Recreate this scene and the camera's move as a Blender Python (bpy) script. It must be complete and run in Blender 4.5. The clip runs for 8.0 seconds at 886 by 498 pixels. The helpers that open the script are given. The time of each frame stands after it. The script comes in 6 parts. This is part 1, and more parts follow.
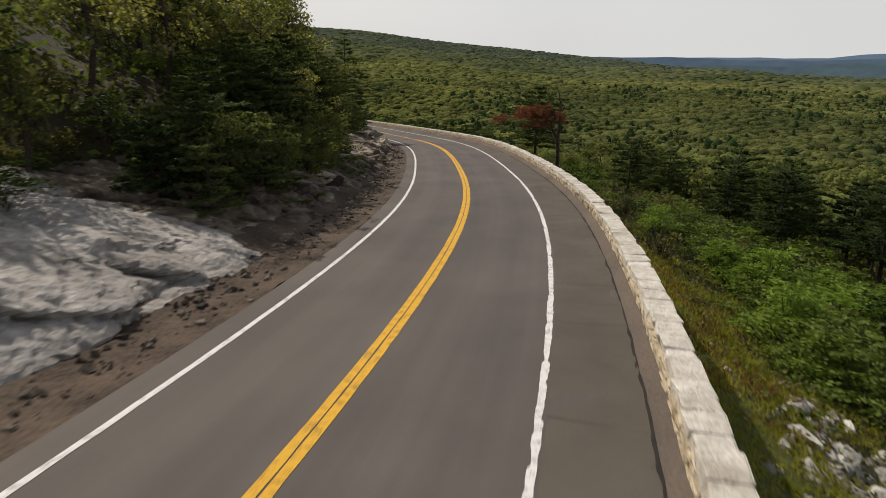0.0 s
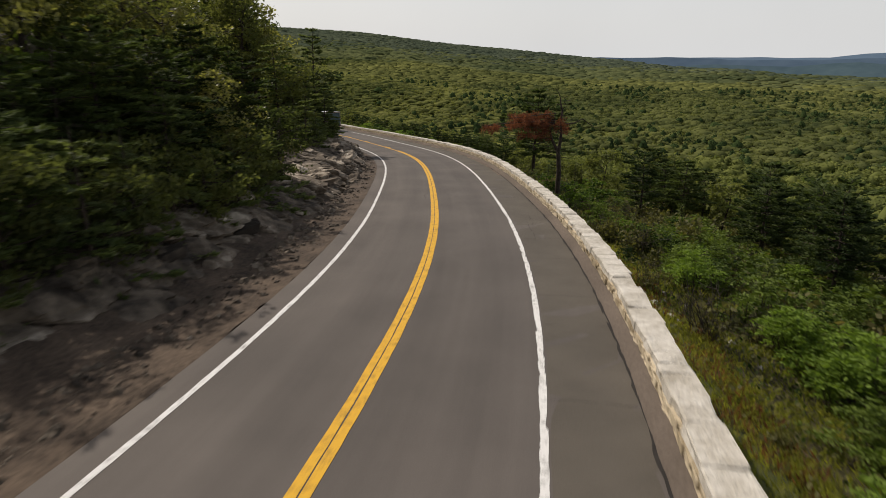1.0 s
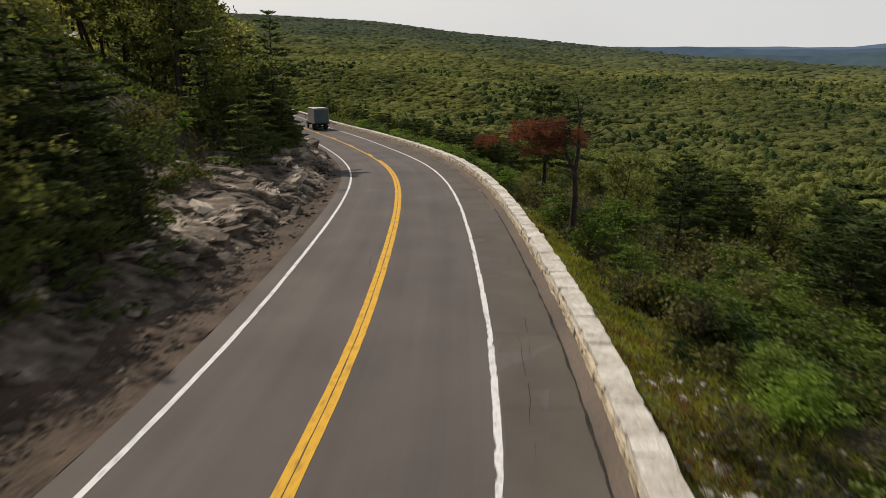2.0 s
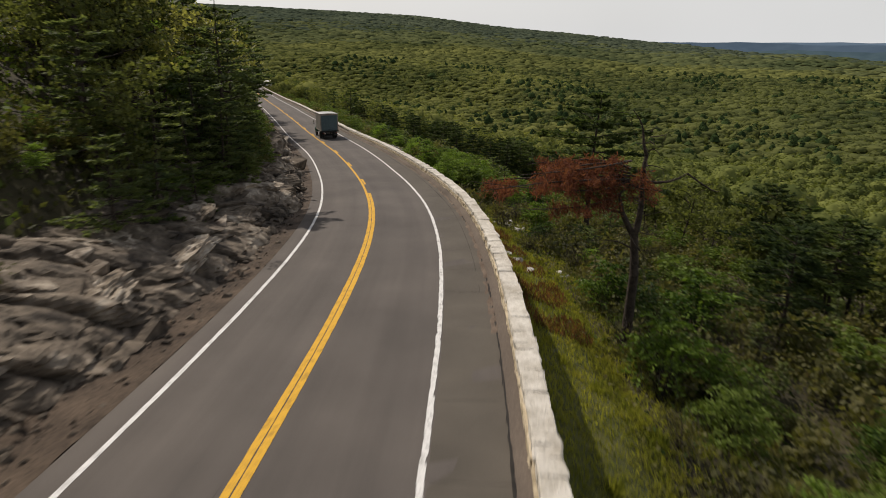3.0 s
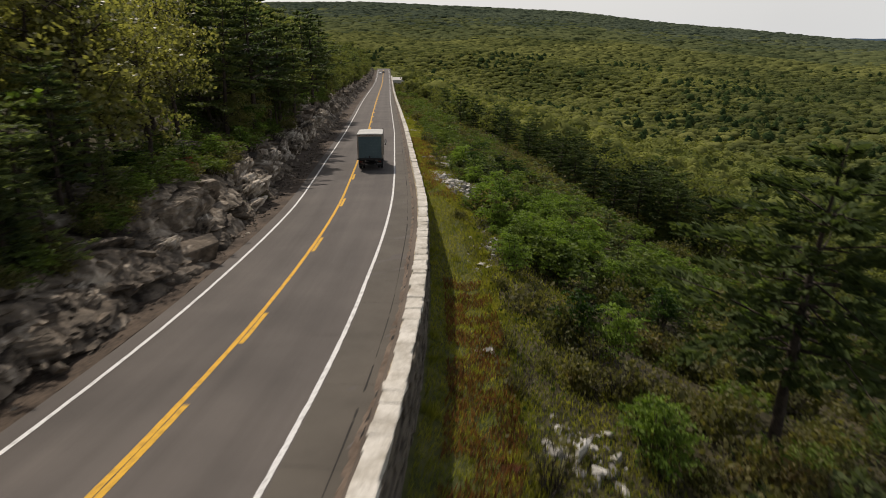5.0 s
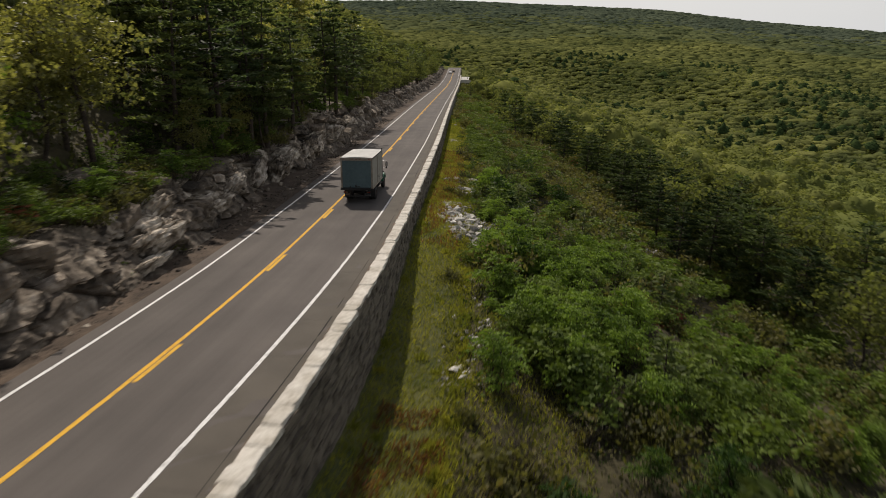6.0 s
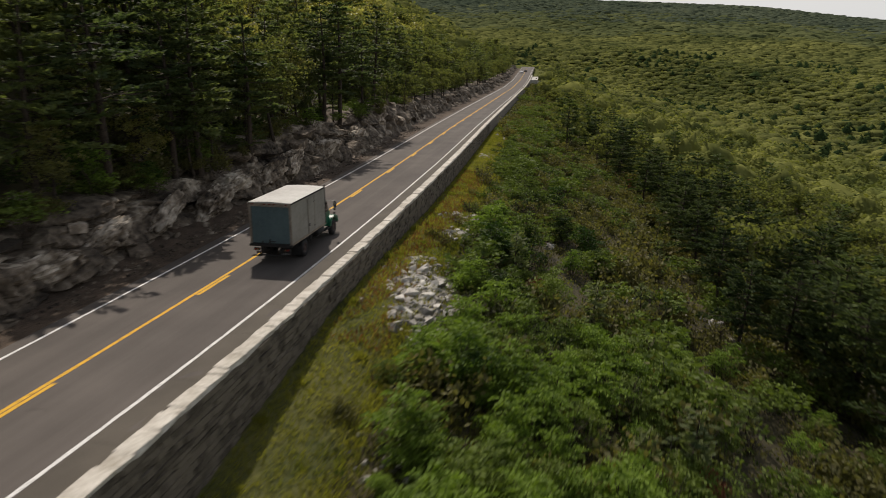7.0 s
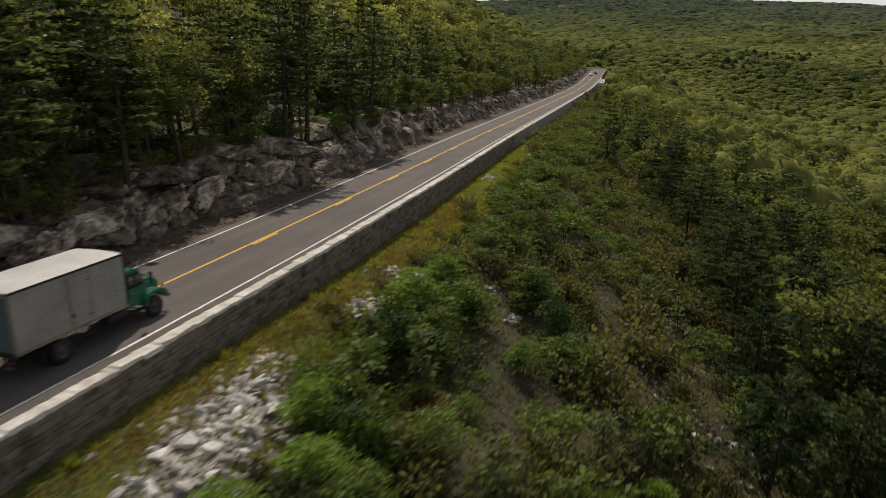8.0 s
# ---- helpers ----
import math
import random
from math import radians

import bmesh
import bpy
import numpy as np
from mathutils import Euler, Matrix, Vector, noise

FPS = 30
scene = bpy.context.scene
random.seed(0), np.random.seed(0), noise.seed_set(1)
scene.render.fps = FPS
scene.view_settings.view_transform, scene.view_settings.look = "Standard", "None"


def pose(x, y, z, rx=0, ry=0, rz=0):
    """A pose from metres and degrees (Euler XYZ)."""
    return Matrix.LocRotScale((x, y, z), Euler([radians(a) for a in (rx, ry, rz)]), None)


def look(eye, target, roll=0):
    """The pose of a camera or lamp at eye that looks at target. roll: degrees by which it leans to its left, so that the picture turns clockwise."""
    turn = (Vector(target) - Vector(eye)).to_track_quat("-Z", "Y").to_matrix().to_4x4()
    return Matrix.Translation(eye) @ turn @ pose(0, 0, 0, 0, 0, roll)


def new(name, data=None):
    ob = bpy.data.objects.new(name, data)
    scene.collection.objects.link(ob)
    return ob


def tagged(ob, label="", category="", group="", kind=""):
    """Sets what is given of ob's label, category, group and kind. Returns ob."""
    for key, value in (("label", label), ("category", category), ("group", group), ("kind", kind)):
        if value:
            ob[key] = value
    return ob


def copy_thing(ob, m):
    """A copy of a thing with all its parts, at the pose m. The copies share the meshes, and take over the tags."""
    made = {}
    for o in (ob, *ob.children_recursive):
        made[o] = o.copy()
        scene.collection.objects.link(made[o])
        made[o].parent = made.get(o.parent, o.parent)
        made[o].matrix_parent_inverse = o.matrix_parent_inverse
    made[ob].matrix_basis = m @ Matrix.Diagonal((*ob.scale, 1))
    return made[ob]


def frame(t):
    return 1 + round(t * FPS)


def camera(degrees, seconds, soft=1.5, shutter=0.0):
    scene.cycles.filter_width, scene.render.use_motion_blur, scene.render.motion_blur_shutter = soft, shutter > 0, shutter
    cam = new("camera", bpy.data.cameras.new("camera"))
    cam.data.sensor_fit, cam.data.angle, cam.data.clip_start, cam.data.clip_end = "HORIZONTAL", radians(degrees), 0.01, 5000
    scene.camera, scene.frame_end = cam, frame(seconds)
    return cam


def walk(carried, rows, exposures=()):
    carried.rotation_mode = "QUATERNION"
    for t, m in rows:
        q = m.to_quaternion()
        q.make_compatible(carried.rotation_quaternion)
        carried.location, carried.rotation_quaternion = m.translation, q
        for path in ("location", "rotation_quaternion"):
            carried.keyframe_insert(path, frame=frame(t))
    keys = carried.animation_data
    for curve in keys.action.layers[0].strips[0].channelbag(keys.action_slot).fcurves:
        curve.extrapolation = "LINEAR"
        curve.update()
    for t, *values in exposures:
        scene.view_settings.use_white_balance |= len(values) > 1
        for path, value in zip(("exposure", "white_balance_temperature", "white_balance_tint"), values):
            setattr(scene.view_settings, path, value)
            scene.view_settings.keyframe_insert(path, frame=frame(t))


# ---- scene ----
cam = camera(68.7, 8.0, soft=0.8, shutter=0.4)
PATH = [
    (0, (-10.099, -38.682, 7.272), (-9.070, -29.143, 4.452), 0.09),
    (0.5, (-8.730, -33.912, 7.135), (-7.714, -24.368, 4.329), -0.08),
    (1, (-7.173, -28.442, 7.093), (-6.170, -18.894, 4.292), -0.22),
    (1.5, (-5.410, -22.252, 7.001), (-4.452, -12.719, 4.137), -0.23),
    (2.8, (-0.704, -3.168, 7.416), (-0.395, 6.364, 4.408), -0.13),
    (3, (0.000, -0.000, 7.344), (0.165, 9.535, 4.334), -0.07),
    (3.5, (1.708, 7.842, 7.192), (1.447, 17.373, 4.174), 0.01),
    (4, (3.156, 15.764, 7.001), (2.357, 25.259, 3.967), 0.11),
    (4.5, (4.478, 23.690, 6.771), (3.092, 33.114, 3.726), -0.05),
    (4.7, (4.974, 26.978, 6.710), (3.342, 36.361, 3.663), -0.10),
    (5.8, (7.175, 44.075, 6.692), (4.375, 53.172, 3.626), 0.19),
    (6, (7.547, 47.521, 6.705), (4.517, 56.543, 3.634), 0.20),
    (6.5, (8.285, 56.109, 6.780), (4.727, 64.929, 3.692), 0.20),
    (7, (9.080, 64.795, 6.763), (4.990, 73.378, 3.663), 0.18),
    (7.5, (9.923, 73.637, 6.620), (5.327, 81.960, 3.522), 0.07),
    (8, (10.868, 82.497, 6.536), (5.786, 90.540, 3.458), -0.16),
]
walk(cam, [(t, look(eye, target, roll)) for t, eye, target, roll in PATH])

# ---------------------------------------------------------------- light
SUN_AZ, SUN_EL = radians(-39), radians(48)
world = bpy.data.worlds.new("world")
scene.world = world
world.use_nodes = True
wn = world.node_tree
sky = wn.nodes.new("ShaderNodeTexSky")
sky.sky_type = "NISHITA"
sky.sun_disc = False
sky.sun_elevation, sky.sun_rotation = SUN_EL, SUN_AZ
sky.air_density, sky.dust_density, sky.ozone_density = 1.0, 5.0, 1.0
veil = wn.nodes.new("ShaderNodeMixRGB")
veil.inputs[0].default_value = 0.6
way, split, height = wn.nodes.new("ShaderNodeTexCoord"), wn.nodes.new("ShaderNodeSeparateXYZ"), wn.nodes.new("ShaderNodeValToRGB")
height.color_ramp.elements[0].color, height.color_ramp.elements[1].color = (1.0, 1.0, 1.0, 1), (0.26, 0.27, 0.30, 1)
height.color_ramp.elements[1].position = 0.55
wisps = wn.nodes.new("ShaderNodeTexNoise")
wisps.inputs["Scale"].default_value, wisps.inputs["Detail"].default_value = 3.0, 4
wn.links.new(way.outputs["Generated"], wisps.inputs["Vector"])
level = wn.nodes.new("ShaderNodeMapRange")
level.inputs["To Min"].default_value, level.inputs["To Max"].default_value = 12.5, 14.5
wn.links.new(wisps.outputs["Fac"], level.inputs["Value"])
haze = wn.nodes.new("ShaderNodeVectorMath")
haze.operation = "SCALE"
wn.links.new(way.outputs["Generated"], split.inputs[0])
wn.links.new(split.outputs["Z"], height.inputs[0])
wn.links.new(height.outputs[0], haze.inputs[0])
wn.links.new(level.outputs[0], haze.inputs["Scale"])
wn.links.new(haze.outputs[0], veil.inputs[2])
wn.links.new(sky.outputs[0], veil.inputs[1])
wn.links.new(veil.outputs[0], wn.nodes["Background"].inputs[0])
wn.nodes["Background"].inputs[1].default_value = 0.083
sun = new("sun", bpy.data.lights.new("sun", "SUN"))
sun.data.energy, sun.data.angle, sun.data.color = 3.35, radians(0.6), (1.0, 0.905, 0.81)
sun_way = Vector((math.sin(SUN_AZ) * math.cos(SUN_EL), math.cos(SUN_AZ) * math.cos(SUN_EL), math.sin(SUN_EL)))
sun.matrix_world = look((0, 0, 80), Vector((0, 0, 80)) - sun_way)
scene.view_settings.exposure = 0.0


# ---------------------------------------------------------------- materials
def material(name, dark, light, rough=0.85, grain=30.0, patch=1.2, bump=0.3, bump_scale=None, metal=0.0, third=None,
             island=0.0, through_light=0.0, spec=0.3, patch_range=(0.35, 0.65), bump_depth=0.05, broad_share=0.55):
    """Two-scale noise between two colours, with a fine bump; island: share of variation from piece to piece."""
    m = bpy.data.materials.new(name)
    m.use_nodes = True
    n, l = m.node_tree.nodes, m.node_tree.links
    p = n["Principled BSDF"]
    p.inputs["Roughness"].default_value, p.inputs["Metallic"].default_value = rough, metal
    p.inputs["Specular IOR Level"].default_value = spec
    pos = n.new("ShaderNodeNewGeometry")
    fine, broad = n.new("ShaderNodeTexNoise"), n.new("ShaderNodeTexNoise")
    for tex, s, d in ((fine, grain, 3), (broad, patch, 4)):
        tex.inputs["Scale"].default_value, tex.inputs["Detail"].default_value = s, d
        l.new(pos.outputs["Position"], tex.inputs["Vector"])
    both = n.new("ShaderNodeMath")
    both.operation = "MULTIPLY_ADD"
    both.inputs[1].default_value = 1 - broad_share
    l.new(fine.outputs["Fac"], both.inputs[0])
    part_broad = n.new("ShaderNodeMath")
    part_broad.operation = "MULTIPLY"
    part_broad.inputs[1].default_value = broad_share
    l.new(broad.outputs["Fac"], part_broad.inputs[0])
    l.new(part_broad.outputs[0], both.inputs[2])
    value = both.outputs[0]
    if island:
        info = n.new("ShaderNodeObjectInfo")
        add = n.new("ShaderNodeMath")
        add.inputs[1].default_value = -0.5
        l.new(pos.outputs["Random Per Island"], add.inputs[0])
        add2 = n.new("ShaderNodeMath")
        add2.operation = "MULTIPLY_ADD"
        add2.inputs[1].default_value = island * (0.22 if through_light else 0.5)
        l.new(add.outputs[0], add2.inputs[0])
        l.new(value, add2.inputs[2])
        sub = n.new("ShaderNodeMath")
        sub.inputs[1].default_value = -0.5
        l.new(info.outputs["Random"], sub.inputs[0])
        add3 = n.new("ShaderNodeMath")
        add3.operation = "MULTIPLY_ADD"
        add3.inputs[1].default_value = island * 0.5
        l.new(sub.outputs[0], add3.inputs[0])
        l.new(add2.outputs[0], add3.inputs[2])
        value = add3.outputs[0]
    ramp = n.new("ShaderNodeValToRGB")
    e = ramp.color_ramp.elements
    e[0].position, e[1].position = patch_range
    e[0].color, e[1].color = (*dark, 1), (*light, 1)
    if third:
        x = e.new(min(0.98, patch_range[1] + 0.14))
        x.color = (*third, 1)
    l.new(value, ramp.inputs[0])
    l.new(ramp.outputs[0], p.inputs["Base Color"])
    if bump:
        b = n.new("ShaderNodeBump")
        b.inputs["Strength"].default_value, b.inputs["Distance"].default_value = bump, bump_depth
        src = fine
        if bump_scale:
            src = n.new("ShaderNodeTexNoise")
            src.inputs["Scale"].default_value, src.inputs["Detail"].default_value = bump_scale, 6
            l.new(pos.outputs["Position"], src.inputs["Vector"])
        l.new(src.outputs["Fac"], b.inputs["Height"])
        l.new(b.outputs[0], p.inputs["Normal"])
    if through_light:
        t, mix = n.new("ShaderNodeBsdfTranslucent"), n.new("ShaderNodeMixShader")
        bright = n.new("ShaderNodeMixRGB")
        bright.blend_type = "MULTIPLY"
        bright.inputs[0].default_value = 1
        bright.inputs[2].default_value = (1.35, 1.4, 0.75, 1)
        l.new(ramp.outputs[0], bright.inputs[1])
        l.new(bright.outputs[0], t.inputs["Color"])
        mix.inputs[0].default_value = through_light
        l.new(p.outputs[0], mix.inputs[1])
        l.new(t.outputs[0], mix.inputs[2])
        l.new(mix.outputs[0], n["Material Output"].inputs["Surface"])
    return m


WHITE_LINE = material("white_line", (0.30, 0.29, 0.27), (0.72, 0.71, 0.68), 0.8, 25, 6, 0.1, patch_range=(0.36, 0.5))
YELLOW_LINE = material("yellow_line", (0.30, 0.17, 0.03), (0.68, 0.38, 0.03), 0.8, 25, 5, 0.1, patch_range=(0.34, 0.5))
SEAM = material("seam", (0.015, 0.013, 0.012), (0.04, 0.035, 0.03), 0.95, 30, 3, 0.2)
BANK = material("grassy_soil", (0.040, 0.050, 0.013), (0.120, 0.116, 0.034), 0.95, 3, 0.4, 0.8, third=(0.13, 0.080, 0.036))
GRAVEL = material("gravel", (0.030, 0.021, 0.014), (0.128, 0.092, 0.063), 0.95, 9, 0.8, 0.9, third=(0.21, 0.16, 0.115))
GROUND = material("forest_soil", (0.026, 0.023, 0.012), (0.078, 0.066, 0.030), 0.95, 2.5, 0.25, 0.8, third=(0.06, 0.076, 0.020))
# wall stone darkened for the outer face: its shade is painted in
SHADED_STONE = material("shaded_wall_stone", (0.050, 0.041, 0.030), (0.165, 0.138, 0.104), 0.95, 10, 1.2, 0.7, island=0.6)
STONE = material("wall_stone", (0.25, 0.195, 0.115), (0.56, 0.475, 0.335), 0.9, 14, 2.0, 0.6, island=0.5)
CAP = material("cap_stone", (0.40, 0.36, 0.29), (0.72, 0.68, 0.60), 0.9, 7, 1.4, 1.0, 16.0, island=0.12)
FOOTING = material("footing", (0.085, 0.068, 0.053), (0.165, 0.132, 0.105), 0.95, 16, 0.25, 0.5, third=(0.19, 0.115, 0.075))
SHOULDER = material("shoulder_asphalt", (0.078, 0.068, 0.054), (0.120, 0.104, 0.083), 0.9, 60, 0.5, 0.25)
MORTAR = material("mortar", (0.12, 0.10, 0.08), (0.28, 0.25, 0.21), 0.95, 20, 3, 0.5)
ROCK = material("ledge_rock", (0.032, 0.025, 0.018), (0.180, 0.144, 0.105), 0.9, 1.8, 0.35, 1.0, 5.0, third=(0.54, 0.47, 0.37), island=0.1, patch_range=(0.38, 0.55), bump_depth=0.10)
BLOCK_ROCK = material("block_rock", (0.032, 0.025, 0.018), (0.185, 0.146, 0.106), 0.9, 2.2, 0.5, 1.0, 5.0, third=(0.56, 0.48, 0.38), island=0.7, patch_range=(0.38, 0.62), bump_depth=0.10)
OUTCROP = material("outcrop_rock", (0.034, 0.026, 0.019), (0.195, 0.156, 0.112), 0.9, 1.6, 0.28, 1.0, 4.0, third=(0.60, 0.53, 0.43), patch_range=(0.39, 0.49), bump_depth=0.14)
RUBBLE_ROCK = material("rubble_rock", (0.150, 0.138, 0.118), (0.47, 0.445, 0.395), 0.9, 5, 0.8, 0.9, 9.0, third=(0.64, 0.61, 0.55), island=0.6)
SLAB = material("slab_rock", (0.150, 0.138, 0.120), (0.46, 0.43, 0.385), 0.9, 3.5, 0.45, 1.0, 5.0, third=(0.66, 0.63, 0.58), bump_depth=0.12)
BARK = material("bark", (0.022, 0.017, 0.013), (0.080, 0.060, 0.044), 0.95, 12, 3, 0.8)
DEADWOOD = material("dead_wood", (0.028, 0.022, 0.018), (0.095, 0.078, 0.062), 0.95, 12, 3, 0.6)
PINE = material("pine_needles", (0.060, 0.086, 0.040), (0.160, 0.186, 0.070), 0.6, 3, 0.3, 0, island=0.45, through_light=0.5, spec=0.15)
PITCH = material("pitch_pine_needles", (0.030, 0.047, 0.019), (0.098, 0.126, 0.042), 0.65, 3, 0.3, 0, island=0.45, through_light=0.35, spec=0.06)
OAK = material("oak_leaves", (0.110, 0.114, 0.040), (0.310, 0.292, 0.092), 0.45, 0.8, 0.12, 0, island=0.45, through_light=0.58, spec=0.5)
SLOPE_OAK = material("slope_oak_leaves", (0.050, 0.064, 0.024), (0.140, 0.152, 0.050), 0.7, 3, 0.3, 0, island=0.5, through_light=0.5, spec=0.1)
MAPLE = material("maple_leaves", (0.026, 0.054, 0.010), (0.180, 0.262, 0.040), 0.6, 1.5, 0.25, 0, island=0.8, through_light=0.35, spec=0.1)
SHRUB = material("shrub_leaves", (0.019, 0.037, 0.009), (0.132, 0.178, 0.034), 0.6, 1.5, 0.25, 0, island=0.8, through_light=0.3, spec=0.1)
HEATH = material("heath_leaves", (0.050, 0.056, 0.019), (0.150, 0.140, 0.045), 0.7, 3, 0.4, 0, island=0.5, through_light=0.4, third=(0.15, 0.098, 0.042))
RUST = material("rust_needles", (0.085, 0.031, 0.020), (0.215, 0.080, 0.050), 0.8, 3, 0.4, 0, island=0.5, through_light=0.4, spec=0.1)
RED_GRASS = material("red_grass", (0.090, 0.042, 0.018), (0.220, 0.105, 0.048), 0.8, 2, 0.35, 0, island=0.4, through_light=0.45)
GRASS = material("dry_grass", (0.100, 0.124, 0.022), (0.310, 0.290, 0.054), 0.8, 2, 0.35, 0, island=0.35, third=(0.22, 0.125, 0.055), through_light=0.48, spec=0.1)
CANOPY = material("canopy", (0.088, 0.105, 0.037), (0.288, 0.288, 0.090), 0.95, 0.07, 0.006, 0.6, 0.9, island=0.1, bump_depth=0.5, through_light=0.35, broad_share=0.5, patch_range=(0.34, 0.66), spec=0.0)
# canopy colour greyed and blued in two steps, to paint in aerial haze
HAZED_RIDGE = material("hazed_ridge_canopy", (0.064, 0.085, 0.060), (0.138, 0.160, 0.098), 0.95, 0.05, 0.004, 0.5, 0.6, island=0.1, bump_depth=0.5, broad_share=0.6, patch_range=(0.34, 0.66), through_light=0.3, spec=0.0)
HALF_HAZED = material("half_hazed_canopy", (0.074, 0.095, 0.044), (0.195, 0.208, 0.084), 0.95, 0.05, 0.004, 0.5, 0.6, island=0.1, bump_depth=0.5, broad_share=0.6, patch_range=(0.34, 0.66), through_light=0.3, spec=0.0)
CANOPY_LEAF = material("canopy_leaves", (0.090, 0.108, 0.034), (0.295, 0.296, 0.084), 0.9, 0.09, 0.012, 0, island=0.1, through_light=0.25, spec=0.0, patch_range=(0.34, 0.66))
# the two east materials are darker, greener copies of the canopy colours
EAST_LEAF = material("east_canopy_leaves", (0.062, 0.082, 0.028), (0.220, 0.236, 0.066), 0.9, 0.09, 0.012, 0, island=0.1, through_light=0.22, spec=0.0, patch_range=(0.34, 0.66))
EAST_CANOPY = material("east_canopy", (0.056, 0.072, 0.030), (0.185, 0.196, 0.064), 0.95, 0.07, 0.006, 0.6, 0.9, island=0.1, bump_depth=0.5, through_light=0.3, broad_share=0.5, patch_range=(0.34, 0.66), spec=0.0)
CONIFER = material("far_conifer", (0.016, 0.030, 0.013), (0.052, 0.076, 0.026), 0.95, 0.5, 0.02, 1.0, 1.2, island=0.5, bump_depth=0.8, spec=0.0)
# far floor in canopy tones, brightened so shaded gaps between crowns stay light
FARWOOD = material("canopy_toned_floor", (0.062, 0.074, 0.030), (0.145, 0.150, 0.054), 0.95, 0.1, 0.02, 0.6, 0.5, spec=0.0)
# hill colours with the distance haze mixed in, paler the farther they stand
HAZED_HILL = material("hazed_hill", (0.046, 0.080, 0.122), (0.072, 0.112, 0.158), 1.0, 0.012, 0.002, 0)
FAR_HAZED_HILL = material("far_hazed_hill", (0.088, 0.138, 0.198), (0.108, 0.162, 0.225), 1.0, 0.012, 0.002, 0)
NEAR_HAZED_HILL = material("near_hazed_hill", (0.034, 0.066, 0.085), (0.062, 0.102, 0.118), 1.0, 0.015, 0.003, 0)


def lane_asphalt():
    """Asphalt with paler wheel tracks, lengthwise streaks, an oil-dark band in mid-lane and a few tarred patches."""
    m = material("lane_asphalt", (0.087, 0.076, 0.067), (0.120, 0.104, 0.091), 0.9, 60, 0.3, 0.25)
    n, l = m.node_tree.nodes, m.node_tree.links
    uv, sep = n.new("ShaderNodeUVMap"), n.new("ShaderNodeSeparateXYZ")
    uv.uv_map = "lane"
    l.new(uv.outputs[0], sep.inputs[0])
    stretch = n.new("ShaderNodeMapping")
    stretch.inputs["Scale"].default_value = (2.6, 0.09, 1)
    l.new(uv.outputs[0], stretch.inputs[0])
    streak, patch = n.new("ShaderNodeTexNoise"), n.new("ShaderNodeTexNoise")
    streak.inputs["Scale"].default_value, streak.inputs["Detail"].default_value = 1.0, 5
    patch.inputs["Scale"].default_value, patch.inputs["Detail"].default_value = 0.16, 5
    l.new(stretch.outputs[0], streak.inputs["Vector"])
    l.new(uv.outputs[0], patch.inputs["Vector"])
    wave = n.new("ShaderNodeMath")
    wave.operation = "MULTIPLY_ADD"
    wave.inputs[1].default_value, wave.inputs[2].default_value = 2 * math.pi / 1.72, 1.1
    l.new(sep.outputs["X"], wave.inputs[0])
    track = n.new("ShaderNodeMath")
    track.operation = "COSINE"
    l.new(wave.outputs[0], track.inputs[0])
    total = None
    for source, low, high, a, b in ((streak.outputs["Fac"], 0.3, 0.7, 0.93, 1.07), (patch.outputs["Fac"], 0.32, 0.66, 0.90, 1.09), (track.outputs[0], -1, 1, 0.95, 1.06)):
        span = n.new("ShaderNodeMapRange")
        for key, value in (("From Min", low), ("From Max", high), ("To Min", a), ("To Max", b)):
            span.inputs[key].default_value = value
        l.new(source, span.inputs["Value"])
        if total is None:
            total = span.outputs[0]
        else:
            times = n.new("ShaderNodeMath")
            times.operation = "MULTIPLY"
            l.new(total, times.inputs[0])
            l.new(span.outputs[0], times.inputs[1])
            total = times.outputs[0]
    scale = n.new("ShaderNodeVectorMath")
    scale.operation = "SCALE"
    base = n["Principled BSDF"].inputs["Base Color"]
    l.new(base.links[0].from_socket, scale.inputs[0])
    l.new(total, scale.inputs["Scale"])
    l.new(scale.outputs[0], base)
    return m


LANE_ASPHALT = lane_asphalt()

# ---------------------------------------------------------------- plan of the road
LINE_Y = np.array([-160, -70, -45, -28, -17, -7, 3, 15, 25, 35, 45, 55, 65, 80, 100, 575, 640, 1200.0])
LINE_S = np.array([0.75, 0.549, 0.404, 0.316, 0.239, 0.154, 0.086, 0.056, 0.009, -0.067, -0.152, -0.211, -0.238, -0.287, -0.290, -0.300, -0.9, -0.9])
TAB_Y = np.arange(-160, 1200, 0.5)
TAB_S = np.interp(TAB_Y, LINE_Y, LINE_S)
TAB_X = np.concatenate([[0], np.cumsum((TAB_S[1:] + TAB_S[:-1]) * 0.25)])
TAB_X += 0.357 - np.interp(25, TAB_Y, TAB_X)
TAB_X += np.interp(TAB_Y, [45, 80, 130, 170, 220, 290, 560], [0, 0.15, 0.05, -0.4, -0.9, -1.3, -1.4])
TAB_A = np.concatenate([[0], np.cumsum(np.hypot(0.5, np.diff(TAB_X)))])
ROAD_Y = np.array([-160, -60, -20, 20, 60, 100, 150, 220, 330, 450, 570, 1200.0])
ROAD_Z = np.array([8.8, 3.29, 1.10, -1.10, -3.69, -5.70, -7.26, -8.96, -11.02, -12.95, -14.94, -24])
TAB_Z = np.interp(TAB_Y, ROAD_Y, ROAD_Z) + np.interp(TAB_Y, [80, 130, 170, 220, 290, 370, 440, 500, 570], [0, -0.15, -0.4, -1.25, -2.6, -4.0, -4.1, -2.6, -0.4])
LEFT_WIDER = np.interp(TAB_Y, [75, 100, 170, 220, 290], [0, -0.35, -0.5, -0.95, -1.15])
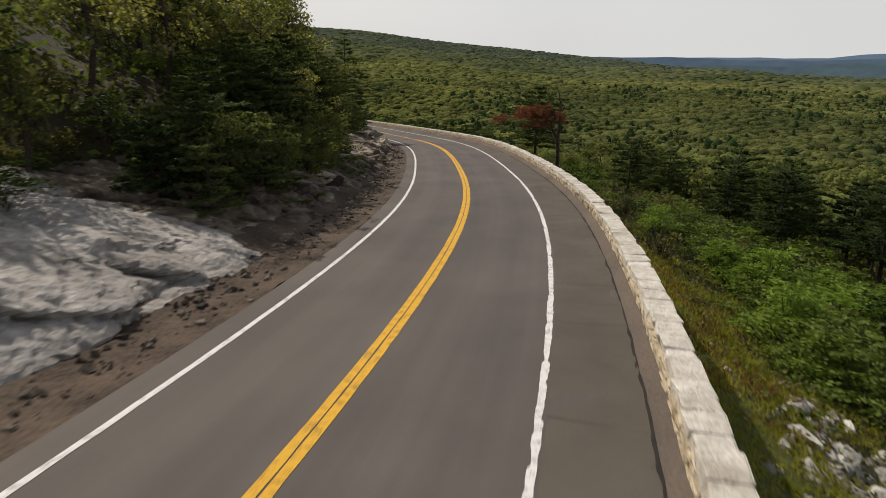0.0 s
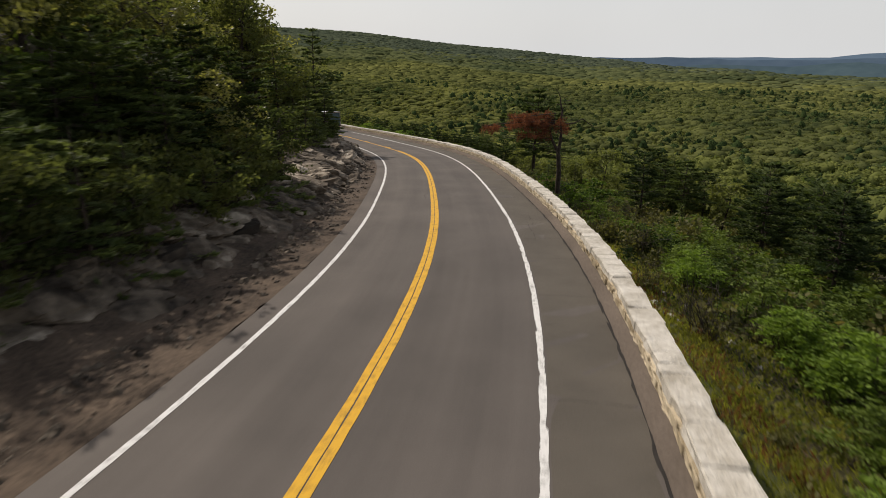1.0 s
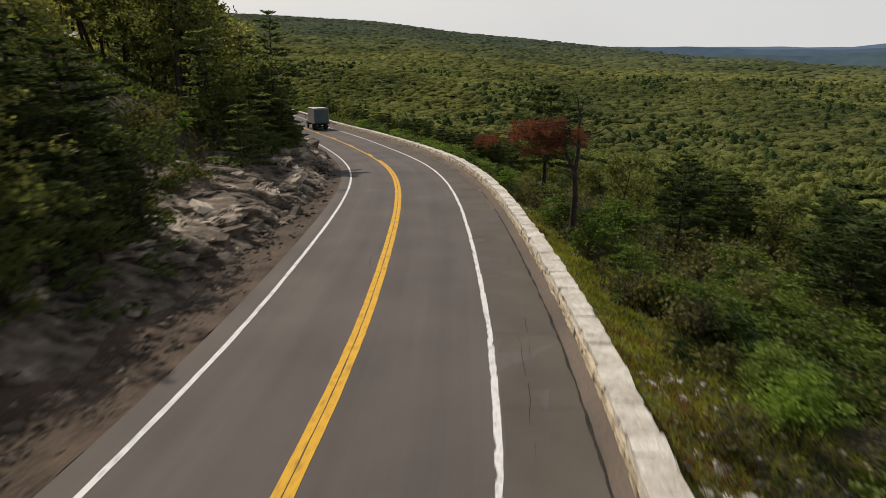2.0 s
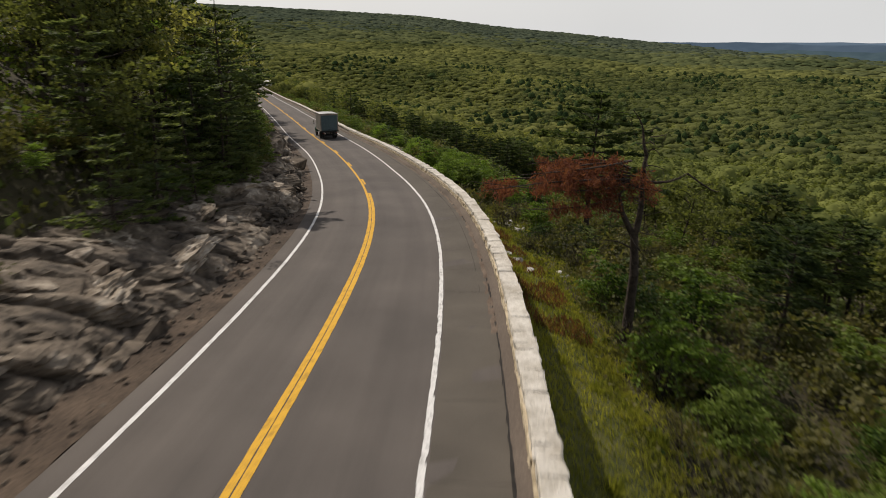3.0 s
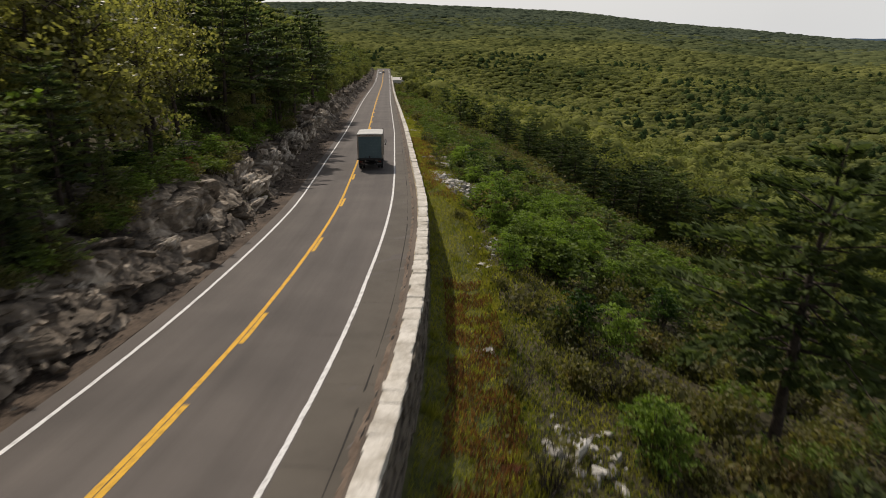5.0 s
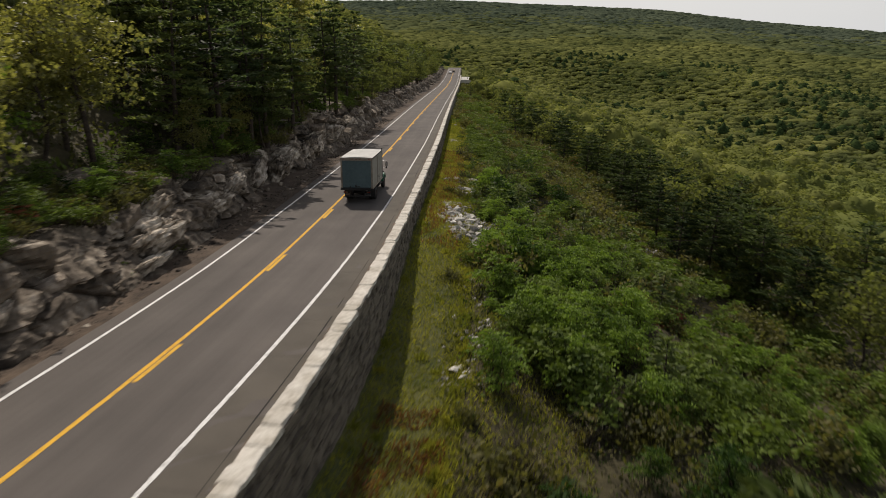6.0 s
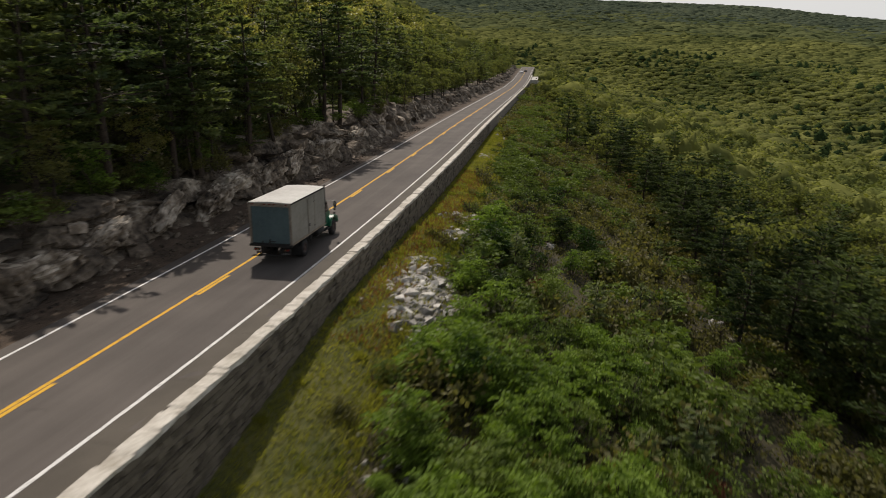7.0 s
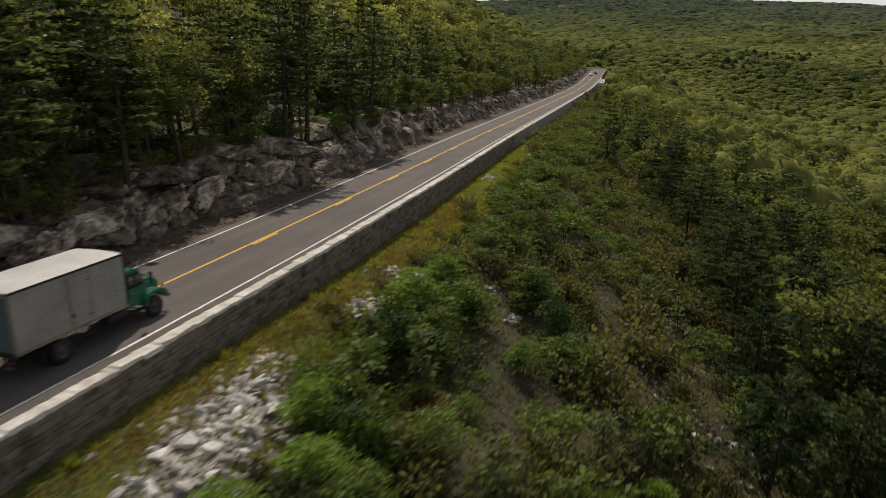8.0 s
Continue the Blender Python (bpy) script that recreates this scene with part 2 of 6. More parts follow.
RIGHT_WIDER = np.interp(TAB_Y, [58, 75, 90, 130, 220, 290], [0, 0.2, 0.42, 0.58, 0.65, 0.9])
TAB_Z = np.convolve(np.pad(TAB_Z, 30, mode="reflect", reflect_type="odd"), np.ones(61) / 61, "valid")


def road_z(y):
    return np.interp(y, TAB_Y, TAB_Z)


def wider(y, off):
    """How far the straight stretch's wider lanes push an offset outwards; the wall keeps its line."""
    left, right = np.interp(y, TAB_Y, LEFT_WIDER), np.interp(y, TAB_Y, RIGHT_WIDER)
    return left * np.clip((-3.45 - off) / 3.2, 0, 1) + right * np.clip(np.minimum((off + 3.45) / 3.45, (1.75 - off) / 1.75), 0, 1)


def spot(y, off):
    """x, y at the station y, off metres right of the right-hand white line."""
    s = np.interp(y, TAB_Y, TAB_S)
    k = 1 / np.hypot(1, s)
    off = off + wider(y, off)
    return np.interp(y, TAB_Y, TAB_X) + off * k, y - off * s * k


def station(x, y):
    """The inverse of spot."""
    x, y = np.asarray(x, float), np.asarray(y, float)
    ys = y.copy()
    for _ in range(5):
        s = np.interp(ys, TAB_Y, TAB_S)
        k = 1 / np.hypot(1, s)
        along = ((x - np.interp(ys, TAB_Y, TAB_X)) * s + (y - ys)) * k
        ys = np.clip(ys + along * k * 0.9, -158, 1190)
    s = np.interp(ys, TAB_Y, TAB_S)
    k = 1 / np.hypot(1, s)
    raw = ((x - np.interp(ys, TAB_Y, TAB_X)) - (y - ys) * s) * k
    off = raw
    for _ in range(4):
        off = raw - wider(ys, off)
    return ys, off


def smooth(a, b, v):
    u = np.clip((v - a) / (b - a), 0, 1)
    return u * u * (3 - 2 * u)


def waves(x, y, size, seed):
    """Cheap rolling unevenness, about -1 to 1."""
    r = np.random.RandomState(seed)
    out = 0
    for k in range(6):
        a, f = r.uniform(0, 6.28), r.uniform(0.6, 1.7) / size
        out = out + np.sin((x * np.cos(a) + y * np.sin(a)) * f * 6.28 + r.uniform(0, 6.28))
    return out / 3.2


SKY_AZ = [-60, -40, -27, -18, -12, -8, -1, 6.5, 12, 17.3, 21, 25, 30, 34, 39, 60]
SKY_EL = [2.4, 2.6, 3.0, 3.1, 2.85, 2.68, 2.3, 1.35, 0.84, 0.28, -0.05, -0.58, -0.75, -1.15, -1.3, -1.5]
OFF_R = [2.7, 5, 8.5, 13, 19, 27, 33, 60, 100, 200, 300, 400]
DROP_BEND = [-1.7, -2.8, -4.2, -5.6, -7.2, -9.5, -11.5, -20, -30, -48, -62, -66]
DROP_RUN = [-1.6, -1.8, -2.4, -3.6, -5.6, -9.4, -12, -20, -30, -48, -62, -66]
OFF_L = [-250, -120, -60, -25, -17.5, -15.2, -13.4, -9, -7.3]
RISE_L = [88, 54, 27, 8.0, 4.2, 2.3, -0.5, -0.5, -0.35]


def far_z(x, y):
    """Height of the treetops of the far woods."""
    r, az = np.hypot(x, y), np.degrees(np.arctan2(x, y))
    top_r = np.interp(az, [-60, 17, 21, 30, 60], [3200, 3200, 2800, 2200, 2000])
    top_z = 7 + top_r * np.tan(np.radians(np.interp(az, SKY_AZ, SKY_EL)))
    u = np.clip((r - 450) / (top_r - 450), 0, 1)
    return -52 + (top_z + 52) * u ** 1.1 - 0.12 * np.maximum(0, r - top_r) + 5 * waves(x, y, 420, 3) * smooth(300, 900, r) * (1 - smooth(0.75, 1, u))


def ground_z(x, y):
    ys, off = station(x, y)
    base = road_z(ys)
    w = smooth(60, 95, ys)
    right = np.interp(off, OFF_R, DROP_BEND) * (1 - w) + np.interp(off, OFF_R, DROP_RUN) * w
    right = right + np.interp(ys, [22, 45, 57, 67, 75, 82, 88, 98, 115], [0, -0.15, -0.6, -1.4, -1.0, -0.2, 0.4, 0.4, 0.0]) * (1 - smooth(4.2, 8.5, off))
    right = right + 0.35 * waves(x, y, 9, 5) * smooth(3.5, 8, off) + 1.2 * waves(x, y, 40, 6) * smooth(20, 60, off)
    flat = np.where(off < -9, 4.5 * (1 - smooth(-21, -7, ys)), 0) * smooth(9, 13, -off)
    left = np.interp(np.minimum(off + flat, np.maximum(off, -9)), OFF_L, RISE_L) * (1 - 0.8 * smooth(600, 900, ys))
    left = left + 0.5 * waves(x, y, 12, 7) * smooth(10.5, 15, -off) + 1.5 * waves(x, y, 45, 8) * smooth(25, 60, -off)
    near = base + np.where(off > 2.0, right, np.where(off < -7.3, left, -0.3))
    r = np.hypot(x, y)
    far = far_z(x, y) - 10 + 4 * smooth(370, 450, r) + 2.5 * smooth(960, 1100, r)
    wf = np.where(off > 0, smooth(130, 380, off), np.maximum(smooth(200, 500, -off), smooth(650, 1000, y)))
    wf = np.maximum(wf, smooth(700, 1100, r))
    return near * (1 - wf) + far * wf


# ---------------------------------------------------------------- building helpers
def mesh_of(name, verts, quads=None, tris=None, shade_smooth=False):
    me = bpy.data.meshes.new(name)
    verts = np.asarray(verts, np.float32).reshape(-1, 3)
    idx, starts, at = [], [], 0
    for f, k in ((quads, 4), (tris, 3)):
        if f is not None and len(f):
            f = np.asarray(f, np.int32).reshape(-1, k)
            idx.append(f.ravel())
            starts.append(at + np.arange(len(f)) * k)
            at += f.size
    idx, starts = np.concatenate(idx), np.concatenate(starts)
    me.vertices.add(len(verts))
    me.vertices.foreach_set("co", verts.ravel())
    me.loops.add(len(idx))
    me.loops.foreach_set("vertex_index", idx.astype(np.int32))
    me.polygons.add(len(starts))
    me.polygons.foreach_set("loop_start", starts.astype(np.int32))
    me.polygons.foreach_set("use_smooth", np.full(len(starts), shade_smooth))
    me.update(calc_edges=True)
    me.validate()
    return me


def part(name, me, mat, parent=None, label=""):
    """Links a mesh (or a bmesh) as one object, under a thing or a part."""
    if isinstance(me, bmesh.types.BMesh):
        bm, me = me, bpy.data.meshes.new(name)
        bm.to_mesh(me)
        bm.free()
    if mat and not me.materials:
        me.materials.append(mat)
    ob = new(name, me)
    ob.parent = parent
    return tagged(ob, label) if label else ob


def thing(name, label, category, group="", m=None, kind=""):
    ob = new(name)
    ob.empty_display_size = 0.3
    if m is not None:
        ob.matrix_basis = m
    return tagged(ob, label, category, group, kind)


def ribbon(y0, y1, step, offs, lifts, wobble=0.0, seed=0):
    """A strip along the road over the offsets given, lifted over the road's height."""
    ys = np.arange(y0, y1 + step * 0.5, step)
    r = np.random.RandomState(seed)
    v = []
    for o, h in zip(offs, lifts):
        x, y = spot(ys, o + wobble * r.uniform(-1, 1, len(ys)))
        v.append(np.stack([x, y, road_z(ys) + h + wobble * 0.3 * r.uniform(-1, 1, len(ys))], 1))
    v = np.stack(v, 1)
    n, k = v.shape[:2]
    i = np.arange(n * k).reshape(n, k)
    q = np.stack([i[:-1, :-1], i[:-1, 1:], i[1:, 1:], i[1:, :-1]], -1).reshape(-1, 4)
    return v.reshape(-1, 3), q


def tube(points, radii, sides=7):
    """A tapered tube through the points: verts, quads."""
    points, v, q = np.asarray(points, float), [], []
    for i, p in enumerate(points):
        d = points[min(i + 1, len(points) - 1)] - points[max(i - 1, 0)]
        d = d / (np.linalg.norm(d) + 1e-9)
        a = np.cross(d, (0.31, 0.95, 0.05) if abs(d[1]) < 0.9 else (1, 0, 0))
        a = a / np.linalg.norm(a)
        b = np.cross(d, a)
        th = np.arange(sides) / sides * 2 * np.pi
        v.append(p + radii[i] * (np.cos(th)[:, None] * a + np.sin(th)[:, None] * b))
    for i in range(len(points) - 1):
        for j in range(sides):
            q.append((i * sides + j, i * sides + (j + 1) % sides, (i + 1) * sides + (j + 1) % sides, (i + 1) * sides + j))
    return np.concatenate(v), np.array(q)


class Pile:
    """Collects pieces into one mesh."""

    def __init__(self):
        self.v, self.q, self.t, self.n = [], [], [], 0

    def add(self, v, q=None, t=None):
        v = np.asarray(v, float).reshape(-1, 3)
        if q is not None and len(q):
            self.q.append(np.asarray(q) + self.n)
        if t is not None and len(t):
            self.t.append(np.asarray(t) + self.n)
        self.v.append(v)
        self.n += len(v)

    def mesh(self, name, shade_smooth=False):
        return mesh_of(name, np.concatenate(self.v), np.concatenate(self.q) if self.q else None,
                       np.concatenate(self.t) if self.t else None, shade_smooth)


def unit(r, n):
    d = r.normal(size=(n, 3))
    return d / np.linalg.norm(d, axis=1)[:, None]


def leaves(r, centres, size, long=1.5, axis=None, spread=1.0):
    """One pointed, folded leaf shape at each centre, turned at random or along an axis."""
    n = len(centres)
    u = unit(r, n) if axis is None else axis + spread * unit(r, n)
    u = u / np.linalg.norm(u, axis=1)[:, None]
    w = np.cross(u, unit(r, n))
    w = w / (np.linalg.norm(w, axis=1)[:, None] + 1e-9)
    s = (size * r.uniform(0.6, 1.35, n))[:, None]
    v = np.stack([centres - u * s * long * 0.5, centres + w * s * 0.5, centres + u * s * long * 0.5, centres - w * s * 0.5], 1)
    return v.reshape(-1, 3), np.arange(4 * n).reshape(-1, 4)


def blades(r, centres, axis, normal, length, width):
    """One pointed blade at each centre, lying along its axis and facing its normal."""
    u = axis / (np.linalg.norm(axis, axis=1)[:, None] + 1e-9)
    w = np.cross(normal, u)
    w = w / (np.linalg.norm(w, axis=1)[:, None] + 1e-9)
    n = len(centres)
    k = r.uniform(0.65, 1.3, n)[:, None]
    v = np.stack([centres - u * k * length * 0.5, centres + w * k * width * 0.5 + u * k * length * 0.05, centres + u * k * length * 0.5, centres - w * k * width * 0.5 + u * k * length * 0.05], 1)
    return v.reshape(-1, 3), np.arange(4 * n).reshape(-1, 4)


def box_bm(bm, size, at, bevel=0.0, m=None):
    g = bmesh.ops.create_cube(bm, size=1.0)["verts"]
    bmesh.ops.scale(bm, vec=size, verts=g)
    if bevel:
        e = list({x for v in g for x in v.link_edges})
        g = list({v for f in bmesh.ops.bevel(bm, geom=e, offset=bevel, segments=2, affect="EDGES")["faces"] for v in f.verts} | {v for v in g if v.is_valid})
    if m is not None:
        bmesh.ops.transform(bm, matrix=m, verts=g)
    bmesh.ops.translate(bm, vec=at, verts=g)
    return g


# ---------------------------------------------------------------- ground and road
def grow(a, b, fine0, fine1, step):
    out = list(np.arange(fine0, fine1 + 0.01, step))
    d, v = step, fine1
    while v < b:
        d *= 1.13
        v += d
        out.append(v)
    d, v = step, fine0
    while v > a:
        d *= 1.13
        v -= d
        out.insert(0, v)
    return np.array(out)


def along_across(me, y0, step, offs):
    """A UV map in metres: across the road and along it."""
    idx = np.empty(len(me.loops), np.int32)
    me.loops.foreach_get("vertex_index", idx)
    k = len(offs)
    uv = np.stack([np.array(offs)[idx % k], y0 + step * (idx // k)], 1).astype(np.float32)
    me.uv_layers.new(name="lane").data.foreach_set("uv", uv.ravel())


gx = np.concatenate([grow(-3600, -60, -200, -60, 4.0)[:-1], grow(-60, 3900, -60, 60, 1.6)])
gy = np.concatenate([grow(-500, 190, -70, 190, 1.6)[:-1], grow(190, 4700, 190, 620, 4.0)])
GX, GY = np.meshgrid(gx, gy)
GZ = ground_z(GX, GY)
g_station, g_off = station(GX, GY)
GZ = GZ - 1.6 * smooth(-8.2, -6.8, g_off) * (1 - smooth(4.6, 6.4, g_off)) * (1 - smooth(560, 600, g_station))
gi = np.arange(GX.size).reshape(GX.shape)
gq = np.stack([gi[:-1, :-1], gi[:-1, 1:], gi[1:, 1:], gi[1:, :-1]], -1).reshape(-1, 4)
ground = part("ground", mesh_of("ground", np.stack([GX, GY, GZ], -1), gq, shade_smooth=True), GROUND)
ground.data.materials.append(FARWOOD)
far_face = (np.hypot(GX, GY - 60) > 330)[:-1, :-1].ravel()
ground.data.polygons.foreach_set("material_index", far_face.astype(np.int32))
tagged(ground, "brown forest soil sloping from hillside to wooded valley", "ground", kind="structure")

LANE_OFFS = [-7.5, -7.35, -3.45, 0.0, 1.0, 1.95]
v, q = ribbon(-90, 590, 1.0, LANE_OFFS, [-0.12, 0.0, 0.0, 0.0, 0.0, 0.0])
road = part("road", mesh_of("road", v, q, shade_smooth=True), LANE_ASPHALT)
along_across(road.data, -90, 1.0, LANE_OFFS)
tagged(road, "weathered grey asphalt mountain road with two lanes", "road", kind="structure")


def line(name, y0, y1, off, width, mat, label, wobble=0.008, step=0.5):
    v, q = ribbon(y0, y1, step, [off - width / 2, off + width / 2], [0.008, 0.008], wobble, abs(int(off * 10)))
    v[:, 2] = np.repeat(road_z(np.arange(y0, y1 + step * 0.5, step)) + 0.008, 2)
    return tagged(part(name, mesh_of(name, v, q), mat), label, "road marking", kind="structure")


v, q = ribbon(-90, 560, 0.7, [0.12, 1.0, 1.76], [0.004, 0.004, 0.004], 0.02, 9)
tagged(part("shoulder", mesh_of("shoulder", v, q, shade_smooth=True), SHOULDER), "olive-grey asphalt shoulder beside the parapet", "road", kind="structure")
v, q = ribbon(-60, 480, 0.35, [1.74, 1.81], [0.008, 0.012], 0.03, 19)
tagged(part("gutter_seam", mesh_of("gutter_seam", v, q), SEAM), "dark dirt-filled gap where asphalt meets the footing", "seam", kind="structure")
def chipped_line(y0, y1, off, width, chip, label):
    """An edge line of thick old paint: its rims are bitten off at intervals."""
    step = 0.11
    ys = np.arange(y0, y1, step)
    r = np.random.RandomState(61)
    bite = np.zeros((2, len(ys)))
    for side in (0, 1):
        i = 0
        while i < len(ys):
            n = r.randint(2, 7)
            bite[side, i:i + n] = chip * r.choice([0, 0, 0.25, 0.5, 1.0], p=[0.3, 0.2, 0.2, 0.2, 0.1]) * np.linspace(1.0, 0.4, n)[:len(ys) - i]
            i += n
    bite *= np.interp(ys, [15, 40], [1.0, 0.45])
    v = []
    for o in (off - width / 2 + bite[0], off + width / 2 - bite[1]):
        x, y = spot(ys, o + r.uniform(-0.005, 0.005, len(ys)))
        v.append(np.stack([x, y, road_z(ys) + 0.008], 1))
    v = np.stack(v, 1)
    i = np.arange(v.shape[0] * 2).reshape(-1, 2)
    q = np.stack([i[:-1, 0], i[:-1, 1], i[1:, 1], i[1:, 0]], -1)
    return tagged(part("edge_line", mesh_of("edge_line", v.reshape(-1, 3), q), WHITE_LINE), label, "road marking", kind="structure")


chipped_line(-60, 130, 0.0, 0.160, 0.05, "worn white edge line with chipped, lumpy rims")
line("edge_line", 130, 560, 0.0, 0.15, WHITE_LINE, "worn white edge line painted on asphalt", 0.012)
line("edge_line", -90, 560, -6.65, 0.14, WHITE_LINE, "worn white edge line painted on asphalt")
line("centre_line", -90, 560, -3.545, 0.17, YELLOW_LINE, "solid yellow centre line painted on asphalt")
line("centre_line", -90, 46, -3.342, 0.18, YELLOW_LINE, "solid yellow centre line painted on asphalt")
a0 = np.interp(100.3, TAB_Y, TAB_A)
for k in range(-4, 30):
    ya = np.interp(a0 + k * 12.5 + np.array([-1.55, 1.55]), TAB_A, TAB_Y)
    line("centre_dash", ya[0], ya[1], -3.345, 0.16, YELLOW_LINE, "yellow passing dash painted on asphalt")

v, q = ribbon(-90, 560, 0.6, [-7.36, -7.8, -8.4, -9.0, -9.6, -10.6, -11.2], [-0.02, -0.06, -0.09, -0.05, 0.0, 0.25, 0.3], 0.07, 4)
tagged(part("verge", mesh_of("verge", v, q, shade_smooth=True), GRAVEL), "brown gravel verge littered with stone chips", "verge", kind="structure")
v, q = ribbon(-60, 480, 0.5, [1.78, 1.84, 2.04, 2.2], [-0.02, 0.09, 0.22, 0.24], 0.018, 5)
tagged(part("kerb", mesh_of("kerb", v, q, shade_smooth=True), FOOTING), "rough grey mortar footing along the stone wall", "kerb", kind="structure")

# grassy bank along the wall's outer foot
bys = np.arange(-60, 480, 0.8)
bank = []
for o in (2.5, 3.0, 3.7, 4.6, 5.6, 6.8):
    x, y = spot(bys, o)
    bank.append(np.stack([x, y, ground_z(x, y) + (0.10 if o < 6 else -0.25)], 1))
bank = np.stack(bank, 1)
k = np.arange(bank.shape[0] * 6).reshape(-1, 6)
q = np.stack([k[:-1, :-1], k[:-1, 1:], k[1:, 1:], k[1:, :-1]], -1).reshape(-1, 4)
tagged(part("bank", mesh_of("bank", bank.reshape(-1, 3), q, shade_smooth=True), BANK), "narrow bank of soil and grass under the wall", "bank", kind="structure")


# ---------------------------------------------------------------- stone wall
WALL_IN, WALL_OUT, WALL_H = 2.10, 2.70, 0.60


def wall_at(y, off, h):
    x, yy = spot(np.asarray(y, float), off)
    return np.stack([x, yy, road_z(y) + h], -1)


wall = thing("wall_stone_parapet", "pale tan fieldstone parapet wall beside the road", "wall", kind="structure")
v, q = ribbon(-60, 480, 1.0, [WALL_IN + 0.05, WALL_IN + 0.05, WALL_OUT - 0.05, WALL_OUT - 0.05], [-0.3, WALL_H - 0.07, WALL_H - 0.07, -4.0])
part("core", mesh_of("core", v, q), MORTAR, wall, "recessed grey mortar between stones")


def stone(r, y, off, h, length, depth, height):
    """A rough block along the wall: 8 corners pushed about."""
    s = []
    for dy in (-0.5, 0.5):
        for do in (-0.5, 0.5):
            for dh in (-0.5, 0.5):
                s.append((y + dy * length + r.uniform(-1, 1) * 0.03, off + do * depth + r.uniform(-1, 1) * 0.025, h + dh * height + r.uniform(-1, 1) * 0.02))
    return np.array(s)


BOX_Q = np.array([(0, 1, 3, 2), (4, 6, 7, 5), (0, 4, 5, 1), (2, 3, 7, 6), (1, 5, 7, 3), (0, 2, 6, 4)])


def stone_mesh(s, r, c=0.035):
    """Splits each face into an inset, lifted panel, so that the arrises are chamfered."""
    mid = s.mean(0)
    v, q = [], []
    ins = []
    for f in BOX_Q:
        p = s[f]
        m = p.mean(0)
        e = p + (m - p) * np.minimum(0.3, c * 1.7 / (np.linalg.norm(m - p, axis=1)[:, None] + 1e-6))
        ins.append(e)
    ins = np.array(ins)
    k = [(mid + (p - mid) * (1 - np.minimum(0.25, c / (np.abs(p - mid) + 1e-6)) * 0.55)) for p in s]
    v = np.concatenate([np.array(k), ins.reshape(-1, 3)])
    for i, f in enumerate(BOX_Q):
        b = 8 + i * 4
        q.append((b, b + 1, b + 2, b + 3))
        for j in range(4):
            q.append((f[j], f[(j + 1) % 4], b + (j + 1) % 4, b + j))
    return v, np.array(q)


def to_wall(v):
    return wall_at(v[:, 0], 0, 0) + np.stack([*(np.array(spot(v[:, 0], v[:, 1])) - np.array(spot(v[:, 0], 0 * v[:, 1]))), v[:, 2]], 1)


def lay_stones():
    r = np.random.RandomState(21)
    rest_cap, rest_in, rest_out = Pile(), Pile(), Pile()
    single = []
    y = -58.0
    while y < 478:
        ln = r.choice([r.uniform(0.35, 0.7), r.uniform(0.6, 1.2)])
        s = stone(r, y + ln / 2, (WALL_IN + WALL_OUT) / 2 - 0.005, WALL_H - 0.03 + r.uniform(-0.02, 0.022), ln + 0.012, WALL_OUT - WALL_IN - 0.02 + r.uniform(-0.05, 0.06), 0.21)
        s[:, 1] += r.uniform(-0.035, 0.035, 8)
        s[:, 2] += r.uniform(-0.018, 0.018, 8)
        v, q = stone_mesh(s, r, 0.028)
        if -38 < y < 120:
            single.append(("cap_stone", to_wall(v), q, CAP))
        else:
            rest_cap.add(to_wall(v), q)
        y += ln
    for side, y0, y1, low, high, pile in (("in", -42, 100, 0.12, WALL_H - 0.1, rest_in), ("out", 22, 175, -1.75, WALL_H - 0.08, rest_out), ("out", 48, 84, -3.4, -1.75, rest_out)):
        h = low
        while h < high - 0.04:
            ch = r.uniform(0.11, 0.19) if side == "in" else r.uniform(0.17, 0.32)
            ch = min(ch, high - h)
            y = y0
            while y < y1:
                ln = r.uniform(0.22, 0.62) if side == "in" else r.uniform(0.35, 1.05)
                o = WALL_IN + 0.06 if side == "in" else WALL_OUT - 0.06
                s = stone(r, y + ln / 2, o + (r.uniform(-0.02, 0.02) if side == "in" else r.uniform(-0.05, 0.04)), h + ch / 2, ln - 0.012, 0.17, ch - 0.012)
                v, q = stone_mesh(s, r, 0.02)
                if side == "in" and len(single) < 298 and -14 < y < -6.5:
                    single.append(("face_stone", to_wall(v), q, STONE))
                else:
                    pile.add(to_wall(v), q)
                y += ln
            h += ch
    for name, pile, mat in (("cap_stones", rest_cap, CAP), ("inner_face_stones", rest_in, STONE), ("outer_face_stones", rest_out, SHADED_STONE)):
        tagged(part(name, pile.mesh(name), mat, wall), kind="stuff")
    for name, v, q, mat in single:
        at = v.mean(0)
        ob = part(name, mesh_of(name, v - at, q), mat, wall)
        ob.location = at


# ---------------------------------------------------------------- rock ledge beside the road
LEDGE_Y = [-60, -36, -28, -15, -5, 8, 20, 30, 45, 55, 62, 75, 90, 105, 120, 135, 150, 180, 230, 300, 420, 560]
LEDGE_H = [2.6, 2.3, 2.2, 2.0, 1.8, 1.7, 1.9, 1.8, 1.9, 2.1, 2.8, 3.2, 3.0, 3.6, 4.4, 4.0, 4.6, 3.4, 3.0, 2.6, 2.2, 2.0]

FOOT_Y = [-60, -28, -22, -13, -7, 0, 10, 20, 30, 40, 52, 70, 85, 100, 125, 560]
FOOT_OFF = [9.2, 9.1, 9.2, 9.6, 9.8, 9.6, 8.8, 8.6, 8.6, 8.2, 8.2, 8.4, 9.0, 9.9, 9.4, 9.3]


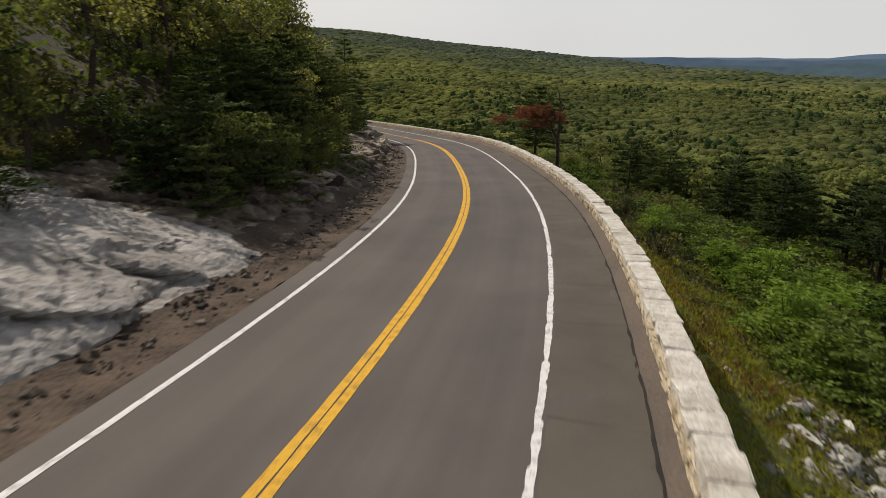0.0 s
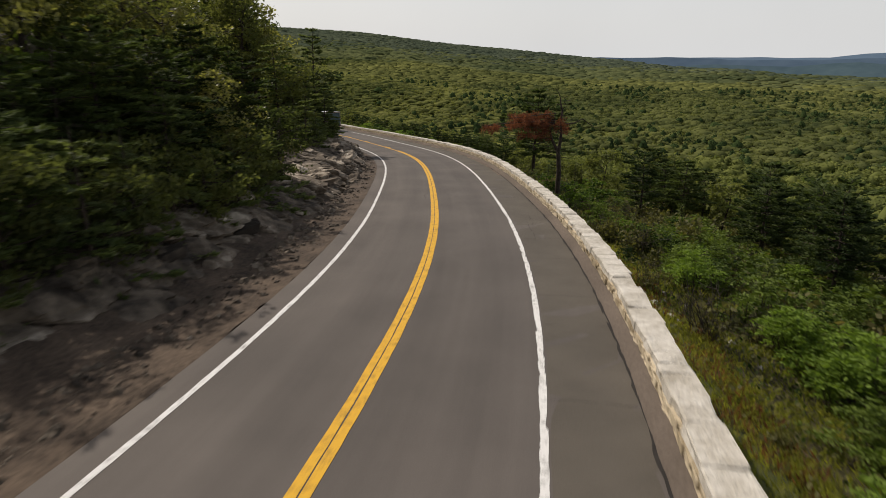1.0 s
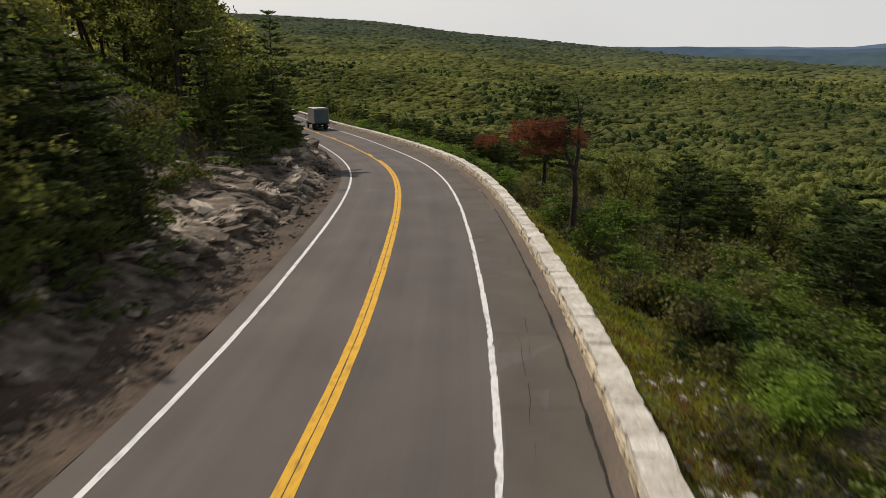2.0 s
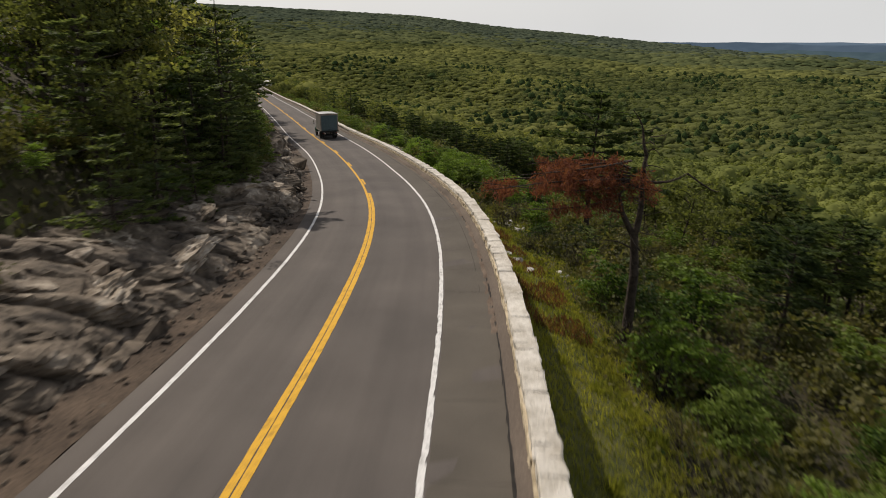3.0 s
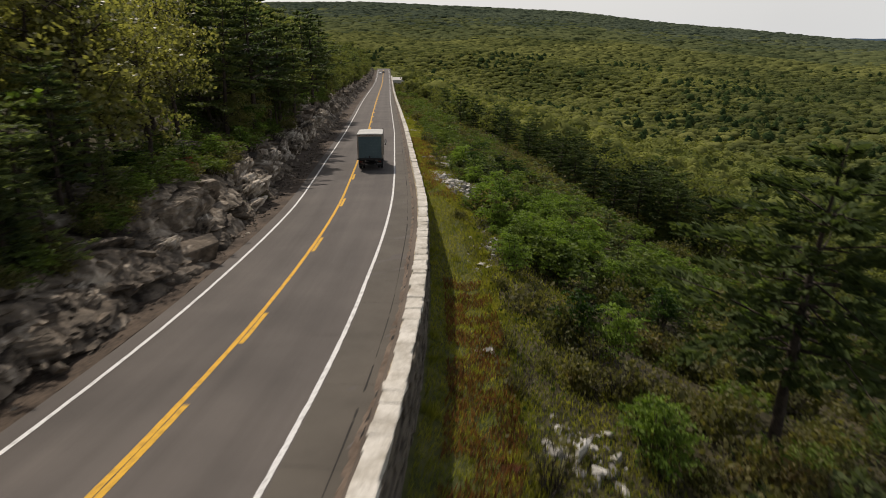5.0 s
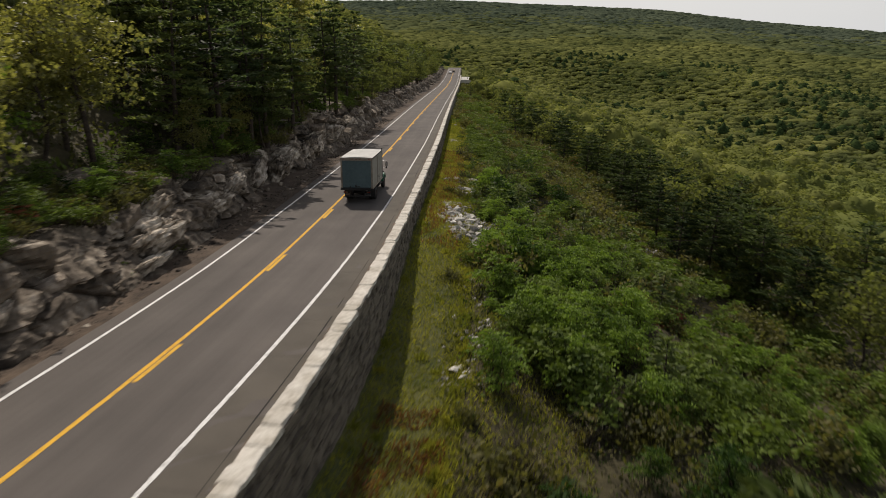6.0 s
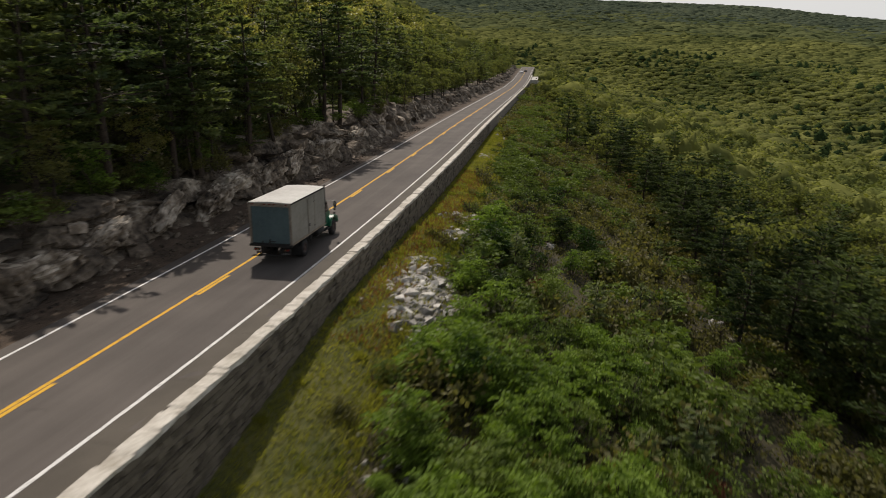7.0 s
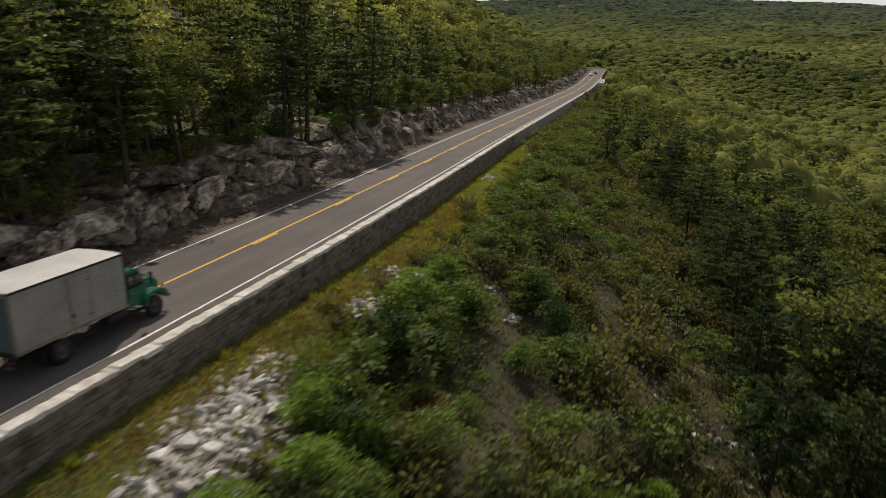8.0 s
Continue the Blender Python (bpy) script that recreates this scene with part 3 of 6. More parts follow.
def crag(y, h, k, seed):
    """Blocky relief: each Voronoi block steps in or out and tilts; cracks between blocks are recessed."""
    p = Vector((y * 0.62 * k - h * 0.35 * k, h * 1.5 * k + y * 0.16 * k, seed))
    d, pts = noise.voronoi(p)
    c = pts[0]
    a, b, e = noise.cell(c * 9.7), noise.cell(c * 5.3 + Vector((7, 1, 3))), noise.cell(c * 7.1 + Vector((2, 8, 5)))
    return 0.8 * a + 0.9 * b * (p.x - c.x) + 0.9 * e * (p.y - c.y) - 0.9 * (1 - min(1, (d[1] - d[0]) / 0.10))


def ledge_lean(y):
    """How much flatter the rock lies towards the start of the bend."""
    return 4.5 * (1 - smooth(-21, -7, y)) + 2.0 * smooth(-21, -7, y) * (1 - smooth(24, 46, y))


def ledge_mesh(y0, y1, step, rows, seed):
    """A broken, bedded rock face rising from the verge, with a ragged top that runs back under the soil."""
    ys = np.arange(y0, y1 + 0.1, step)
    v = np.zeros((len(ys), rows, 3))
    for i, y in enumerate(ys):
        hgt = np.interp(y, LEDGE_Y, LEDGE_H) * (1 + 0.35 * noise.noise((y * 0.13, 3.1, seed)))
        lean = float(ledge_lean(y))
        rough = 1 - 0.35 * lean / 4.5
        foot, steep, fine = np.interp(y, FOOT_Y, FOOT_OFF), 1.7 - 0.85 * smooth(55, 85, y), 1 - 0.4 * smooth(50, 65, y)
        for j in range(rows):
            u = j / (rows - 1)
            f = min(1, u / 0.74)
            back = max(0, (u - 0.74) / 0.26)
            h = -0.35 + (hgt + 0.35) * f + back * 0.6
            off = foot + (2.6 + lean) * f ** steep + (4.6 - 0.4 * lean) * back
            move = 0.80 * crag(y, h, 0.44, seed) + fine * (0.30 * crag(y, h, 1.2, seed + 3) + 0.10 * crag(y, h, 3.2, seed + 5)) + 0.8 * noise.noise((y * 0.16, h * 0.4, seed + 9))
            move *= rough * min(1, 0.45 + f * 1.2) * (1 - back) ** 0.5
            off = foot + 0.2 if j == 0 else max(off - move, foot - 0.5)
            x, yy = spot(y, -off)
            v[i, j] = x, yy, road_z(y) + h + 0.25 * move * f + 0.3 * f * noise.noise((y * 0.5, u * 4, seed))
    k = np.arange(len(ys) * rows).reshape(len(ys), rows)
    q = np.stack([k[:-1, :-1], k[1:, :-1], k[1:, 1:], k[:-1, 1:]], -1).reshape(-1, 4)
    return mesh_of("rock_ledge", v.reshape(-1, 3), q)


tagged(part("rock_ledge", ledge_mesh(-58, -19, 0.16, 42, 1), SLAB), "smooth pale bedrock slab sloping down to the road", "rock face", kind="structure")
cut_ledge = tagged(part("rock_ledge", ledge_mesh(-19, 150, 0.16, 42, 1), ROCK), "fractured grey bedrock ledge cut along the road", "rock face", kind="structure")
tagged(part("rock_ledge", ledge_mesh(149.5, 560, 0.6, 16, 1), ROCK), "fractured grey bedrock ledge along the far road", "rock face", kind="structure")


def boulder_mesh(seed, flat=0.7):
    bm = bmesh.new()
    bmesh.ops.create_icosphere(bm, subdivisions=2, radius=0.5)
    r = random.Random(seed)
    planes = [(Vector((r.uniform(-1, 1), r.uniform(-1, 1), r.uniform(-1, 1))).normalized(), r.uniform(0.12, 0.34)) for _ in range(8)]
    for v in bm.verts:
        for d, k in planes:
            over = v.co.dot(d) - k
            if over > 0:
                v.co -= d * over
        v.co += v.co.normalized() * 0.03 * noise.noise(v.co * 4 + Vector((seed, 0, 0)))
        v.co.z *= flat
    me = bpy.data.meshes.new("boulder")
    bm.to_mesh(me)
    bm.free()
    me.materials.append(RUBBLE_ROCK)
    return me


BOULDERS = [boulder_mesh(k, 0.55 + 0.07 * (k % 4)) for k in range(7)]
FALLEN = [me.copy() for me in BOULDERS]
for me in FALLEN:
    me.materials.clear()
    me.materials.append(ROCK)


def boulder(y, off, size, r, lift=0.0, label="angular pale grey boulder lying on the slope", group="boulders on the slope"):
    x, yy = spot(y, off)
    ob = new("boulder", (FALLEN if group == "rocks below the ledge" else BOULDERS)[r.randrange(7)])
    z = float(ground_z(x, yy)) if not -10.5 < off < -7.3 else float(road_z(y)) - 0.03
    ob.matrix_basis = pose(float(x), float(yy), z + lift + size * 0.16, r.uniform(-20, 20), r.uniform(-20, 20), r.uniform(0, 360)) @ Matrix.Diagonal((size * r.uniform(0.8, 1.5), size, size * r.uniform(0.7, 1.1), 1))
    return tagged(ob, label, "boulder", group)


rb = random.Random(5)
for _ in range(70):
    y = rb.uniform(-14, 150)
    ob = boulder(y, -float(np.interp(y, FOOT_Y, FOOT_OFF)) + rb.uniform(-0.8, 0.2), rb.uniform(0.2, 0.7), rb, rb.uniform(0, 0.25), "broken grey rock at the foot of the ledge", "rocks below the ledge")


def slab_block(seed):
    """A split, tabular block: the hull of points shaken about a slab."""
    r = random.Random(seed)
    bm = bmesh.new()
    for k in range(22):
        edge = r.random() < 0.75
        x, y, z = (r.choice((-1, 1)) * (r.uniform(0.34, 0.52) if edge else r.uniform(0, 0.4)) for _ in range(3))
        bm.verts.new((x + 0.18 * z, y, z))
    hull = bmesh.ops.convex_hull(bm, input=bm.verts)
    bmesh.ops.delete(bm, geom=[v for v in hull["geom_interior"] if isinstance(v, bmesh.types.BMVert)], context="VERTS")
    me = bpy.data.meshes.new("block")
    bm.to_mesh(me)
    bm.free()
    me.materials.append(BLOCK_ROCK)
    return me


def ledge_blocks(ledge, count, y0, y1, big):
    """Blocks standing proud of the ledge, tilted along its bedding."""
    for _ in range(count):
        y, f = rb.uniform(y0, y1), rb.uniform(0.08, 0.97)
        hgt, lean = float(np.interp(y, LEDGE_Y, LEDGE_H)), float(ledge_lean(y))
        off = -(float(np.interp(y, FOOT_Y, FOOT_OFF)) + (2.6 + lean) * f ** (1.7 - 0.85 * float(smooth(55, 85, y)))) - 0.3
        x, yy = spot(y, off)
        size = big * rb.choice((0.3, 0.45, 0.65, 0.95)) * rb.uniform(0.8, 1.2)
        ob = part("block", BLOCKS[rb.randrange(8)], None, ledge)
        along = math.degrees(math.atan2(1, float(np.interp(y, TAB_Y, TAB_S))))
        ob.matrix_basis = pose(float(x), float(yy), float(road_z(y)) - 0.35 + (hgt + 0.35) * f - 0.06 * size, rb.gauss(10, 9), rb.gauss(-9, 7), along + rb.gauss(0, 24)) @ Matrix.Diagonal((size * rb.uniform(1.2, 2.4), size * rb.uniform(0.9, 1.3), size * rb.uniform(0.4, 0.8), 1))


def rubble(name, spots, mat, label):
    """Stone chips too small to count: joined little angular blocks (x, y, z, size)."""
    r = np.random.RandomState(41)
    base = np.array([(-1, -1, -0.6), (1, -1, -0.6), (1, 1, -0.6), (-1, 1, -0.6), (-0.7, -0.6, 0.6), (0.6, -0.7, 0.5), (0.7, 0.6, 0.6), (-0.6, 0.7, 0.45)]) * 0.5
    quad = np.array([(0, 3, 2, 1), (4, 5, 6, 7), (0, 1, 5, 4), (1, 2, 6, 5), (2, 3, 7, 6), (3, 0, 4, 7)])
    n = len(spots)
    v = base[None] * r.uniform(0.6, 1.4, (n, 8, 3)) * r.uniform(0.6, 1.5, (n, 1, 3))
    a, b = r.uniform(0, 6.28, n), r.uniform(-0.7, 0.7, n)
    ca, sa, cb, sb = np.cos(a)[:, None], np.sin(a)[:, None], np.cos(b)[:, None], np.sin(b)[:, None]
    x, y, z = v[..., 0], v[..., 1] * cb - v[..., 2] * sb, v[..., 1] * sb + v[..., 2] * cb
    v = np.stack([x * ca - y * sa, x * sa + y * ca, z], -1) * spots[:, None, 3:] + spots[:, None, :3]
    q = (quad[None] + (np.arange(n) * 8)[:, None, None]).reshape(-1, 4)
    return tagged(part(name, mesh_of(name, v.reshape(-1, 3), q), mat), label, "rubble", kind="stuff")


def outcrop(seed):
    """A worn hump of bedrock: stepped along its tilted beds and split by cracks."""
    bm = bmesh.new()
    bmesh.ops.create_icosphere(bm, subdivisions=5, radius=1.0)
    bed = Vector((0.25, -0.35, 1)).normalized()
    shift = Vector((seed * 3.7, seed * 1.3, 0))
    for v in bm.verts:
        p = v.co.copy()
        p *= 1 + 0.34 * noise.noise(p * 1.3 + shift) + 0.13 * noise.noise(p * 3.1 + shift)
        d = p.dot(bed) * 6 + 0.9 * noise.noise(p * 1.7 + shift)
        step = math.floor(d) + smooth(0.15, 0.4, d - math.floor(d))
        p += bed * (float(step) - d) / 6 * 0.95
        split_, near = noise.voronoi(Vector((p.x * 1.6, p.y * 1.6 + p.z * 0.6, p.z * 2.4)) + shift)
        p *= 1 - 0.10 * (1 - min(1, (split_[1] - split_[0]) / 0.16)) + 0.09 * noise.cell(near[0] * 7.3)
        v.co = p + v.co * 0.03 * noise.noise(p * 8)
    me = bpy.data.meshes.new("outcrop")
    bm.to_mesh(me)
    bm.free()
    me.materials.append(OUTCROP)
    return me


BLOCKS = [slab_block(k) for k in range(8)]
HUMPS = [outcrop(k) for k in range(4)]
ledge_blocks(cut_ledge, 80, -12, 60, 0.8)
ledge_blocks(cut_ledge, 30, 60, 150, 1.2)
for k, (y, off, up, long, deep, high) in enumerate(((76.8, -10.6, 0.8, 2.6, 2.0, 0.9), (79.6, -11.8, 1.7, 2.2, 1.8, 0.8), (73.2, -11.6, 1.4, 1.3, 1.2, 0.8), (74.2, -9.5, 0.1, 1.7, 0.9, 0.4), (71.0, -9.5, 0.0, 1.2, 0.8, 0.35),
                                                      (64.5, -10.2, 0.5, 1.9, 1.4, 0.7), (68.3, -11.2, 1.2, 1.2, 1.0, 0.5), (60.0, -10.2, 0.5, 1.5, 1.2, 0.6), (102.5, -10.9, 0.9, 2.6, 1.7, 0.9), (106.5, -11.4, 1.4, 2.4, 1.6, 0.9), (112, -10.9, 1.4, 2.6, 1.7, 1.0), (117, -10.9, 1.6, 2.6, 1.6, 1.0),
                                                      (86, -10.8, 0.8, 2.5, 1.5, 0.8), (91, -11.2, 1.1, 2.3, 1.4, 0.8), (97.0, -11.3, 1.2, 2.4, 1.5, 0.8), (126, -11.0, 1.6, 2.6, 1.6, 1.1), (139, -11.2, 1.8, 2.8, 1.6, 1.2), (52.5, -10.3, 0.5, 1.5, 1.1, 0.6), (44, -9.9, 0.3, 1.4, 1.0, 0.5), (36, -10.6, 0.3, 1.4, 1.0, 0.5), (47.5, -9.6, 0.2, 1.2, 0.8, 0.5), (40.5, -9.8, 0.2, 1.2, 0.8, 0.4),
                                                      (23.6, -10.6, 0.3, 2.2, 1.6, 0.6), (30.5, -12.0, 0.9, 2.2, 1.3, 0.6), (27.2, -10.9, 0.4, 1.6, 1.1, 0.5), (18.5, -11.0, 0.4, 2.0, 1.4, 0.6), (33.6, -10.4, 0.2, 1.3, 0.9, 0.5), (12, -11.2, 0.4, 1.8, 1.2, 0.6))):
    x, yy = spot(y, off)
    ob = part("outcrop", HUMPS[k % 4], None, cut_ledge, "worn pale tan hump of bedrock")
    along = math.degrees(math.atan2(1, float(np.interp(y, TAB_Y, TAB_S))))
    ob.matrix_basis = pose(float(x), float(yy), float(road_z(y)) + up, (-30 if y > 55 else -16) - 6 * (k % 3), -8, along + 14 * (k % 3 - 1)) @ Matrix.Diagonal((long, deep, high, 1))
for y, off, up, size in ((120.8, -10.9, 3.9, 1.4), (119.6, -11.0, 3.1, 1.2), (76.6, -11.3, 1.5, 1.2), (51.7, -10.5, 0.5, 1.0)):
    x, yy = spot(y, off)
    ob = part("block", BLOCKS[int(y) % 8], None, cut_ledge, "large pale block at the top of the ledge")
    ob.matrix_basis = pose(float(x), float(yy), float(road_z(y)) + up, 8, -10, 95) @ Matrix.Diagonal((size * 1.7, size * 1.1, size * 0.75, 1))

rr = np.random.RandomState(42)
cy_, co_ = rr.uniform(-40, 170, 4200), -7.5 - 1.9 * rr.random_sample(4200) ** 0.55
cxx, cyy = spot(cy_, co_)
rubble("verge_rubble", np.stack([cxx, cyy, road_z(cy_) + np.interp(-co_, [7.3, 8.4, 9.6], [-0.03, -0.07, 0.02]), 0.04 + 0.22 * rr.random_sample(4200) ** 4], 1), ROCK, "brown and grey stone chips along the verge")


# ---------------------------------------------------------------- trees
def limb(r, pile, a, b, r0, r1, bend=0.12, n=4, sides=6):
    a, b = np.array(a, float), np.array(b, float)
    t = np.linspace(0, 1, n)
    p = a + (b - a) * t[:, None] + np.sin(t * np.pi)[:, None] * r.normal(size=3) * bend * np.linalg.norm(b - a)
    v, q = tube(p, r0 + (r1 - r0) * t, sides)
    pile.add(v, q)
    return p


def pine_meshes(seed, height, detail=1.0, bare=0.25, width=0.24, needles=PINE, tiers=0.95):
    """A pine: straight trunk, whorls of near-level limbs that carry flat fans of needle tufts, with gaps between the tiers."""
    r = np.random.RandomState(seed)
    wood, green = Pile(), Pile()
    lean = r.normal(size=2) * 0.02 * height
    limb(r, wood, (0, 0, -0.4), (lean[0], lean[1], height * 0.98), height * 0.017 + 0.04, 0.02, 0.015, 7, 8)
    for k in range(5):
        u, th = bare * r.uniform(0.3, 1.0), r.uniform(0, 6.283)
        a = np.array([lean[0] * u, lean[1] * u, height * u])
        limb(r, wood, a, a + np.array([math.cos(th), math.sin(th), r.uniform(-0.3, 0.2)]) * height * 0.07 * r.uniform(0.4, 1.2), 0.025, 0.006, 0.1, 3, 3)
    whorls = max(6, int(height * tiers))
    for k in range(whorls):
        u = bare + (1 - bare) * (k + r.uniform(-0.25, 0.25)) / whorls
        z = height * u
        reach = height * width * (1.05 - u) ** 0.55 * (0.4 + 0.6 * min(1, (u - bare + 0.12) / 0.2)) + 0.25
        turn0 = r.uniform(0, 6.283)
        reach *= r.uniform(0.65, 1.25)
        m = r.randint(4, 7)
        for b in range(m):
            th = turn0 + (b + r.uniform(-0.35, 0.35)) * 6.283 / m
            ln = reach * r.uniform(0.4, 1.3)
            a = np.array([lean[0] * u, lean[1] * u, z])
            rise = ln * (r.uniform(-0.16, 0.16) + 0.45 * max(0, u - 0.6))
            e = a + np.array([math.cos(th) * ln, math.sin(th) * ln, rise])
            limb(r, wood, a, e, 0.012 * height * (1.1 - u) * 0.5 + 0.012, 0.008, 0.05, 3 if detail > 0.3 else 2, 3)
            n = int((14 + ln * 34) * detail)
            t = r.uniform(0.22, 1.03, n) ** 0.8
            side, ahead = np.array([-math.sin(th), math.cos(th), 0]), (e - a) / ln
            across = r.uniform(-1, 1, n)
            c = a + (e - a) * t[:, None] + side * (across * 0.42 * ln * (1.12 - t))[:, None] + np.array([0, 0, 1]) * (r.normal(size=n) * 0.05 + 0.10 * np.abs(across))[:, None]
            axis = ahead + side * (across * 0.9)[:, None] + r.normal(size=(n, 3)) * 0.35 + np.array([0, 0, 0.25])
            v, q = blades(r, c, axis, np.array([0, 0, 1]) + r.normal(size=(n, 3)) * 0.55, 0.40 / detail ** 0.45, 0.15 / detail ** 0.45)
            green.add(v, q)
            v, q = leaves(r, c[::2], 0.13 / detail ** 0.45, 2.6, axis[::2], 0.6)
            green.add(v, q)
    return wood.mesh("trunk", True), green.mesh("crown")


def broad_meshes(seed, height, detail=1.0, spread=0.30, leaf=0.17, low=0.3, gaps=0.5):
    """A broadleaf tree: forking trunk and limbs, uneven clusters of leaves with gaps."""
    r = np.random.RandomState(seed)
    wood, green = Pile(), Pile()
    fork = height * r.uniform(0.35, 0.5)
    top = r.normal(size=2) * 0.06 * height
    limb(r, wood, (0, 0, -0.4), (top[0] * 0.5, top[1] * 0.5, fork), height * 0.014 + 0.04, height * 0.010 + 0.02, 0.05, 5, 7)
    limb(r, wood, (top[0] * 0.5, top[1] * 0.5, fork), (top[0], top[1], height * 0.92), height * 0.010 + 0.02, 0.02, 0.06, 5, 6)
    n_l = int(9 + height)
    for k in range(n_l):
        u = low + (0.95 - low) * (k + r.uniform(0, 1)) / n_l
        th = r.uniform(0, 6.283)
        ln = height * spread * r.uniform(0.5, 1.15) * (1.15 - 0.75 * abs(u - 0.55))
        a = np.array([top[0] * u, top[1] * u, height * u * 0.92])
        e = a + np.array([math.cos(th) * ln, math.sin(th) * ln, ln * r.uniform(0.15, 0.75)])
        limb(r, wood, a, e, height * 0.004 + 0.015, 0.008, 0.1, 4 if detail > 0.3 else 3, 4 if detail > 0.3 else 3)
        for c in range(r.randint(3, 7)):
            t = r.uniform(0.35, 1.08)
            cc = a + (e - a) * t + r.normal(size=3) * ln * 0.2
            rad = height * 0.055 * r.uniform(0.6, 1.4) + 0.15
            n = int(34 * detail * (rad / 0.6) ** 1.3) + 2
            d = unit(r, n) * (rad * r.uniform(0.25, 1.0, n) ** gaps)[:, None] * np.array([1.25, 1.25, 0.7])
            v, q = leaves(r, cc + d, leaf / detail ** 0.5, 1.5)
            green.add(v, q)
    return wood.mesh("trunk", True), green.mesh("crown")


def bush_meshes(seed, height=1.0, width=1.2, detail=1.0, leaf=0.037):
    """A tall shrub: stems fanning from one root, each tipped with arching sprays of paired leaves."""
    r = np.random.RandomState(seed)
    wood, green = Pile(), Pile()
    for k in range(int(14 * detail) + 4):
        th, out = r.uniform(0, 6.283), math.sqrt(r.uniform(0, 1))
        tip_z = height * (1.05 - 0.6 * out ** 2) * r.uniform(0.62, 1.05)
        e = np.array([math.cos(th) * out * width * 0.42, math.sin(th) * out * width * 0.42, tip_z * 0.85])
        p = limb(r, wood, (e[0] * 0.2, e[1] * 0.2, -0.15), e, 0.014, 0.005, 0.08, 3, 3)
        m = r.randint(6, 9)
        for f in range(m):
            az, fl = (f + r.uniform(-0.4, 0.4)) * 6.283 / m, width * r.uniform(0.15, 0.27)
            flat, base = np.array([math.cos(az), math.sin(az), 0]), p[2] if f % 3 else p[1] + (p[2] - p[1]) * r.uniform(0.1, 0.8)
            side = np.array([-math.sin(az), math.cos(az), 0])
            pairs = 6 if detail > 0.6 else 4
            t = (np.arange(pairs) + 0.6) / pairs
            lift = r.uniform(0.35, 1.0)
            spine = base + flat * (fl * t)[:, None] + np.array([0, 0, 1]) * (fl * (lift * t - 0.75 * t * t))[:, None]
            for sgn in (-1, 1):
                axis = side * sgn + flat * 0.75 + np.array([0, 0, r.uniform(-0.15, 0.25)]) + r.normal(size=(pairs, 3)) * 0.15
                size = leaf * (1.25 - 0.45 * t.mean()) / detail ** 0.4
                v, q = blades(r, spine + axis * size * 0.9, axis, np.array([0, 0, 0.3]) + r.normal(size=(pairs, 3)) * 0.9 + flat * r.uniform(-0.6, 0.3), size * 2.1, size)
                green.add(v, q)
    return wood.mesh("stem", True), green.mesh("foliage")


def mound_meshes(seed, height=1.0, width=1.2, detail=1.0, leaf=0.07):
    """Low scrub: twiggy stems from one root with loose, uneven clusters of small leaves and bare tips."""
    r = np.random.RandomState(seed)
    wood, green = Pile(), Pile()
    for k in range(int(12 * detail) + 5):
        th, ln = r.uniform(0, 6.283), width * 0.5 * math.sqrt(r.uniform(0, 1))
        h = height * r.uniform(0.35, 1.05) * (1.05 - 0.5 * (ln / (width * 0.5)) ** 2)
        e = np.array([math.cos(th) * ln, math.sin(th) * ln, h])
        limb(r, wood, (e[0] * 0.15, e[1] * 0.15, -0.15), e * np.array([1, 1, 1.08]), 0.014, 0.004, 0.1, 3, 3)
        n = int(58 * detail)
        t = r.uniform(0.35, 1.0, n)
        c = e * t[:, None] ** np.array([0.9, 0.9, 0.8]) + r.normal(size=(n, 3)) * width * 0.075
        c[:, 2] = np.maximum(c[:, 2], 0.02)
        v, q = leaves(r, c, leaf / detail ** 0.4, 1.6, np.tile(np.array([e[0], e[1], 0.5]), (n, 1)), 1.0)
        green.add(v, q)
    return wood.mesh("stem", True), green.mesh("foliage")


def tussock_meshes(seed, height=0.6, width=0.7, count=120):
    """A tuft of arching grass blades."""
    r = np.random.RandomState(seed)
    wood, green = Pile(), Pile()
    limb(r, wood, (0, 0, -0.1), (0.02, 0, height * 0.9), 0.006, 0.003, 0.05, 3, 3)
    th, out = r.uniform(0, 6.283, count), r.uniform(0.05, 1, count)
    axis = np.stack([np.cos(th) * out * 0.8, np.sin(th) * out * 0.8, np.ones(count)], 1)
    ln = height * r.uniform(0.5, 1.1, count)
    c = np.stack([np.cos(th) * out * width * 0.32, np.sin(th) * out * width * 0.32, ln * 0.42], 1)
    v, q = blades(r, c, axis, unit(r, count), height * 0.85, 0.035)
    green.add(v, q)
    return wood.mesh("stem", True), green.mesh("foliage")


def plant(name, meshes, mats, label, category, group):
    ob = thing(name, label, category, group)
    names = ("trunk", "crown") if category == "tree" else ("stem", "foliage")
    for nm, me, mat in zip(names, meshes, mats):
        part(nm, me, mat, ob)
    return ob


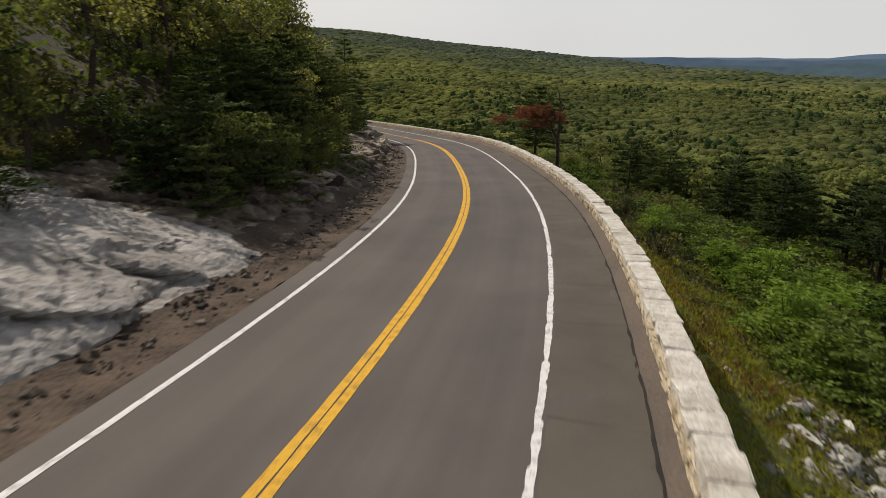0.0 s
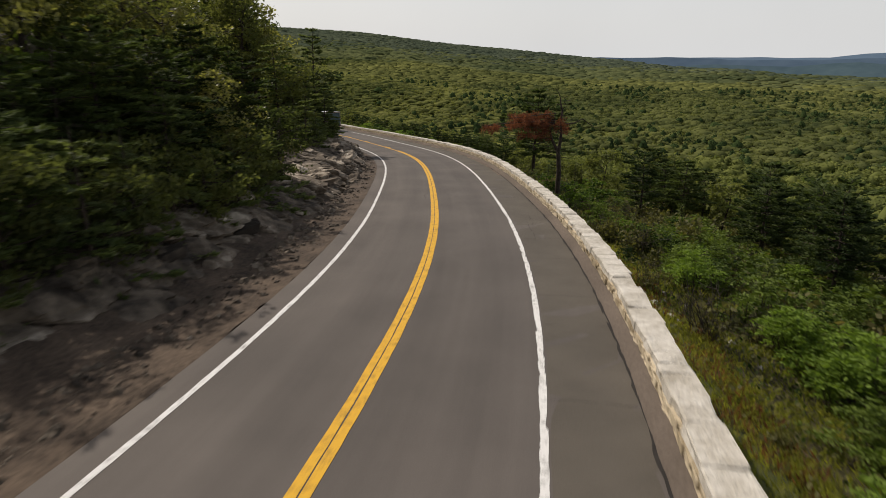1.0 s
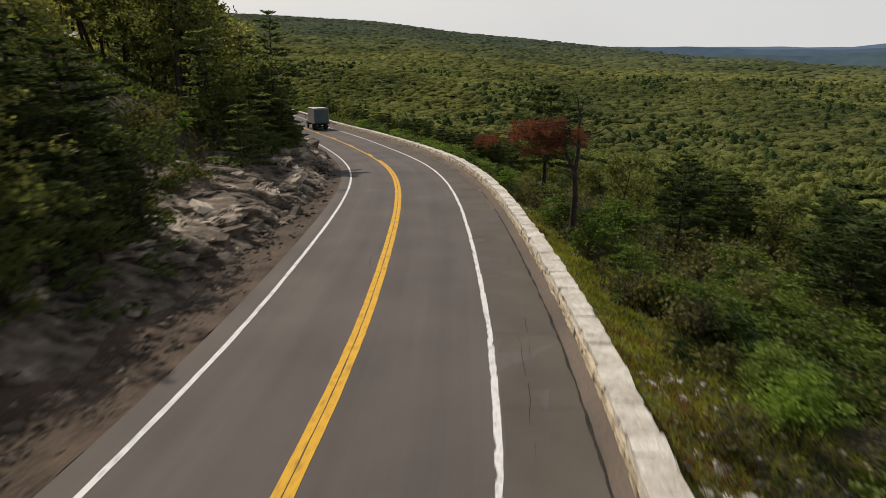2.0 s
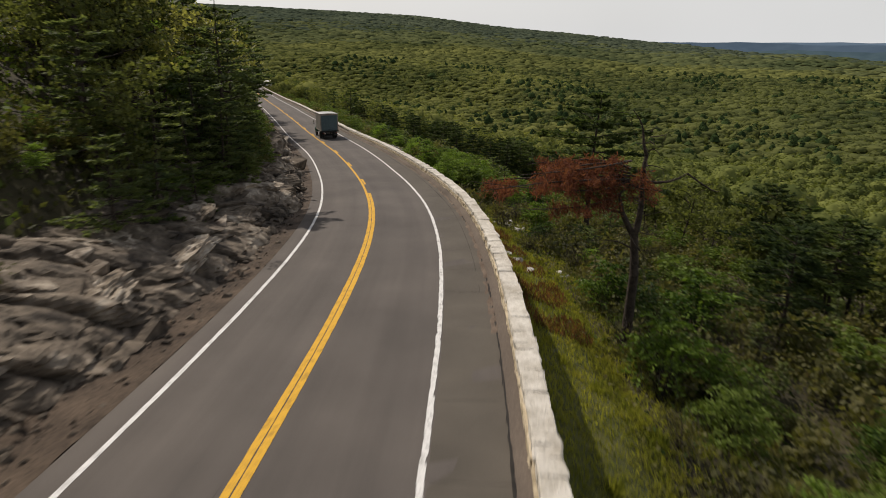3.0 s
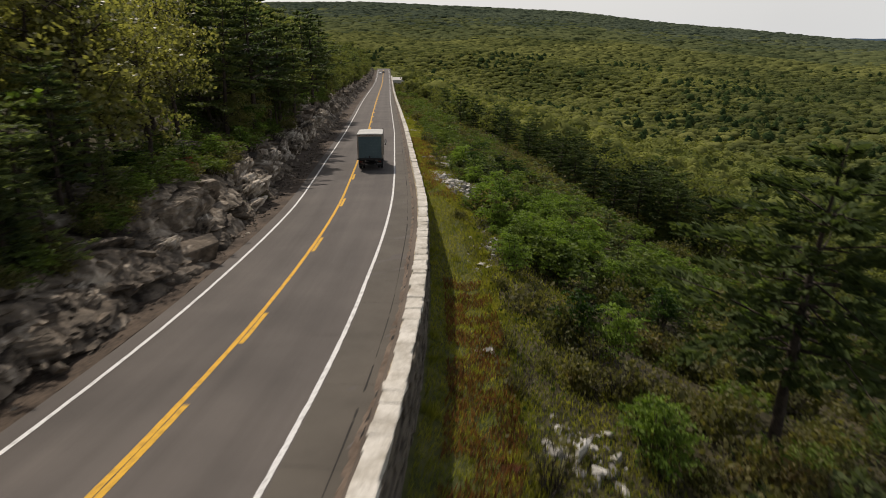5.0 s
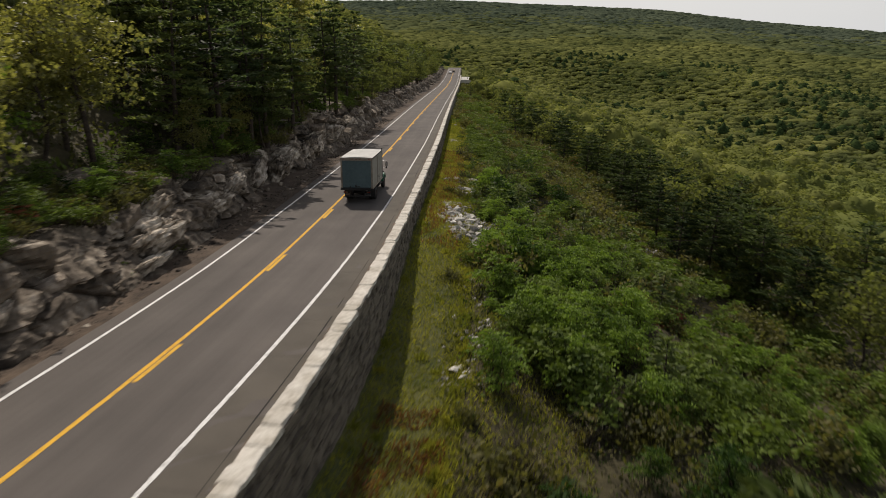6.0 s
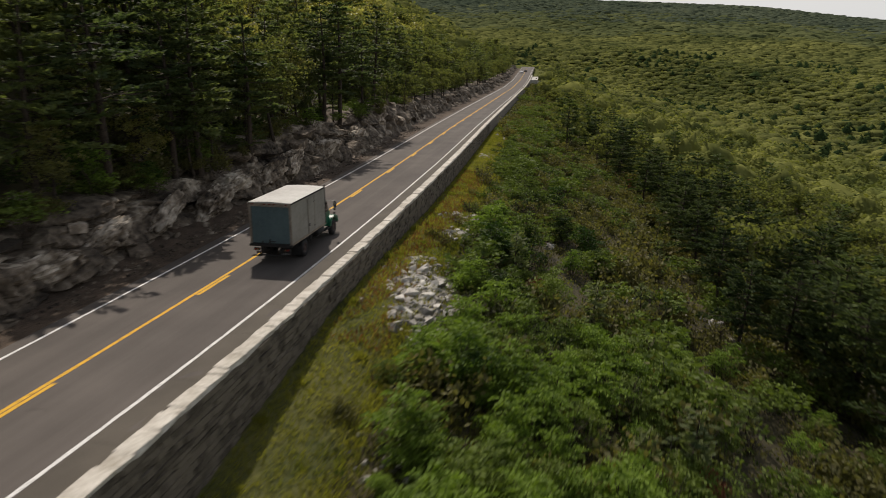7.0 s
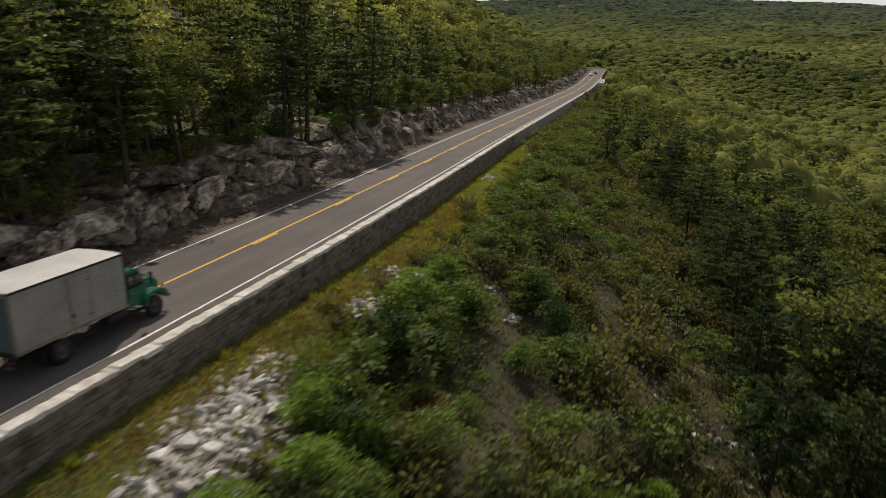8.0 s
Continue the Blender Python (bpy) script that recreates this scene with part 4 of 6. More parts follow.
KIT = {}
for k, (hh, ww, bare) in enumerate(((13, 0.31, 0.28), (11, 0.34, 0.32), (15, 0.28, 0.34), (9, 0.36, 0.14))):
    KIT["pine", k] = (pine_meshes(100 + k, hh, 0.44, bare, ww), (BARK, PINE), "pine_tree", "dark green pine with level limbs and bare lower trunk", hh)
for k, (hh, mat) in enumerate(((11, OAK), (9, SLOPE_OAK), (8, MAPLE), (12, SLOPE_OAK))):
    KIT["oak", k] = (broad_meshes(200 + k, hh, 0.75), (BARK, mat), "broadleaf_tree", ("yellow-green oak with a ragged open crown" if mat is OAK else "fresh green maple with a loose crown"), hh)
for k, (hh, ww) in enumerate(((13, 0.23), (10, 0.26))):
    KIT["pine_low", k] = (pine_meshes(300 + k, hh, 0.065, 0.18, ww), (BARK, PINE), "pine_tree", "dark green pine among the forest trees", hh)
for k, (hh, ww) in enumerate(((12, 0.3), (10, 0.34))):
    KIT["pitch_low", k] = (pine_meshes(320 + k, hh, 0.075, 0.25, ww, PITCH), (BARK, PITCH), "pine_tree", "dark green pine on the slope", hh)
for k, hh in enumerate((11, 9)):
    KIT["oak_low", k] = (broad_meshes(400 + k, hh, 0.17), (BARK, SLOPE_OAK), "broadleaf_tree", "olive green oak among the forest trees", hh)
    # back rows: the same oaks in brighter leaf colour, painted to read as sunlit
    KIT["oak_back", k] = (KIT["oak_low", k][0], (BARK, OAK), "broadleaf_tree", "yellow-green oak among the forest trees", hh)
for k, (hh, ww, mat) in enumerate(((1.0, 1.3, SHRUB), (0.9, 1.5, SHRUB), (1.1, 1.2, MAPLE))):
    KIT["bush", k] = (bush_meshes(500 + k, hh, ww), (BARK, mat), "shrub", "leafy bright green shrub on the slope", hh)
for k in range(2):
    KIT["heath", k] = (mound_meshes(520 + k, 0.75, 1.5, 1.0, 0.06), (BARK, HEATH), "shrub", "low olive-brown scrub on the slope", 0.7)
for k in range(2):
    KIT["scrub", k] = ((bush_meshes(560, 1.0, 1.4, 0.45, 0.042) if k == 0 else mound_meshes(561, 0.9, 1.5, 0.7, 0.065)), (BARK, (SHRUB, HEATH)[k]), "shrub", "shrub on the slope", 1.0)
for k, (hh, ww) in enumerate(((11, 0.42), (9, 0.45))):
    KIT["pitch", k] = (pine_meshes(130 + k, hh, 0.75, 0.34, ww, PITCH, 1.2), (BARK, PITCH), "pine_tree", "dark green pitch pine with an irregular rounded crown", hh)
KIT["tussock", 0] = (tussock_meshes(580, 0.6, 0.9), (BARK, GRASS), "grass_tussock", "yellow-green grass tussock", 0.55)
for k, (hh, mat) in enumerate(((10, SLOPE_OAK), (8.5, MAPLE))):
    KIT["oak_mid", k] = (broad_meshes(420 + k, hh, 0.22, 0.34), (BARK, SLOPE_OAK if k else mat), "broadleaf_tree", "green oak on the slope", hh)
KIT["rust", 0] = (bush_meshes(540, 0.8, 1.0, 0.5), (BARK, RUST), "shrub", "small shrub turned rusty red", 0.8)
for k, hh in enumerate((10, 8)):
    KIT["oak_far", k] = (broad_meshes(440 + k, hh, 0.16, 0.34), (BARK, SLOPE_OAK), "broadleaf_tree", "olive green oak on the slope", hh)
KIT["twigs", 0] = (mound_meshes(590, 1.2, 1.5, 0.25, 0.06), (DEADWOOD, HEATH), "shrub", "bare grey brushwood", 1.2)
wood = Pile()
rtw = np.random.RandomState(591)
for k in range(26):
    e = np.array([rtw.normal() * 0.5, rtw.normal() * 0.5, rtw.uniform(0.4, 1.3)])
    p = limb(rtw, wood, e * np.array([0.1, 0.1, -0.05]), e, 0.014, 0.004, 0.1, 4, 3)
    for j in (1, 2, 3):
        limb(rtw, wood, p[j], p[j] + rtw.normal(size=3) * 0.22 + np.array([0, 0, 0.1]), 0.007, 0.003, 0.1, 3, 3)
KIT["twigs", 1] = ((wood.mesh("stem", True), KIT["twigs", 0][0][1]), (DEADWOOD, HEATH), "shrub", "bare grey brushwood", 1.2)
FIRST = {}


REST = {}


def arrays(me):
    """Vertices and quads of a mesh made of quads."""
    v = np.empty(len(me.vertices) * 3, np.float32)
    me.vertices.foreach_get("co", v)
    q = np.empty(len(me.loops), np.int32)
    me.loops.foreach_get("vertex_index", q)
    return v.reshape(-1, 3), q.reshape(-1, 4)


def join_rest(group, name, label):
    """Joins the uncounted plants of a group into one mesh with a material slot for each kind of wood and leaf."""
    slots, vs, qs, ms, n, store = [], [], [], [], 0, {}
    for key, m in REST[group]:
        meshes, mats = KIT[key][:2]
        mm = np.array(m)
        for me, mat in zip(meshes, mats):
            if me.name not in store:
                store[me.name] = arrays(me)
            v, q = store[me.name]
            if mat not in slots:
                slots.append(mat)
            vs.append(v @ mm[:3, :3].T + mm[:3, 3])
            qs.append(q + n)
            ms.append(np.full(len(q), slots.index(mat), np.int32))
            n += len(v)
    me = mesh_of(name, np.concatenate(vs), np.concatenate(qs))
    for mat in slots:
        me.materials.append(mat)
    me.polygons.foreach_set("material_index", np.concatenate(ms))
    return tagged(new(name, me), label, "woods", kind="stuff")


def grow_at(key, x, y, scale, r, group, sink=0.1, squash=1.0, single=True):
    """Plants a copy of one of the kit's plants on the ground, or adds it to the uncounted rest."""
    meshes, mats, name, label, _ = KIT[key]
    ys, off = station(x, y)
    z = float(ground_z(x, y))
    up = float(off + ledge_lean(ys))
    if -15.6 < up < -11:
        z = max(z, float(road_z(ys) + np.interp(ys, LEDGE_Y, LEDGE_H) * np.interp(-up, [10.8, 12], [0.75, 1.0])))
    m = pose(float(x), float(y), z - sink, r.uniform(-3, 3), r.uniform(-3, 3), r.uniform(0, 360))
    if not single:
        REST.setdefault(group, []).append((key, m @ Matrix.Diagonal((scale, scale, scale * squash, 1))))
        return None
    if key not in FIRST:
        FIRST[key] = plant(name, meshes, mats, label, "shrub" if name == "shrub" else "tree", group)
        ob = FIRST[key]
        ob.matrix_basis = m
    else:
        ob = copy_thing(FIRST[key], m)
        tagged(ob, group=group)
    ob.scale = (scale, scale, scale * squash)
    return ob


rt = random.Random(11)
# hillside forest above the ledge, thick along the road
for y in np.arange(-46, 260, 2.8):
    for row, (o0, o1) in enumerate(((11.8, 14.5), (15, 20), (20, 29))):
        yy = y + rt.uniform(-1.4, 1.4)
        off = -rt.uniform(o0, o1)
        if row == 0 and rt.random() < 0.35:
            continue
        if row == 1 and rt.random() < 0.2 or row == 2 and rt.random() < (0.65 if yy < 5 else 0.35):
            continue
        if yy < -9 and (row == 0 or rt.random() < (0.88 if yy > -27 else 0.8)):
            continue
        if (10 <= yy < 38 or 66 <= yy < 88) and rt.random() < (0.85, 0.72, 0.3 if yy < 40 else 0.75)[row]:
            continue
        off -= float(ledge_lean(yy)) * (1.0 if yy < -7 else 0.6)
        x, py = spot(yy, off)
        near = yy < 140
        kind = "pine" if rt.random() < ((0.75 if yy < 86 else 0.35) if row == 0 else (0.6 if yy < 86 else 0.4) if row == 1 else 0.15) else "oak"
        if yy < 30 and row < 2 and rt.random() < 0.3:
            continue
        if yy < 30 and kind == "pine":
            kind = ("pitch", "oak", "oak", "oak")[rt.randrange(4)]
        pick = rt.randrange(2 if kind == "pitch" else 4)
        if kind == "oak" and 50 < yy < 92:
            pick = (0, 0, 2, 0)[pick]
        elif kind == "oak" and pick == 2 and yy <= 50:
            pick = 1
        key = (kind, pick) if near and row < 2 else (("pine" if kind == "pitch" else kind) + "_low", rt.randrange(2))
        grow_at(key, x, py, (rt.uniform(0.42, 0.8) if row == 0 else rt.uniform(0.75, 1.15)) * (0.66 if yy < 14 and row < 2 else 1.0), rt, "hillside forest", single=row < 2 and yy < 190)
for y, off, k, sc in ((-29, -15.5, 3, 0.5), (-22, -18.5, 2, 0.62), (-16, -14.5, 1, 0.55)):
    x, py = spot(y, off)
    grow_at(("pine", k), x, py, sc, rt, "hillside forest")
for y, off, key, sc in ((-31, -19.5, ("oak", 0), 0.7), (-26.5, -17.2, ("pitch", 1), 0.7), (-24, -21, ("oak", 0), 0.75), (-34, -16.6, ("pitch", 0), 0.55), (-19, -18.5, ("oak", 1), 0.75), (-12, -20, ("oak", 0), 0.85), (-6, -19, ("oak", 0), 0.8), (0, -20, ("oak", 0), 0.85), (6, -19, ("oak", 0), 0.9),
                        (94.5, -12.9, ("pine", 2), 0.95), (91, -14.8, ("pine", 0), 1.0), (70, -14.5, ("oak", 0), 0.85), (72.5, -17, ("oak", 0), 1.05), (66, -15.5, ("oak", 0), 0.95), (82, -19, ("oak", 0), 0.8), (77, -18.5, ("oak", 2), 0.8), (63, -17, ("oak", 0), 1.0), (55, -16, ("oak", 2), 1.0), (47, -18, ("oak", 0), 1.1)):
    x, py = spot(y, off)
    grow_at(key, x, py, sc, rt, "hillside forest")
for y in np.arange(-46, 330, 4.5):
    for o0, o1 in ((30, 42), (42, 60)):
        if rt.random() < (0.85 if y < 12 else 0.35 if y < 60 else 0.6 if 72 < y < 100 else 0.0):
            continue
        x, py = spot(y + rt.uniform(-3, 3), -rt.uniform(o0, o1))
        grow_at((("pine_low", "oak_back", "oak_back", "oak_back", "oak_low")[rt.randrange(5)], rt.randrange(2)), x, py, rt.uniform(0.9, 1.4), rt, "hillside forest", single=False)
for y in np.arange(260, 575, 5):
    for o0, o1 in ((12.5, 18), (19, 30)):
        x, py = spot(y + rt.uniform(-3, 3), -rt.uniform(o0, o1))
        grow_at((("pine_low", "oak_low", "oak_low")[rt.randrange(3)], rt.randrange(2)), x, py, rt.uniform(0.7, 1.1), rt, "hillside forest", single=False)
for k in range(30):
    x, py = spot(-17 + 0.9 * k + rt.uniform(-0.6, 0.6), -rt.uniform(11.8, 13.2) - 2.0 * (k % 2))
    grow_at((("pine", 3), ("pitch", 1), ("oak", 1), ("pitch", 0))[k % 4], x, py, rt.uniform(0.45, 0.64), rt, "hillside forest")
for k in range(13):
    x, py = spot(rt.uniform(38, 62), -rt.uniform(10.8, 13.2))
    grow_at(("pine", 3 if k % 3 else 1), x, py, rt.uniform(0.32, 0.62), rt, "hillside forest")
for k in range(40):
    x, py = spot(rt.uniform(33, 80), -rt.uniform(10.2, 13.0))
    grow_at(("scrub", 0) if k % 3 else ("heath", rt.randrange(2)), x, py, rt.uniform(1.2, 2.2), rt, "undergrowth above the ledge", single=False)
for y, off, k, sc in ((25, -13.0, 3, 0.5), (28.5, -12.4, 3, 0.58), (31, -13.4, 1, 0.55), (33.5, -12.2, 3, 0.5), (36, -13.0, 3, 0.6), (38.5, -12.0, 1, 0.5), (30, -15.5, 0, 0.6), (103, -11.8, 0, 1.0), (107, -14.8, 2, 1.0), (110, -11.4, 1, 1.05), (101, -12.6, 0, 0.95), (113.3, -13.4, 1, 1.0), (133.2, -13.2, 0, 1.1), (135.5, -12.0, 2, 1.0), (128, -16, 0, 1.1), (147, -12.5, 1, 1.0), (156, -13.5, 2, 1.0), (101, -20, 2, 1.15), (109, -20, 2, 1.2), (114, -17, 0, 1.15)):
    x, py = spot(y, off)
    grow_at(("pine", k), x, py, sc, rt, "hillside forest")
for k in range(34):
    x, py = spot(rt.uniform(-17, 6), -rt.uniform(12.0, 14.6))
    grow_at(("scrub", k % 2), x, py, rt.uniform(1.2, 2.2), rt, "undergrowth above the ledge", single=False)
for y, off, key, sc in ((66.5, -10.9, ("bush", 2), 1.9), (64.6, -11.9, ("bush", 0), 2.2), (75.4, -12.0, ("bush", 2), 1.7), (78.5, -12.9, ("bush", 2), 1.6), (70, -12.4, ("rust", 0), 1.6), (68.6, -12.8, ("rust", 0), 1.4), (61, -11.9, ("bush", 0), 1.9), (88, -12.4, ("heath", 0), 1.8)):
    x, py = spot(y, off)
    grow_at(key, x, py, sc, rt, "undergrowth above the ledge", sink=-0.1, single=False)
for k in range(22):
    x, py = spot(rt.uniform(50, 72), -rt.uniform(10.2, 12.6))
    grow_at((("scrub", 1), ("bush", 2), ("heath", 1), ("scrub", 0))[k % 4], x, py, rt.uniform(0.8, 1.5), rt, "undergrowth above the ledge", sink=-0.3, single=False)
for k in range(46):
    x, py = spot(rt.uniform(58, 128), -rt.uniform(12.0, 15.5))
    grow_at((("heath", 0), ("scrub", 0), ("heath", 1))[k % 3], x, py, rt.uniform(0.9, 1.8), rt, "undergrowth above the ledge", single=False)
# saplings and shrubs at the top of the ledge
for k in range(230):
    y, off = rt.uniform(-42, 175), -rt.uniform(11.2, 18)
    off -= float(ledge_lean(y))
    x, py = spot(y, off)
    grow_at((("bush", rt.randrange(3)) if rt.random() < 0.7 else ("heath", rt.randrange(2))) if k % 2 else ("scrub", rt.randrange(2)), x, py, rt.uniform(0.9, 2.2), rt, "undergrowth above the ledge", single=bool(k % 2) and k < 200)
# scrub on the slope below the wall
RUBBLE = ((90.5, 6.8, 32, 1.1, 0.95), (93.5, 6.2, 42, 1.3, 1.0), (96.5, 5.9, 34, 1.2, 0.95), (99, 4.9, 8, 0.6, 0.6), (95, 9.2, 3, 0.4, 1.3), (92, 9.4, 5, 0.8, 0.9), (107, 6.4, 16, 0.9, 0.9),
          (112.5, 6.3, 20, 1.2, 0.9), (114.5, 11.8, 3, 0.5, 1.0), (112.5, 13.5, 3, 0.4, 0.9), (106.5, 20.4, 4, 1.0, 0.9), (124.5, 22.3, 5, 1.2, 0.8), (109, 26.6, 8, 2.0, 0.8), (148, 4.5, 12, 1.3, 0.8),
          (173, 6, 9, 1.3, 0.9), (71.5, 6.4, 8, 0.9, 0.5), (74.5, 7.5, 8, 1.0, 0.5), (79.5, 7.7, 4, 0.8, 0.5), (57, 5.3, 4, 0.6, 0.5), (50, 8.4, 10, 1.0, 0.7), (36, 5, 8, 1.3, 0.5), (35, 7.6, 8, 1.0, 0.5),
          (-24, 7.6, 18, 1.3, 0.9), (-26.5, 5.6, 5, 0.8, 0.5), (0, 10.5, 6, 2.0, 0.5), (-2.8, 5.4, 18, 1.3, 0.55), (3.2, 6.2, 12, 1.2, 0.55), (-20.5, 5.2, 6, 0.9, 0.45))


def clear_of_rubble(y, off):
    return all(math.hypot(y - a, (off - b) * 1.1) > spread + 1.1 for a, b, n, spread, _ in RUBBLE if n > 7)


count = 0
for _ in range(1300):
    y = rt.uniform(-36, 205)
    off = 4.8 + 33 * rt.random()
    if off < 8.5 and rt.random() < 0.75 or y < -18 and off < 9:
        continue
    if not clear_of_rubble(y, off):
        continue
    x, py = spot(y, off)
    kind = rt.random()
    bright = (0.70 if 8 < off < 21 else 0.45) - (0.35 if 20 < y < 60 and off < 20 else 0.15 if y < 66 and off < 20 else 0.2 if y > 97 and off > 15 else 0.0)
    near = off < 17 and count < 190 and y < 130
    if near:
        count += 1
        key = ("bush", rt.randrange(3)) if kind < bright else ("heath", rt.randrange(2)) if kind < 0.985 else ("rust", 0)
    else:
        key = ("scrub", 0 if kind < bright else 1) if kind < 0.985 else ("rust", 0)
    grow_at(key, x, py, (rt.uniform(1.2, 2.4) if rt.random() < 0.65 else rt.uniform(2.4, 3.5)) if off > 8.5 else rt.uniform(0.6, 1.2), rt, "scrub below the wall", single=near)
for _ in range(40):
    y = rt.uniform(-24, 26)
    x, py = spot(y, rt.uniform(9, 20))
    grow_at(("bush", rt.randrange(3)), x, py, rt.uniform(1.6, 2.6), rt, "scrub below the wall", single=False)
for y, off, sc in ((77, 15, 2.4), (84, 20, 2.6), (80, 13, 2.5), (88, 14, 2.4)):
    x, py = spot(y, off)
    grow_at(("bush", rt.randrange(3)), x, py, sc, rt, "scrub below the wall", single=False)
for _ in range(60):
    y, off = rt.uniform(70, 96), rt.uniform(8.0, 18)
    if not clear_of_rubble(y, off):
        continue
    x, py = spot(y, off)
    grow_at(("bush", 2 if rt.random() < 0.7 else 0), x, py, rt.uniform(1.8, 2.8), rt, "scrub below the wall", single=False)
for y, off, sc in ((79.6, 15.0, 2.0), (83.5, 19.6, 2.2), (80.4, 14.2, 1.5), (38, 4.8, 0.8), (41, 5.2, 0.9), (45, 5.0, 0.8), (48, 5.6, 1.0), (52, 5.2, 0.8), (33, 5.4, 0.7), (44, 6.1, 0.9), (56, 5.0, 0.7)):
    x, py = spot(y, off)
    grow_at(("rust", 0), x, py, sc, rt, "scrub below the wall", single=False, squash=1.0 if sc > 1.5 else 0.6)
for _ in range(34):
    y, off = rt.uniform(-21, -1), rt.uniform(8.6, 17)
    if clear_of_rubble(y, off):
        x, py = spot(y, off)
        grow_at(("bush", rt.randrange(3)), x, py, rt.uniform(1.9, 2.9), rt, "scrub below the wall", single=False)
for y, off, sc in ((25.6, 10.4, 1.9), (28.4, 8.9, 1.2)):
    x, py = spot(y, off)
    grow_at(("bush", 0), x, py, sc, rt, "scrub below the wall", single=False)
for k in range(30):
    x, py = spot(rt.uniform(22, 44), rt.uniform(7.5, 20))
    grow_at((("scrub", 1), ("heath", 0), ("twigs", 1))[k % 3], x, py, rt.uniform(1.0, 1.7), rt, "scrub below the wall", single=False)
for _ in range(150):
    x, py = spot(rt.uniform(-10, 135), rt.uniform(5.5, 27))
    grow_at(("twigs", 1), x, py, rt.uniform(0.9, 1.9), rt, "scrub below the wall", single=False)
for _ in range(26):
    x, py = spot(rt.uniform(0, 135), rt.uniform(10, 30))
    grow_at(("pine_low", 1), x, py, rt.uniform(0.15, 0.42), rt, "scrub below the wall", single=False)
for _ in range(48):
    x, py = spot(rt.uniform(70, 103), rt.uniform(17.5, 33))
    grow_at(("bush", 2 if rt.random() < 0.6 else 0), x, py, rt.uniform(1.2, 2.2), rt, "scrub below the wall", single=False)
for k in range(120):
    y = rt.uniform(84, 172)
    off = rt.uniform(7.4, 11.5) if k % 3 else rt.uniform(6.2, 8.0)
    if clear_of_rubble(y, off):
        x, py = spot(y, off)
        grow_at(("bush", rt.choice((0, 2, 2))) if y < 115 else ("scrub", 0), x, py, rt.uniform(1.3, 2.4) if k % 3 else rt.uniform(0.8, 1.3), rt, "scrub below the wall", single=False)
# pines on the slope below
for y, off, top in ((52.7, 16.5, 13.6), (31, 18.3, 7.5), (50, 33, 10), (46, 36, 9), (40, 27, 9), (30, 30, 10), (22, 26, 8), (15, 33, 10), (6, 38, 10), (-3, 34, 9), (35, 38, 9), (-20, 24, 9), (-15, 27, 10), (-10, 23, 8.5),
                    (-6, 27, 10), (-1, 24, 9), (4, 27, 9.5), (9, 23, 8), (-18, 31, 10), (-12, 33, 10.5), (14, 25, 9), (19, 23, 7.5), (25, 31, 9), (10, 30, 9), (18, 29, 8), (28, 35, 10), (44, 30, 8),
                    (105.5, 27.3, 7.5), (105.6, 30.9, 8.5), (108.5, 33.6, 9), (101.5, 33, 9), (116, 28, 8), (112, 36, 10), (120, 33, 9), (125, 29, 8), (135.4, 28.6, 9), (130, 34, 10), (139, 32, 9), (144, 27, 8.5), (149, 31, 9), (155, 25, 8),
                    (160, 29, 9), (166, 26, 8), (170, 32, 9), (176, 24, 8), (183, 27, 9), (190, 23, 8), (152, 37, 10), (128, 40, 10), (96, 36, 9)):
    exact = top in (13.6, 7.5) or off in (30.9, 28.6)
    x, py = spot(y + (0 if exact else rt.uniform(-1, 1)), off + (0 if exact else rt.uniform(-1.5, 3)))
    k = 0 if top > 12 else rt.randrange(2)
    grow_at(("pitch", k), x, py, top / KIT["pitch", k][4], rt, "pines below the road")
for _ in range(190):
    y, off = rt.uniform(-25, 200), rt.uniform(32, 74)
    x, py = spot(y, off)
    grow_at(("oak_mid", rt.randrange(2)), x, py, rt.uniform(0.6, 0.95), rt, "trees below the road", single=False)
for _ in range(100):
    y, off = rt.uniform(-30, 300), rt.uniform(33, 80)
    x, py = spot(y, off)
    kind = "pitch_low" if rt.random() < 0.7 - 0.4 * (off > 50) else "oak_far"
    grow_at((kind, rt.randrange(2)), x, py, rt.uniform(0.65, 1.0), rt, "trees below the road", single=False)
for _ in range(360):
    y, off = rt.uniform(172, 560), rt.uniform(5, 38)
    if y > 320 and off < 17:
        continue
    x, py = spot(y, off)
    if off < 16 and y < 310:
        grow_at(("scrub", 0 if rt.random() < 0.65 else 1), x, py, rt.uniform(1.6, 3.2), rt, "trees below the road", single=False)
        continue
    kind = "pitch_low" if rt.random() < 0.35 else "oak_far"
    grow_at((kind, rt.randrange(2)), x, py, rt.uniform(0.25, 0.6) if off < 14 else rt.uniform(0.5, 0.9), rt, "trees below the road", single=False)
join_rest("hillside forest", "hillside_woods", "dark pines and yellow-green oaks of the hillside woods")
join_rest("trees below the road", "slope_woods", "pines and oaks thick on the slope below the road")
join_rest("undergrowth above the ledge", "undergrowth", "leafy undergrowth above the rock ledge")
join_rest("scrub below the wall", "scrub", "dense green and olive scrub on the slope")
for _ in range(230):
    x, py = spot(rt.uniform(-34, 190), 3.0 + 4.6 * rt.random() ** 1.3)
    grow_at(("tussock", 0), x, py, rt.uniform(0.5, 1.3), rt, "grass tussocks", single=False)
join_rest("grass tussocks", "tussocks", "yellow-green tussocks and weeds along the wall")
